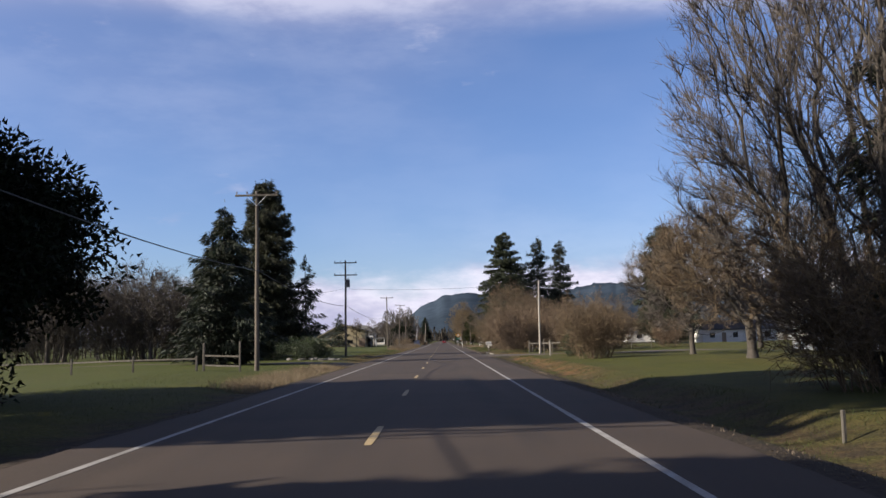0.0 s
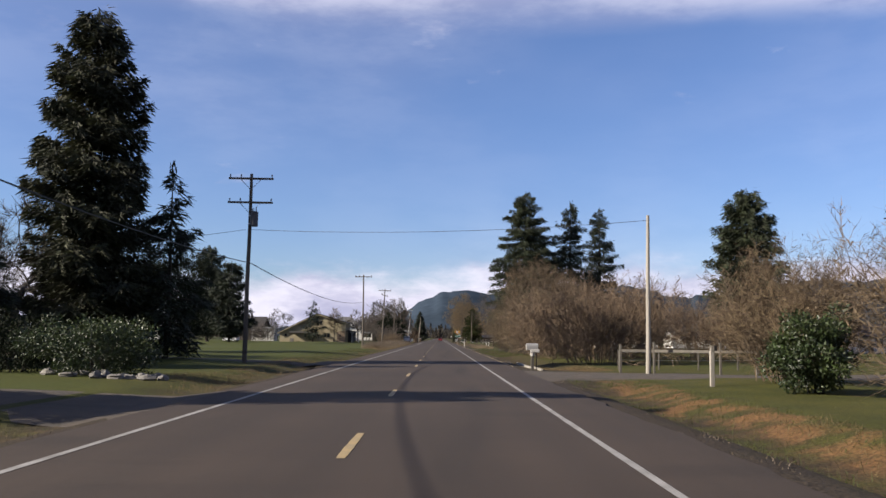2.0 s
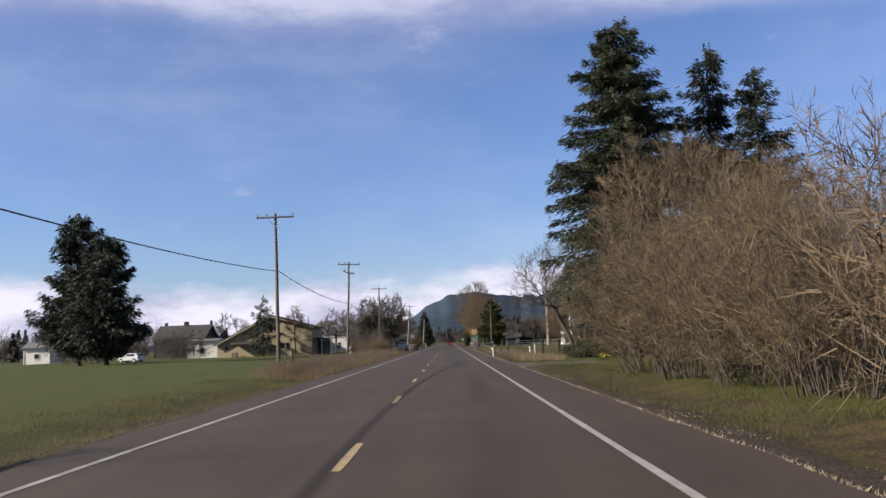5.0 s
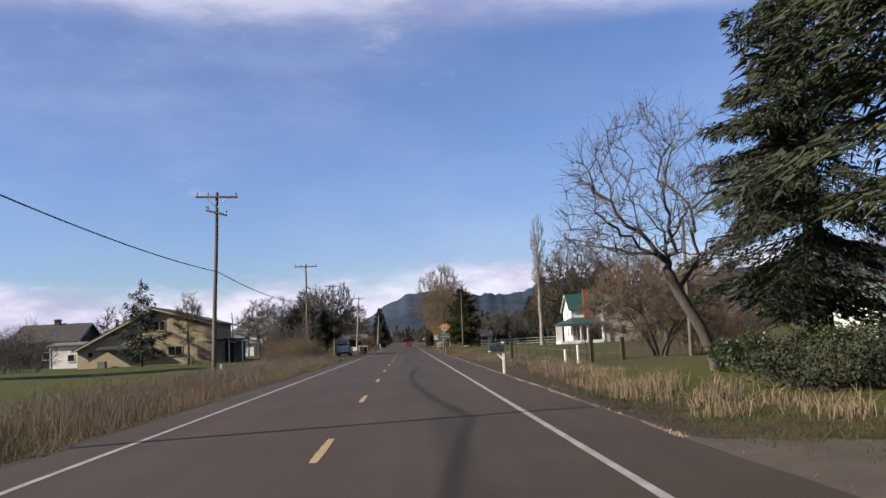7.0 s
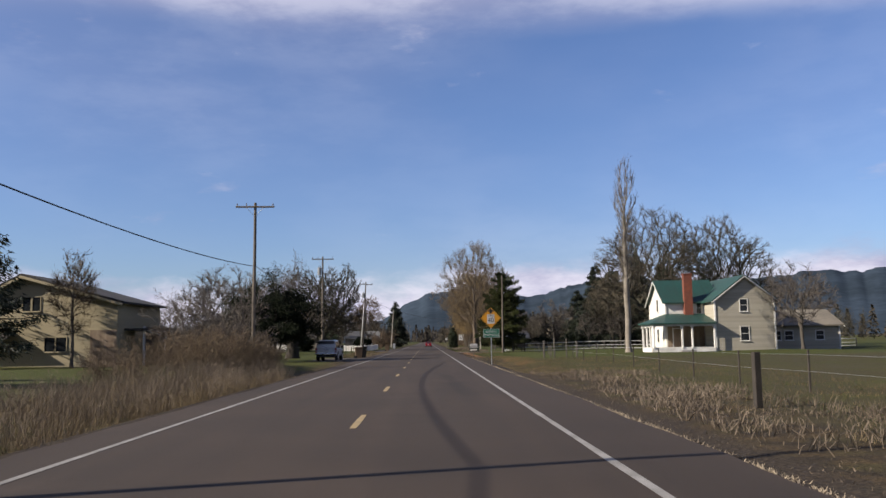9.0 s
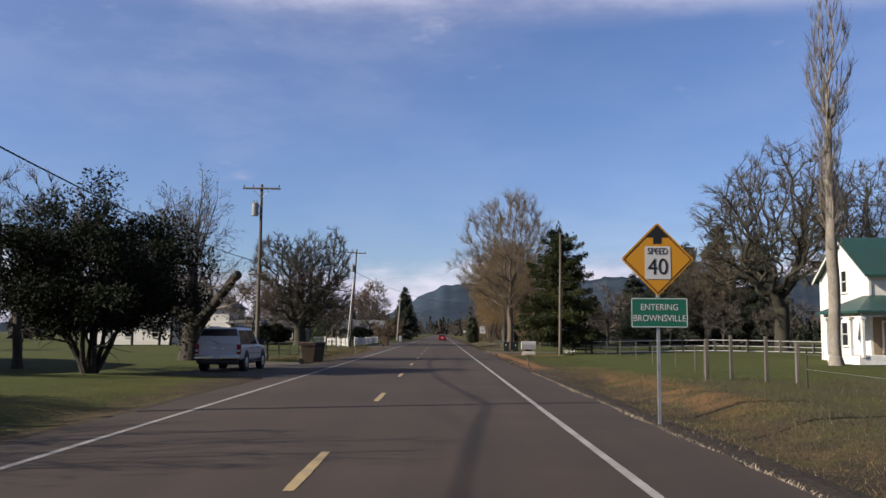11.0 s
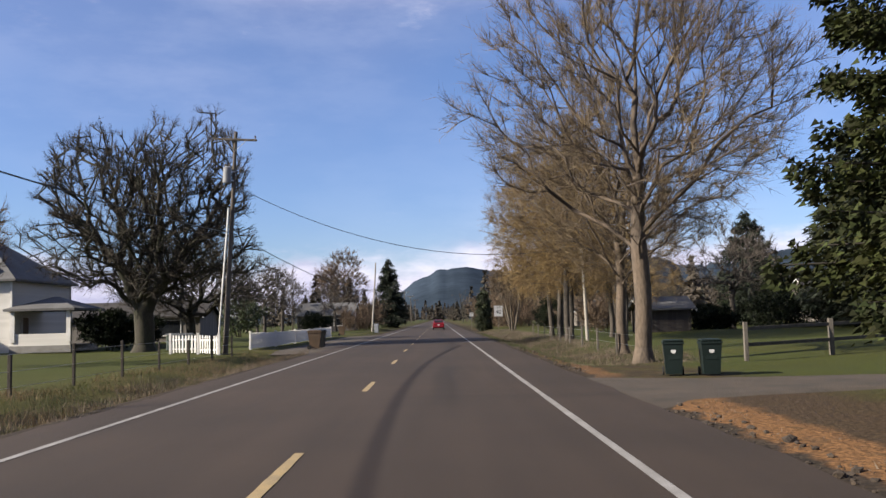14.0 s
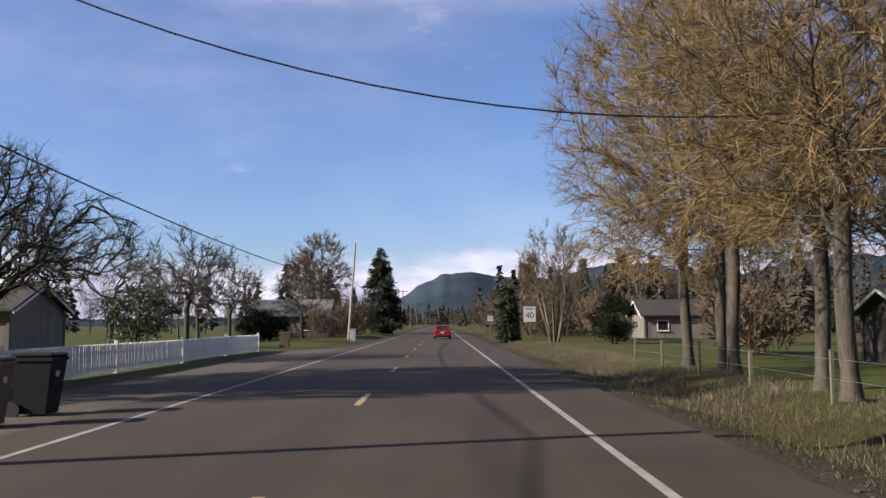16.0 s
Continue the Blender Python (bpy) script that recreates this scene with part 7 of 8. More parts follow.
def white_hip_house():
    h = thing("white_house", "two-storey white house with a grey hipped roof and porch", "house")
    body_box(h, -43.5, -30.5, 386, 396, 5.3, "white_wall")
    hip(h, -43.5, -30.5, 386, 396, 5.3, 9.2, "grey_roof")
    for x in (-37.6, -33.4):
        part("dormer_wall", Shape().box((x, 386.6, 5.4), (1.5, 1.6, 1.5)), M["white_wall"], h)
        window_on(h, (x, 385.78, 5.45), 0.9, 1.0, "S")
        gable(h, x - 0.75, x + 0.75, 385.8, 389.0, 6.15, 6.9, "grey_roof", "white_wall", False, 0.2)
    for x, z in ((-36.2, 1.7), (-32.8, 1.7), (-41.5, 1.7), (-39, 4.0)):
        window_on(h, (x, 385.97, z), 0.8, 1.5, "S")
    body_box(h, -47, -36.0, 377.5, 385.9, 3.0, "white_wall")
    hip(h, -47, -36.0, 377.5, 385.7, 3.0, 5.0, "grey_roof")
    for x in (-44.8, -41.8, -38.2):
        window_on(h, (x, 377.47, 1.6), 0.8, 1.2, "S")
    window_on(h, (-35.98, 381, 1.6), 0.8, 1.2, "E")
    # side porch
    part("porch_floor", Shape().box((-28.2, 388, 0.2), (4.4, 5.0, 0.5)), M["concrete"], h)
    hip(h, -30.4, -26.0, 385.6, 390.6, 3.1, 4.0, "grey_roof", 0.35, 0.1)
    part("porch_rail", Shape().box((-28.2, 385.7, 0.85), (4.2, 0.14, 0.9)), M["white_wall"], h, "white half wall of the porch")
    for x in (-30.2, -26.2):
        part("porch_column", Shape().box((x, 385.7, 1.9), (0.3, 0.3, 2.4)), M["white_wood"], h)
    door_on(h, (-30.42, 388, 0.45), 0.9, 2.05, "E")


def plain_house(label, x0, x1, y0, y1, eave, ridge, wall, roof, along_x=True, windows=(), name="house", door=None):
    h = thing(name, label, "house")
    body_box(h, x0, x1, y0, y1, eave, wall)
    gable(h, x0, x1, y0, y1, eave, ridge, roof, wall, along_x)
    for x, z, w, hh in windows:
        window_on(h, (x, y0 - 0.03, z), w, hh, "S", "white_wood", False)
    if door:
        door_on(h, (door, y0 - 0.04, 0), 0.95, 2.05, "S")
    return h


tan_house()
white_farmhouse()
white_hip_house()
plain_house("white flat outbuilding beside a dark barn", -56.2, -49.8, 312, 318, 3.5, 3.9, "white_wall", "grey_roof", True, ((-53, 1.5, 1.0, 1.0),), "outbuilding")
barn = plain_house("dark wooden barn with a brown roof and cupola", -66, -55.0, 320, 332, 4.4, 7.3, "dark_wall", "dark_roof", True, ((-60, 2, 1.2, 1.2),), "barn")
part("cupola", Shape().box((-60.5, 326, 7.6), (0.9, 0.9, 1.0)).box((-60.5, 326, 8.2), (1.3, 1.3, 0.2), taper=0.4), M["dark_wall"], barn)
plain_house("low dark-roofed house behind a thicket", -38, -24.8, 297.5, 306, 2.8, 4.9, "dark_wall", "dark_roof", False, ((-28, 1.5, 1.2, 1.0), (-33, 1.5, 1.2, 1.0)))
plain_house("small white shed beside two tall pines", -83, -78, 295, 301, 3.2, 4.4, "white_wall", "grey_roof", True, ((-80.5, 1.5, 0.9, 0.9),), "shed")
plain_house("small grey garage beside an old oak", -29.5, -23.5, 410, 417, 2.6, 4.0, "grey_wall", "dark_roof", True, ((-26.5, 1.4, 2.2, 1.4),), "garage")
plain_house("grey garage behind a spreading oak", -41, -32.5, 416, 424, 2.7, 4.2, "grey_wall", "dark_roof", True, ((-36, 1.3, 2.4, 1.2),), "garage")
plain_house("low house with a pale roof beyond a white fence", -24, -14.5, 474, 482, 2.8, 4.8, "grey_wall", "grey_roof", True, ((-17, 1.5, 1.4, 1.1), (-21, 1.5, 1.4, 1.1)))
plain_house("white two-storey house beyond a lawn", 35.0, 43.5, 80, 88, 5.4, 8.2, "white_wall", "grey_roof", False, ((37, 4.2, 0.9, 1.3), (40.5, 4.2, 0.9, 1.3), (37, 1.6, 0.9, 1.3)), door=40)
for x, y, w, ro, lab in ((56, 189, 9, "dark_roof", "white house among leafless trees far across a lawn"), (66, 192, 7, "grey_roof", "white cottage far across a lawn"), (75, 205, 10, "grey_roof", "pale farm building far across a lawn")):
    plain_house(lab, x, x + w, y, y + 8, 2.8, 4.7, "white_wall", ro, True, ((x + 2, 1.5, 1.1, 1.1), (x + w - 2, 1.5, 1.1, 1.1)), door=x + w / 2)
garage = plain_house("white garage with a grey-green metal roof", 33, 45, 232, 240, 2.7, 4.2, "white_wall", "green_wall", True, ((35, 1.6, 1.2, 0.9), (38, 1.6, 0.9, 0.9)), "garage", door=41)
plain_house("white farm building at a rough field's far side", 52, 66, 246, 254, 3.0, 5.0, "white_wall", "grey_roof", True, ((55, 1.6, 1.6, 1.1), (60, 1.6, 1.6, 1.1)), "farm_building", door=63)
plain_house("small dark open shed on a lawn", 16.6, 20.2, 392, 396, 2.0, 2.8, "dark_wall", "grey_roof", True, (), "shed")
plain_house("long brown house behind a hedge", 47, 65, 430, 440, 3.0, 5.6, "grey_wall", "dark_roof", True, ((51, 1.7, 1.4, 1.2), (57, 1.7, 1.4, 1.2)), door=54)
plain_house("low brown shed beside leafless trees", 20.2, 26.4, 448, 454, 2.4, 3.8, "grey_wall", "dark_roof", True, ((22, 1.3, 1.0, 0.9),), "shed")


# ---- vehicles ----
def wheel(parent, x, y, r, w):
    t = part("wheel", Shape().cyl((x - w / 2, y, r), (x + w / 2, y, r), r, r, 20), M["rubber"], parent)
    sx = 1 if x > 0 else -1
    part("rim", Shape().cyl((x + sx * (w / 2 - 0.01), y, r), (x + sx * (w / 2 + 0.012), y, r), r * 0.62, r * 0.55, 14), M["alloy"], t)


def body_loft(rings):
    """A hull through cross-sections: rows of (y, list of (x, z)) with the same count."""
    s = Shape()
    k = len(rings[0][1])
    v = np.array([(x, y, z) for y, o in rings for x, z in o])
    s.v.append(v)
    s.n = len(v)
    i = np.arange(k)
    for r in range(len(rings) - 1):
        s.f.append(np.stack([i + r * k, (i + 1) % k + r * k, (i + 1) % k + (r + 1) * k, i + (r + 1) * k], 1))
    s.f.append(np.array([list(range(k - 1, -1, -1))]))
    s.f.append(np.array([list(range((len(rings) - 1) * k, len(rings) * k))]))
    return s


def section(w, z0, z1, r=0.12):
    h = w / 2
    return [(-h + r, z0), (h - r, z0), (h, z0 + r), (h, z1 - r), (h - r, z1), (-h + r, z1), (-h, z1 - r), (-h, z0 + r)]


def slanted(wb, wt, z0, z1, r=0.09):
    """A cabin's cross-section, narrower above."""
    b, t = wb / 2, wt / 2
    return [(-b + 0.02, z0), (b - 0.02, z0), (b, z0 + 0.02), (t, z1 - r), (t - r, z1), (-t + r, z1), (-t, z1 - r), (-b, z0 + 0.02)]


def slab(corners, normal, thick=0.02):
    """A thin pane on four corners."""
    c, n = np.array(corners, float), np.array(normal, float) * thick
    return Shape().add(np.concatenate([c, c + n]), [(0, 3, 2, 1), (4, 5, 6, 7), (0, 1, 5, 4), (1, 2, 6, 5), (2, 3, 7, 6), (3, 0, 4, 7)])


def suburban(x, y, turn):
    """A long white sport utility with dark glass; its rear at -y."""
    c = thing("parked_suv", "long white sport utility with dark glass parked on roadside gravel", "car", x, y, gz(x, y) + 0.02, turn)
    L2, W = 2.42, 1.98
    b = body_loft([(-L2, section(W - 0.12, 0.60, 1.10, 0.08)), (-L2 + 0.08, section(W, 0.54, 1.16, 0.09)), (-0.9, section(W, 0.48, 1.18, 0.09)), (1.1, section(W, 0.48, 1.16, 0.09)),
                   (1.35, section(W, 0.48, 1.14, 0.1)), (L2 - 0.2, section(W - 0.06, 0.52, 1.06, 0.1)), (L2, section(W - 0.3, 0.58, 0.96, 0.1))])
    part("body", b, M["white_paint"], c, smooth=False)
    wb, wt, z0, z1 = W - 0.08, W - 0.42, 1.10, 1.92
    cab = body_loft([(-L2 + 0.03, slanted(wb - 0.04, wb - 0.06, z0, z0 + 0.12, 0.03)), (-L2 + 0.24, slanted(wb, wt, z0, z1 - 0.04)), (-1.0, slanted(wb, wt, z0, z1)),
                     (0.25, slanted(wb, wt, z0, z1 - 0.03)), (1.12, slanted(wb - 0.06, wb - 0.1, z0, z0 + 0.10, 0.03))])
    part("cabin", cab, M["white_paint"], c)
    part("rear_window", slab([(-0.90, -L2 + 0.05, 1.17), (0.90, -L2 + 0.05, 1.17), (0.735, -L2 + 0.222, 1.83), (-0.735, -L2 + 0.222, 1.83)], (0, -1, 0.2), 0.014), M["glass"], c, "large dark tinted rear window")
    part("wiper", Shape().tubes([(0.05, -L2 + 0.02, 1.19)], [(-0.45, -L2 + 0.08, 1.42)], 0.012, 0.008, 5), M["trim"], c)
    part("windscreen", slab([(0.80, 1.02, 1.22), (-0.80, 1.02, 1.22), (-0.70, 0.33, 1.84), (0.70, 0.33, 1.84)], (0, 0.6, 0.8), 0.02), M["glass"], c)
    part("tailgate_handle", Shape().soft_box((0, -L2 - 0.01, 1.02), (0.5, 0.03, 0.06), 0.01), M["chrome"], c)
    for sx in (-1, 1):
        def side(yy, z):
            f = (z - z0 - 0.02) / (z1 - 0.09 - z0 - 0.02)
            return (sx * (wb / 2 + (wt - wb) / 2 * f), yy, z)
        for a0, a1, b0, b1 in ((-2.26, -1.30, -2.14, -1.30), (-1.24, -0.44, -1.24, -0.44), (-0.38, 0.62, -0.38, 0.24)):
            q = [side(a0, 1.18), side(a1, 1.18), side(b1, 1.79), side(b0, 1.79)]
            part("side_window", slab(q if sx > 0 else q[::-1], (sx * 0.95, 0, 0.3), 0.012), M["glass"], c)
        lamp_ = part("tail_lamp", Shape().soft_box((sx * 0.90, -L2 + 0.04, 0.98), (0.17, 0.13, 0.42), 0.02), M["tail_light"], c)
        part("lens_band", Shape().box((sx * 0.90, -L2 - 0.03, 0.92), (0.13, 0.012, 0.10)), M["sign_white"], lamp_)
        part("mirror", Shape().soft_box((sx * (W / 2 + 0.13), 0.70, 1.29), (0.24, 0.12, 0.24), 0.03), M["trim"], c)
        for yy in (-1.42, 1.52):
            wheel(c, sx * 0.875, yy, 0.40, 0.26)
            part("wheel_arch", Shape().cyl((sx * (W / 2 - 0.16), yy, 0.47), (sx * (W / 2 + 0.004), yy, 0.47), 0.47, 0.47, 20), M["trim"], c)
        for yy in (-0.35, 0.72):
            part("door_seam", Shape().box((sx * (W / 2 + 0.001), yy, 0.83), (0.008, 0.012, 0.62)), M["trim"], c)
        for yy in (-0.48, 0.58):
            part("door_handle", Shape().box((sx * (W / 2 + 0.012), yy - 0.18, 1.04), (0.03, 0.16, 0.035)), M["trim"], c)
        part("side_moulding", Shape().box((sx * (W / 2 + 0.006), 0.05, 0.78), (0.016, 2.0, 0.06)), M["silver_paint"], c, "grey side moulding")
        part("running_board", Shape().soft_box((sx * (W / 2 - 0.04), 0.05, 0.42), (0.18, 1.9, 0.06), 0.02), M["trim"], c)
        part("roof_rail", Shape().cyl((sx * 0.64, -1.9, 1.95), (sx * 0.64, 0.1, 1.94), 0.02, 0.02, 6), M["trim"], c)
        part("headlight", Shape().soft_box((sx * 0.72, L2 - 0.04, 0.86), (0.32, 0.1, 0.2), 0.02), M["sign_white"], c)
    part("bumper", Shape().soft_box((0, -L2 - 0.08, 0.63), (W - 0.02, 0.22, 0.17), 0.04), M["chrome"], c, "chrome rear bumper")
    part("valance", Shape().soft_box((0, -L2 - 0.02, 0.46), (W - 0.2, 0.16, 0.2), 0.03), M["trim"], c)
    part("bumper", Shape().soft_box((0, L2 + 0.03, 0.58), (W - 0.05, 0.2, 0.22), 0.04), M["chrome"], c, "chrome front bumper")
    part("number_plate", Shape().box((0, -L2 - 0.195, 0.64), (0.30, 0.012, 0.12)), M["sign_white"], c)
    part("underbody", Shape().box((0, 0, 0.42), (1.5, 4.2, 0.22)), M["trim"], c)


def hatchback(x, y, turn, paint, name, label):
    c = thing(name, label, "car", x, y, max(gz(x, y), 0.0) + 0.008, turn)
    L2, W = 2.1, 1.76
    b = body_loft([(-L2, section(W - 0.25, 0.42, 0.86)), (-L2 + 0.12, section(W - 0.04, 0.30, 0.96)), (-0.5, section(W, 0.26, 0.98)), (1.0, section(W, 0.26, 0.94)), (L2 - 0.2, section(W - 0.1, 0.3, 0.78)), (L2, section(W - 0.4, 0.36, 0.66))])
    part("body", b, M[paint], c)
    cab = body_loft([(-L2 + 0.1, section(W - 0.2, 0.92, 1.0, 0.03)), (-L2 + 0.62, section(W - 0.34, 0.9, 1.44, 0.12)), (0.1, section(W - 0.36, 0.9, 1.47, 0.12)), (1.1, section(W - 0.24, 0.9, 0.97, 0.03))])
    part("cabin", cab, M[paint], c)
    part("rear_window", Shape().box((0, -L2 + 0.33, 1.21), (1.18, 0.03, 0.5), rx=radians(-46)), M["glass"], c)
    part("windscreen", Shape().box((0, 0.66, 1.23), (1.2, 0.03, 0.86), rx=radians(62)), M["glass"], c)
    for sx in (-1, 1):
        for y0, y1 in ((-1.2, -0.45), (-0.36, 0.3)):
            part("side_window", Shape().box((sx * (W / 2 - 0.165), (y0 + y1) / 2, 1.2), (0.02, y1 - y0, 0.32)), M["glass"], c)
        part("tail_lamp", Shape().soft_box((sx * 0.66, -L2 + 0.02, 0.80), (0.34, 0.1, 0.18), 0.03), M["tail_light"], c)
        part("mirror", Shape().soft_box((sx * (W / 2 + 0.06), 0.55, 1.0), (0.18, 0.1, 0.13), 0.03), M[paint], c)
        for yy in (-1.28, 1.3):
            wheel(c, sx * 0.80, yy, 0.31, 0.2)
            part("wheel_arch", Shape().cyl((sx * (W / 2 - 0.14), yy, 0.33), (sx * (W / 2 + 0.004), yy, 0.33), 0.36, 0.36, 16), M["trim"], c)
    part("bumper", Shape().soft_box((0, -L2 - 0.02, 0.46), (W - 0.12, 0.2, 0.3), 0.06), M[paint], c)
    part("number_plate", Shape().box((0, -L2 - 0.035, 0.70), (0.32, 0.012, 0.16)), M["sign_white"], c)
    part("underbody", Shape().box((0, 0, 0.28), (1.3, 3.6, 0.16)), M["trim"], c)


def jeep(x, y, turn):
    c = thing("parked_jeep", "small pale off-road vehicle parked on grass", "car", x, y, gz(x, y) + 0.02, turn)
    W, L2 = 1.6, 1.85
    part("body", body_loft([(-L2, section(W, 0.5, 1.05, 0.06)), (0.5, section(W, 0.5, 1.08, 0.06)), (L2, section(W - 0.2, 0.55, 1.02, 0.06))]), M["silver_paint"], c)
    part("top", body_loft([(-L2 + 0.05, section(W - 0.1, 1.05, 1.78, 0.06)), (0.3, section(W - 0.1, 1.05, 1.78, 0.06)), (0.5, section(W - 0.14, 1.05, 1.2, 0.04))]), M["trim"], c, "dark canvas top")
    for sx in (-1, 1):
        part("side_window", Shape().box((sx * (W / 2 - 0.04), -0.3, 1.42), (0.02, 0.9, 0.4)), M["glass"], c)
        for yy in (-1.15, 1.2):
            wheel(c, sx * 0.72, yy, 0.38, 0.24)
    part("bumper", Shape().box((0, L2 + 0.05, 0.6), (W, 0.14, 0.16)), M["trim"], c)


suburban(-9.35, 300.4, -2)
hatchback(0.3, 456.0, 0, "red_paint", "red_car", "dark red hatchback standing on the asphalt road")
hatchback(-51.5, 266.0, 70, "white_paint", "parked_car", "white car parked on grass across a pasture")
jeep(31.4, 225.6, 75)


# ---- pollarded tree, snags, far woods ----
def pollard():
    rng = np.random.default_rng(91)
    np.random.seed(91)
    x, y = -14.9, 313.2
    root = thing("pollard_tree", "thick ivy-dark old tree with one sawn-off limb", "tree", x, y, gz(x, y) - 0.1)
    w = Shape()

    def run(pts, r):
        p = np.array(pts, float)
        r = np.array(r, float)
        w.tubes(p[:-1], p[1:], r[:-1], r[1:], 10)
    run([(0, 0, 0), (0.1, 0, 1.2), (0.0, 0.05, 2.2), (0.1, 0, 3.0)], [0.85, 0.68, 0.62, 0.5])
    run([(0.1, 0, 2.0), (0.9, -0.3, 2.9), (2.0, -0.9, 4.1), (2.75, -1.4, 5.0), (3.05, -1.6, 5.2)], [0.5, 0.36, 0.28, 0.26, 0.27])
    w.cyl((3.05, -1.6, 5.2), (3.08, -1.62, 5.22), 0.27, 0.25, 10)
    run([(0.05, 0, 2.5), (-0.2, 0.1, 4.0), (-0.1, 0.2, 5.4)], [0.52, 0.4, 0.3])
    run([(0, 0, 2.2), (-1.3, 0.2, 3.5), (-2.2, 0.4, 4.4)], [0.45, 0.34, 0.24])
    part("trunk", w, M["bark_dark"], root, smooth=True)
    crown = Shape()
    knobs = (((-0.1, 0.2, 5.3), 12), ((-2.2, 0.4, 4.3), 14), ((-1.2, 0.2, 3.6), 8), ((1.2, -0.4, 3.2), 5), ((0.0, 0.1, 4.2), 6), ((-1.8, 0.3, 4.0), 7))
    o = np.concatenate([np.array([k]).repeat(n, 0) for k, n in knobs])
    d = rng.normal(0, 0.6, (len(o), 3)) + np.array([-0.12, 0, 1.1])
    lv = grow(rng, o, d, rng.uniform(2.8, 6.2, len(o)), np.full(len(o), 0.07), [(5, 0.13, 0.05, 8, 0.12, 36, 0.45, 0.6), (3, 0.17, 0.04, 6, 0.1, 40, 0.5, 0.5), (2, 0.2, 0, 4, 0.1, 40, 0.5, 0.5), (1, 0.2, 0, 0, 0, 0, 0, 0)])
    crown.tubes(lv[0][0], lv[0][1], lv[0][2], lv[0][3], 4)
    for q in lv[1:]:
        crown.blades(q[0], (q[1] - q[0]) * 1.1, 0.03)
    part("crown", crown, M["twig_grey"], root)
    ivy = Shape()
    c = rng.normal(0, 1, (1400, 3)) * np.array([0.45, 0.45, 1.1]) + np.array([0, 0, 2.4])
    ivy.leaves(c, rng.normal(0, 0.12, (1400, 3)), rng.uniform(0.08, 0.16, 1400))
    part("ivy", ivy, M["leaf_dark"], root, "dark ivy on the trunk")


pollard()
for x, y, h, lean in ((-36.5, 374, 9.4, 0.03), (-39.5, 372.5, 10.2, -0.03), (-34.0, 370.5, 7.5, 0.05)):
    o = thing("dead_tree", "bare broken trunk standing near a white house", "tree", x, y, gz(x, y) - 0.05)
    s = Shape()
    z = np.linspace(0, h, 7)
    p = np.c_[z * lean + 0.06 * np.sin(z), 0.05 * np.cos(z), z]
    r = 0.19 * (1 - 0.5 * z / h)
    s.tubes(p[:-1], p[1:], r[:-1], r[1:], 8)
    for k in range(5):
        b = p[3 + k % 3]
        s.tubes([b], [b + np.array([math.cos(k * 2.2), math.sin(k * 2.2), 0.7]) * 0.8], 0.06, 0.03, 5)
    part("trunk", s, M["bark_dark"], o, smooth=True)
g1 = bare_tree("bare_tree", "leafless tree in a yard behind the road", -26, 326, 10.5, 4.6, 92, "bark_grey", "twig_grey", dense=0.5, twig_w=0.05, per=5, kids=3, twig_len=1.0)
for x, y, t, s in ((-22, 336, 140, 0.8), (-30, 420, 200, 1.0), (-26, 470, 260, 1.0), (-31, 474, 100, 1.0), (-24, 445, 260, 1.1), (-33, 450, 30, 1.2), (-17, 470, 90, 0.9), (-44, 366, 150, 0.9), (-52, 330, 210, 1.0), (48, 330, 300, 1.1), (30, 262, 20, 0.9), (40, 238, 110, 1.1), (22, 246, 170, 0.7), (27, 402, 230, 1.0), (20, 420, 290, 0.9), (39.5, 308, 80, 0.8), (31, 356, 110, 0.6), (35.5, 353, 10, 0.52), (39.5, 359, 220, 0.62), (27.5, 365, 300, 0.6), (43, 352, 160, 0.6), (-31, 92, 70, 0.95), (-36, 104, 190, 1.15), (-41, 90, 300, 1.0), (-29, 110, 20, 1.1), (-47, 108, 250, 1.2), (-54, 98, 130, 1.1), (42, 62, 40, 1.1), (36, 100, 120, 1.2), (47, 112, 190, 1.1), (33, 66, 300, 0.9)):
    copy_at(g1, x, y, t, s)
for x, y, h, r, k, leaf in ((-25.5, 436, 5.5, 3.5, 93, "leaf_green"), (-24.0, 387.5, 3.4, 2.2, 193, "leaf_dark"), (-26.5, 400, 3.0, 3.0, 194, "leaf_dark"), (37, 419, 5.4, 5.5, 195, "leaf_dark"), (-17, 446, 3.0, 2.6, 94, "leaf_dark"), (33, 404, 3.6, 5.0, 95, "leaf_dark"), (44, 408, 3.8, 5.5, 96, "leaf_dark"), (24, 398, 2.2, 2.4, 97, "leaf_dark")):
    leafy("evergreen_bush", "rounded evergreen bush in a yard", x, y, h, r, k, leaf, low=0.0, clumps=50, per=60, leaf_size=0.3, category="shrub")
b1 = twig_bush("brown_thicket", "brown leafless thicket beside the distant road", 11.5, 470, 5.0, 3.4, 98, "twig_red", stems=30, dense=0.8, twig_w=0.09)
for x, y, t, s in ((13, 462, 40, 1.1), (11, 480, 100, 1.2), (12.5, 492, 160, 1.1), (11, 506, 220, 1.3), (-13, 466, 60, 0.8), (-12.8, 486, 140, 1.0), (-14.5, 505, 200, 1.2), (18, 455, 10, 1.0), (16, 405, 80, 0.8)):
    copy_at(b1, x, y, t, s)


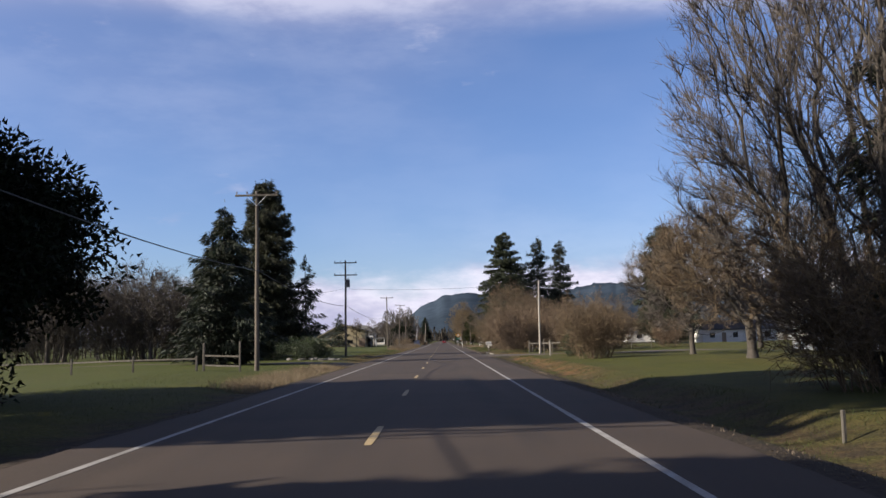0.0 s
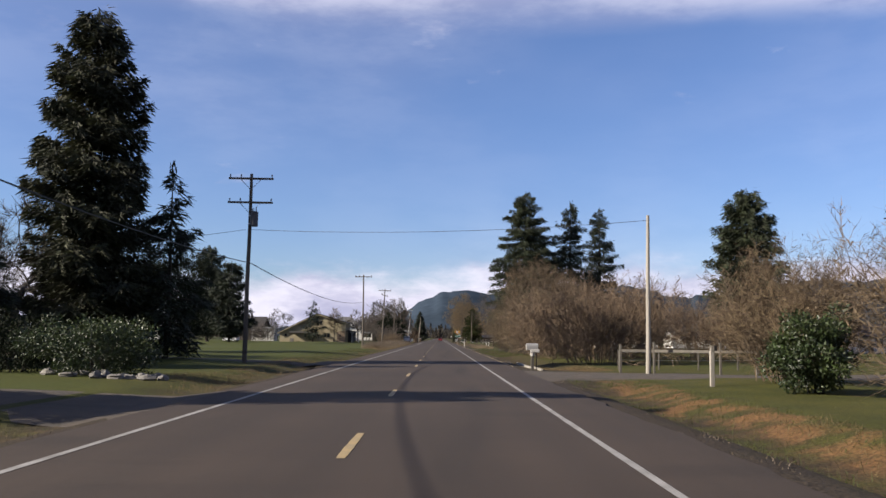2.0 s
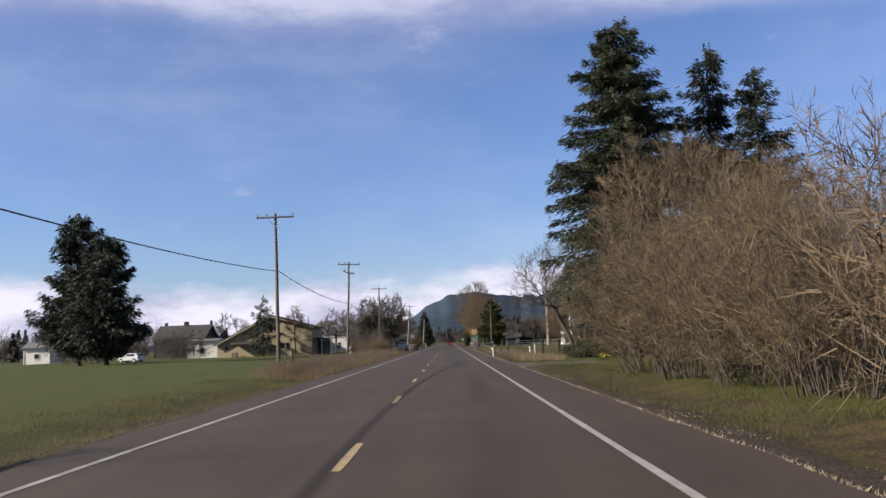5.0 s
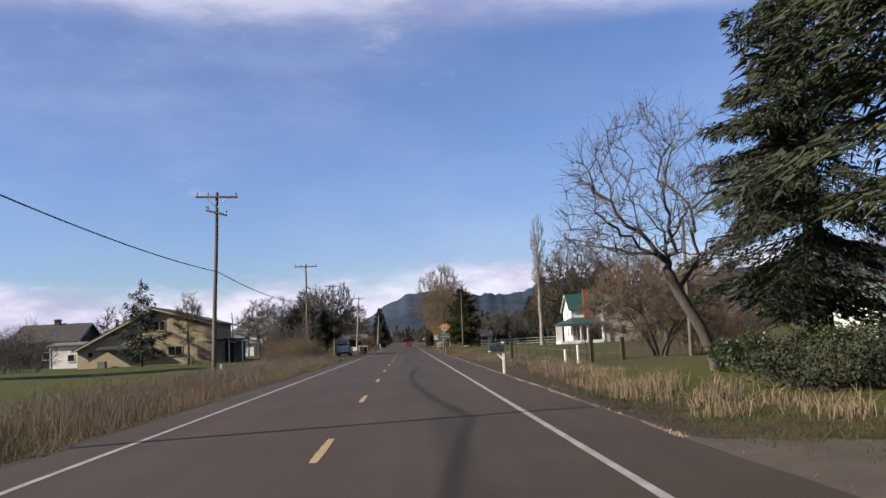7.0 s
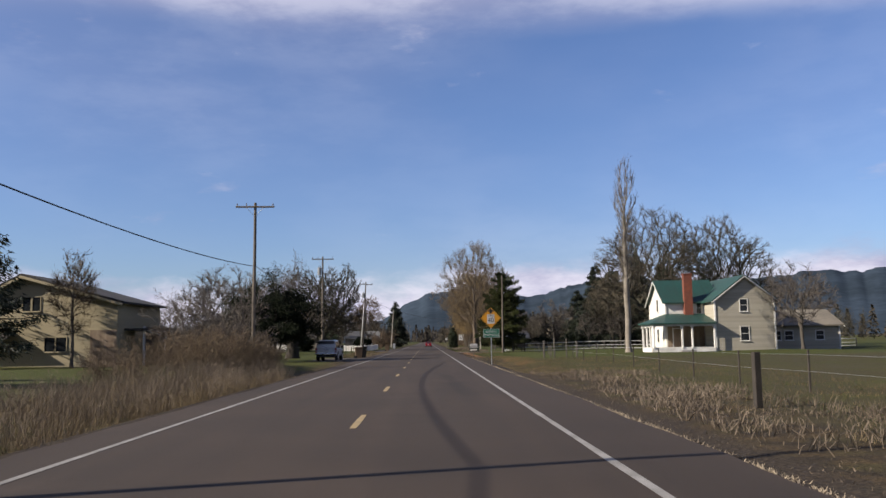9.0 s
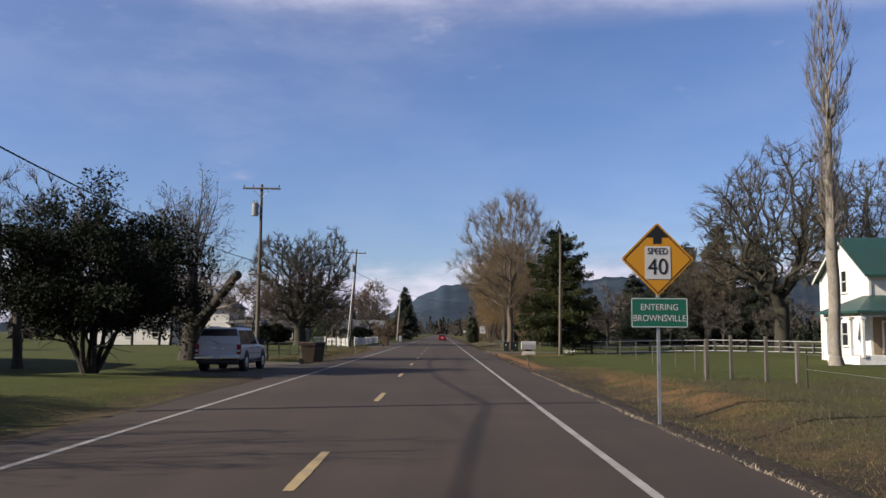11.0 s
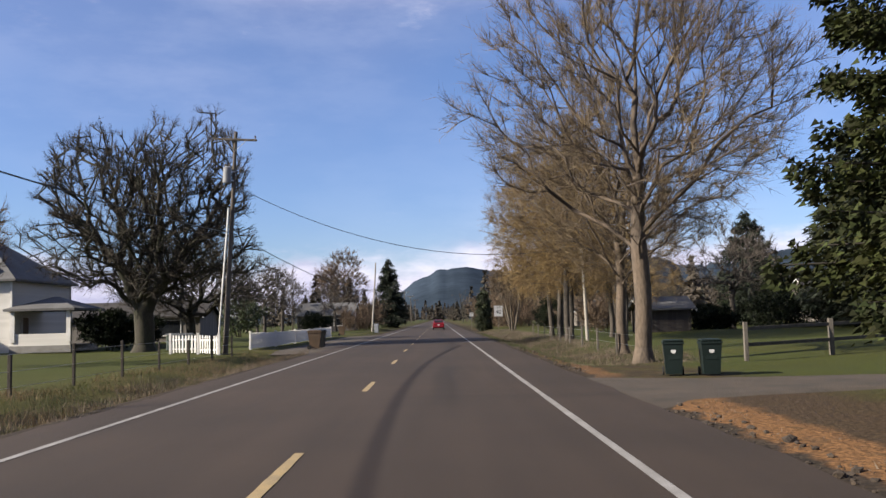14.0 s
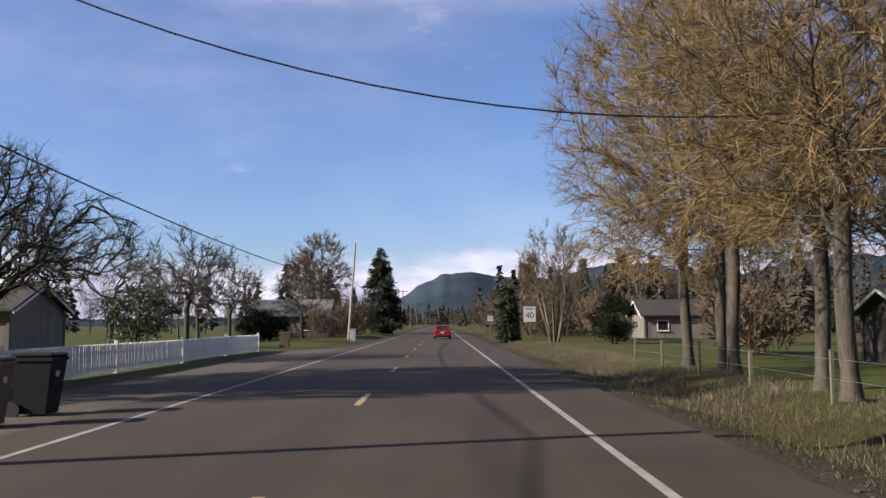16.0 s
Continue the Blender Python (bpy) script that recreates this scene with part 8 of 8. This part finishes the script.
def far_wood(name, label, places, seed, mat, evergreen=0.2, piece=0.8):
    """Woods too far off to count: each tree a trunk, steep branches and tufts in an uneven crown, all in one mesh."""
    rng = np.random.default_rng(seed)
    np.random.seed(seed)
    s = Shape()
    for x, y, h in places:
        z = gz(x, y)
        o = np.array([x, y, z])
        s.tubes([o], [o + [0, 0, h * 0.55]], h * 0.012, h * 0.004, 4)
        n = 90
        if rng.random() < evergreen:
            f = rng.random(n * 2) ** 1.3
            a = rng.uniform(0, 2 * math.pi, n * 2)
            r = h * 0.2 * (1 - f) * rng.uniform(0.5, 1.1, n * 2)
            c = o + np.c_[r * np.cos(a), r * np.sin(a), h * (0.08 + 0.92 * f)]
            s.leaves(c, unit(np.c_[np.cos(a), np.sin(a), -0.4 * np.ones(n * 2)]) * (rng.uniform(0.6, 1.3, n * 2) * piece)[:, None], rng.uniform(0.4, 0.8, n * 2) * piece)
        else:
            w = h * rng.uniform(0.26, 0.4)
            n = 50
            d = unit(rng.normal(size=(n, 3)) + [0, 0, 0.25])
            st = o + np.c_[np.zeros((n, 2)), h * rng.uniform(0.08, 0.6, n)]
            en = o + np.array([0, 0, h * 0.53]) + d * np.array([w, w, h * 0.47]) * rng.uniform(0.6, 1.05, (n, 1))
            s.blades(st, en - st, 0.05 * piece)
            k = 5
            e = np.repeat(en, k, 0)
            s.blades(e - (e - np.repeat(st, k, 0)) * rng.uniform(0.1, 0.5, (n * k, 1)), rng.normal(0, 0.07 * h, (n * k, 3)) + [0, 0, 0.05 * h], 0.055 * piece)
    tagged(part(name, s, M[mat]), label, "wood", kind="stuff")


def scatter(seed, n, x0, x1, y0, y1, h0, h1):
    rng = np.random.default_rng(seed)
    return [(rng.uniform(x0, x1), rng.uniform(y0, y1), rng.uniform(h0, h1)) for _ in range(n)]


far_wood("far_wood", "grey-brown leafless wood behind a lawn", scatter(1, 70, -110, -38, 112, 150, 9, 14), 101, "far_wood", 0.08)
far_wood("far_wood", "low mixed trees beyond a pasture", scatter(2, 75, -260, -70, 340, 620, 6, 11), 102, "far_wood", 0.25, 1.2)
far_wood("far_wood", "low grey-brown woods along a pasture's far side", scatter(19, 110, -210, -64, 335, 430, 7, 11), 110, "far_wood", 0.2, 1.3)
far_wood("far_wood", "mixed trees behind houses in the distance", scatter(3, 90, -75, -18, 455, 800, 8, 13), 103, "far_wood", 0.25, 1.3)
far_wood("far_wood", "brown leafless wood behind lawns and houses", scatter(4, 100, 58, 180, 60, 330, 9, 15), 104, "far_wood", 0.12, 1.1)
far_wood("far_wood", "mixed wood beyond fields and hedges", scatter(5, 90, 34, 170, 500, 600, 8, 14) + scatter(15, 60, 15, 60, 458, 530, 7, 11) + scatter(17, 50, 13, 42, 475, 540, 9, 13), 105, "far_wood", 0.3, 1.3)
far_wood("far_wood", "dark hedge of mixed trees behind a green field", scatter(16, 80, 30, 125, 490, 525, 7, 12), 108, "far_wood", 0.45, 0.9)
far_wood("far_wood", "low dark evergreen belt behind a field", scatter(18, 45, 45, 120, 484, 500, 4, 7), 109, "needle_dark", 1.0, 0.9)
far_wood("far_wood", "mixed trees lining the far end of the road", scatter(6, 60, 9, 40, 520, 1100, 8, 15) + scatter(7, 50, -45, -15, 560, 1100, 8, 14), 106, "far_wood", 0.35, 1.5)
far_wood("far_wood", "dark trees closing the far end of the road", scatter(8, 90, -120, 160, 1120, 1500, 12, 22), 107, "far_wood", 0.6, 2.6)


# ---- grasses, weeds and flowers ----
def grass(name, label, mat, x0, x1, y0, y1, count, h, width, seed, lean=0.35, clump=0.0, edge=0.25, plume=0.0):
    """Bowed blades scattered over a strip, taller in clumps; plume: the share that carries a loose seed head."""
    rng = np.random.default_rng(seed)
    np.random.seed(seed)
    if clump:
        k = max(8, int(count / 60))
        cx, cy, ch = rng.uniform(x0, x1, k), rng.uniform(y0, y1, k), rng.uniform(0.45, 1.0, k) + 0.7 * rng.random(k) ** 4
        i = rng.integers(0, k, count)
        x, y, hh = cx[i] + rng.normal(0, clump, count), cy[i] + rng.normal(0, clump * 1.3, count), ch[i]
    else:
        x, y, hh = rng.uniform(x0, x1, count), rng.uniform(y0, y1, count), np.ones(count)
    x = np.clip(x, x0 - edge, x1 + edge)
    p = np.c_[x, y, ground_z(x, y) - 0.02]
    ln = h * hh * rng.uniform(0.45, 1.15, count)
    d = np.c_[rng.normal(0, lean, (count, 2)), np.ones(count)]
    wide = rng.uniform(0.7, 1.4, count) * width
    s = Shape().bent_blades(p, unit(d) * ln[:, None], wide, ln * 0.28) if h > 0.3 else Shape().blades(p, unit(d) * ln[:, None], wide)
    if plume:
        q = rng.random(count) < plume
        top = np.repeat(p[q] + unit(d[q]) * (ln[q] * 0.7)[:, None], 5, 0) + rng.normal(0, 0.05, (int(q.sum()) * 5, 3)) * h
        s.blades(top, np.c_[rng.normal(0, 0.10, (len(top), 2)), rng.uniform(0.05, 0.25, len(top))] * h, width * 1.1)
    tagged(part(name, s, M[mat]), label, "grass", kind="stuff")


grass("dry_grass", "pale dry grass along a lawn's edge", "reed", -9.4, -7.6, 34, 66, 10150, 0.42, 0.011, 201, clump=0.3)
grass("dry_grass", "dry grass at a drive", "dry_grass", -10.5, -7.6, 78, 112, 5800, 0.2, 0.012, 202, clump=0.3)
grass("tall_weeds", "tall grey-brown dead weeds along a pasture fence", "weed", -11.2, -7.5, 176, 265, 33000, 1.08, 0.007, 203, 0.3, clump=0.6, plume=0.15)
grass("tall_weeds", "tall straw-coloured grass along a pasture fence", "dry_grass", -10.8, -7.3, 172, 261, 25000, 0.68, 0.007, 204, 0.4, clump=0.6, plume=0.1)
grass("green_grass", "short mixed grass along a pasture", "green_grass", -12, -7.2, 112, 170, 13050, 0.16, 0.012, 222, 0.6, clump=0.6)
grass("dry_grass", "short dry grass along a pasture", "dry_grass", -9.0, -7.4, 112, 172, 5075, 0.14, 0.011, 223, 0.6, clump=0.5)
grass("dry_grass", "dry grass under a wire fence", "dry_grass", -10.8, -7.4, 313, 372, 8000, 0.31, 0.010, 205, clump=0.35)
grass("green_grass", "green grass under a wire fence", "green_grass", -10.8, -7.5, 313, 372, 9000, 0.2, 0.012, 305, clump=0.4)
grass("tall_weeds", "dark dead weeds under a wire fence", "weed", -8.6, -7.2, 313, 372, 6000, 0.28, 0.018, 206, clump=0.3)
grass("green_grass", "green grass blades at a lawn's edge", "green_grass", -16, -7.4, 20, 70, 13050, 0.10, 0.012, 207)
grass("dead_grass", "orange dead grass in a ditch", "straw", 6.9, 8.0, 40, 70, 4200, 0.20, 0.012, 208, 0.8, clump=0.4)
grass("green_grass", "green grass on a ditch bank", "green_grass", 5.4, 8.2, 0, 88, 17400, 0.18, 0.011, 224, 0.7, clump=0.5)
grass("dead_grass", "orange dead grass on a ditch bank", "straw", 5.8, 7.8, 262, 306, 7000, 0.18, 0.012, 209, 0.8, clump=0.4)
grass("green_grass", "rough green grass on a ditch bank", "green_grass", 5.9, 9.5, 258, 332, 17400, 0.13, 0.011, 225, 0.7, clump=0.5)
grass("dry_grass", "rough dry grass on a ditch bank", "dry_grass", 5.2, 9.0, 258, 303, 5500, 0.14, 0.010, 226, 0.7, clump=0.5)
grass("dead_grass", "orange dead grass along a clay bank", "straw", 7.2, 8.6, 284, 306, 2200, 0.16, 0.012, 231, 0.8, clump=0.4)
grass("dead_grass", "orange dead grass beside a mailbox", "straw", 5.6, 9.0, 98.5, 106, 4350, 0.2, 0.012, 210, 0.8, clump=0.4)
grass("dry_reeds", "pale upright reeds in a wet ditch", "reed", 5.9, 8.0, 187, 213, 3600, 0.62, 0.016, 211, 0.2, clump=0.28)
grass("tall_weeds", "brown weeds at a rough field's edge", "weed", 5.4, 9.5, 208, 262, 8000, 0.34, 0.018, 212, 0.5, clump=0.45)
grass("green_grass", "green grass on a road verge", "green_grass", 5.0, 8.2, 140, 200, 20300, 0.20, 0.011, 213, 0.6, clump=0.5)
grass("dry_grass", "dry grass and weeds under alders", "weed", 5.4, 9.5, 352, 440, 20000, 0.26, 0.008, 215, 0.5, clump=0.45)
grass("tall_weeds", "dead brown weeds under alders", "weed", 5.8, 9.5, 352, 420, 9000, 0.34, 0.010, 216, 0.4, clump=0.4)
grass("green_grass", "green grass patches along a verge", "green_grass", 4.8, 7.5, 352, 420, 13050, 0.22, 0.011, 217, 0.6, clump=0.6)
grass("green_grass", "rough green grass in a field", "green_grass", 8, 16, 222, 300, 13050, 0.16, 0.012, 218, 0.6)
grass("dry_grass", "dry grass in a rough field", "dry_grass", 7, 16, 222, 300, 10150, 0.22, 0.011, 219, 0.6, clump=0.5)
grass("dry_grass", "dry litter along the asphalt's edge", "weed", 4.2, 5.2, 0, 430, 16000, 0.08, 0.02, 220, 0.9, clump=0.35)
grass("dry_grass", "dry litter along the asphalt's edge", "weed", -7.5, -6.5, 0, 370, 12000, 0.08, 0.02, 221, 0.9, clump=0.35)


def flowers(x, y, r, n, mat, label, seed):
    rng = np.random.default_rng(seed)
    np.random.seed(seed)
    o = thing("flower_clump", label, "flowers", x, y, gz(x, y))
    st = Shape()
    p = np.c_[rng.normal(0, r * 0.5, (n, 2)), np.zeros(n)]
    h = rng.uniform(0.2, 0.4, n)
    st.blades(np.repeat(p, 4, 0), np.c_[rng.normal(0, 0.08, (n * 4, 2)), np.repeat(h, 4)], 0.025)
    tagged(part("leaf_tuft", st, M["green_grass"], o), kind="stuff")
    fl = Shape()
    for k in range(5):
        fl.leaves(p + np.c_[np.zeros((n, 2)), h] + rng.normal(0, 0.02, (n, 3)), rng.normal(0, 0.06, (n, 3)), 0.06)
    tagged(part("bloom", fl, M[mat], o), kind="stuff")


flowers(10.6, 184.3, 0.5, 24, "daffodil", "clump of yellow daffodils on a lawn", 231)
flowers(10.5, 331.0, 0.5, 40, "white_petal", "clump of white flowers beside a gate", 232)
rng_s = np.random.default_rng(240)
for k in range(16):
    x, y = -10.2 - 0.28 * k + rng_s.normal(0, 0.3), 82.5 + rng_s.normal(0, 0.5) + 0.12 * k
    q = Shape()
    bm = bmesh.new()
    bmesh.ops.create_icosphere(bm, subdivisions=2, radius=1)
    v = np.array([w.co[:] for w in bm.verts])
    f = [[w.index for w in fc.verts] for fc in bm.faces]
    bm.free()
    v = v * (1 + 0.22 * np.sin(v[:, [1, 2, 0]] * 5 + k)) * np.array([rng_s.uniform(0.15, 0.34), rng_s.uniform(0.15, 0.3), rng_s.uniform(0.1, 0.2)])
    q.add(v, f)
    o = part("border_stone", q, M["stone"])
    o.location = (x, y, gz(x, y) + 0.06)
    tagged(o, "pale rounded stone edging a planted bed", "stone", "stones edging a bed")


def clods(x0, x1, y0, y1, n, seed, label):
    """Loose clods of earth and broken asphalt along an edge, too many to count."""
    rng = np.random.default_rng(seed)
    bm = bmesh.new()
    bmesh.ops.create_icosphere(bm, subdivisions=1, radius=1)
    ball = np.array([w.co[:] for w in bm.verts])
    tri = np.array([[w.index for w in fc.verts] for fc in bm.faces])
    bm.free()
    s = Shape()
    for _ in range(n):
        x, y = rng.uniform(x0, x1), rng.uniform(y0, y1)
        r = rng.uniform(0.015, 0.045) + 0.06 * rng.random() ** 5
        v = ball * (1 + rng.normal(0, 0.18, (len(ball), 1))) * np.array([r, r * rng.uniform(0.8, 1.5), r * 0.7])
        s.add(v + np.array([x, y, max(gz(x, y), -0.1) + r * 0.25]), tri)
    tagged(part("earth_clods", s, M["earth"]), label, "earth clods", kind="stuff")


clods(4.15, 4.85, 304, 340, 260, 301, "dark clods of earth and broken asphalt beside a clay strip")
clods(4.1, 4.9, 346, 372, 110, 302, "dark clods of earth along the asphalt's edge")
grass("dry_grass", "pale dead grass fringe on the asphalt's edge", "bleached", 4.16, 4.31, 104, 300, 26000, 0.12, 0.022, 303, 1.0)
cabinet = thing("utility_cabinet", "small white metal utility cabinet beside a leaning pole", "cabinet", -8.9, 452, gz(-8.9, 452))
part("body", Shape().soft_box((0, 0, 0.6), (0.6, 0.45, 1.4), 0.03), M["white_paint"], cabinet)
part("door", Shape().box((0, -0.235, 0.62), (0.48, 0.02, 1.1)), M["white_paint"], cabinet)
part("cap", Shape().soft_box((0, 0, 1.33), (0.68, 0.53, 0.07), 0.02), M["white_paint"], cabinet)
edging = thing("timber_edging", "pale weathered timber edging along a verge", "edging")
for y0, y1 in ((96.8, 101.9), (102.0, 107.2), (107.3, 112.5)):
    part("timber", Shape().soft_box((5.2 + 0.01 * (y0 - 96), (y0 + y1) / 2, max(gz(5.2, (y0 + y1) / 2), -0.15) + 0.05), (0.13, y1 - y0, 0.13), 0.02), M["pole_pale"], edging)
box = thing("storage_box", "pale grey metal storage box on grass beside an oak", "storage box", -16.4, 379.4, gz(-16.4, 379.4), 8)
part("body", Shape().soft_box((0, 0, 0.5), (1.6, 0.9, 0.95), 0.03), M["green_wall"], box)
part("lid", Shape().box((0, -0.02, 1.02), (1.68, 0.98, 0.10), rx=radians(-4)), M["grey_can"], box)
part("latch", Shape().box((0, -0.47, 0.86), (0.14, 0.03, 0.12)), M["steel"], box)
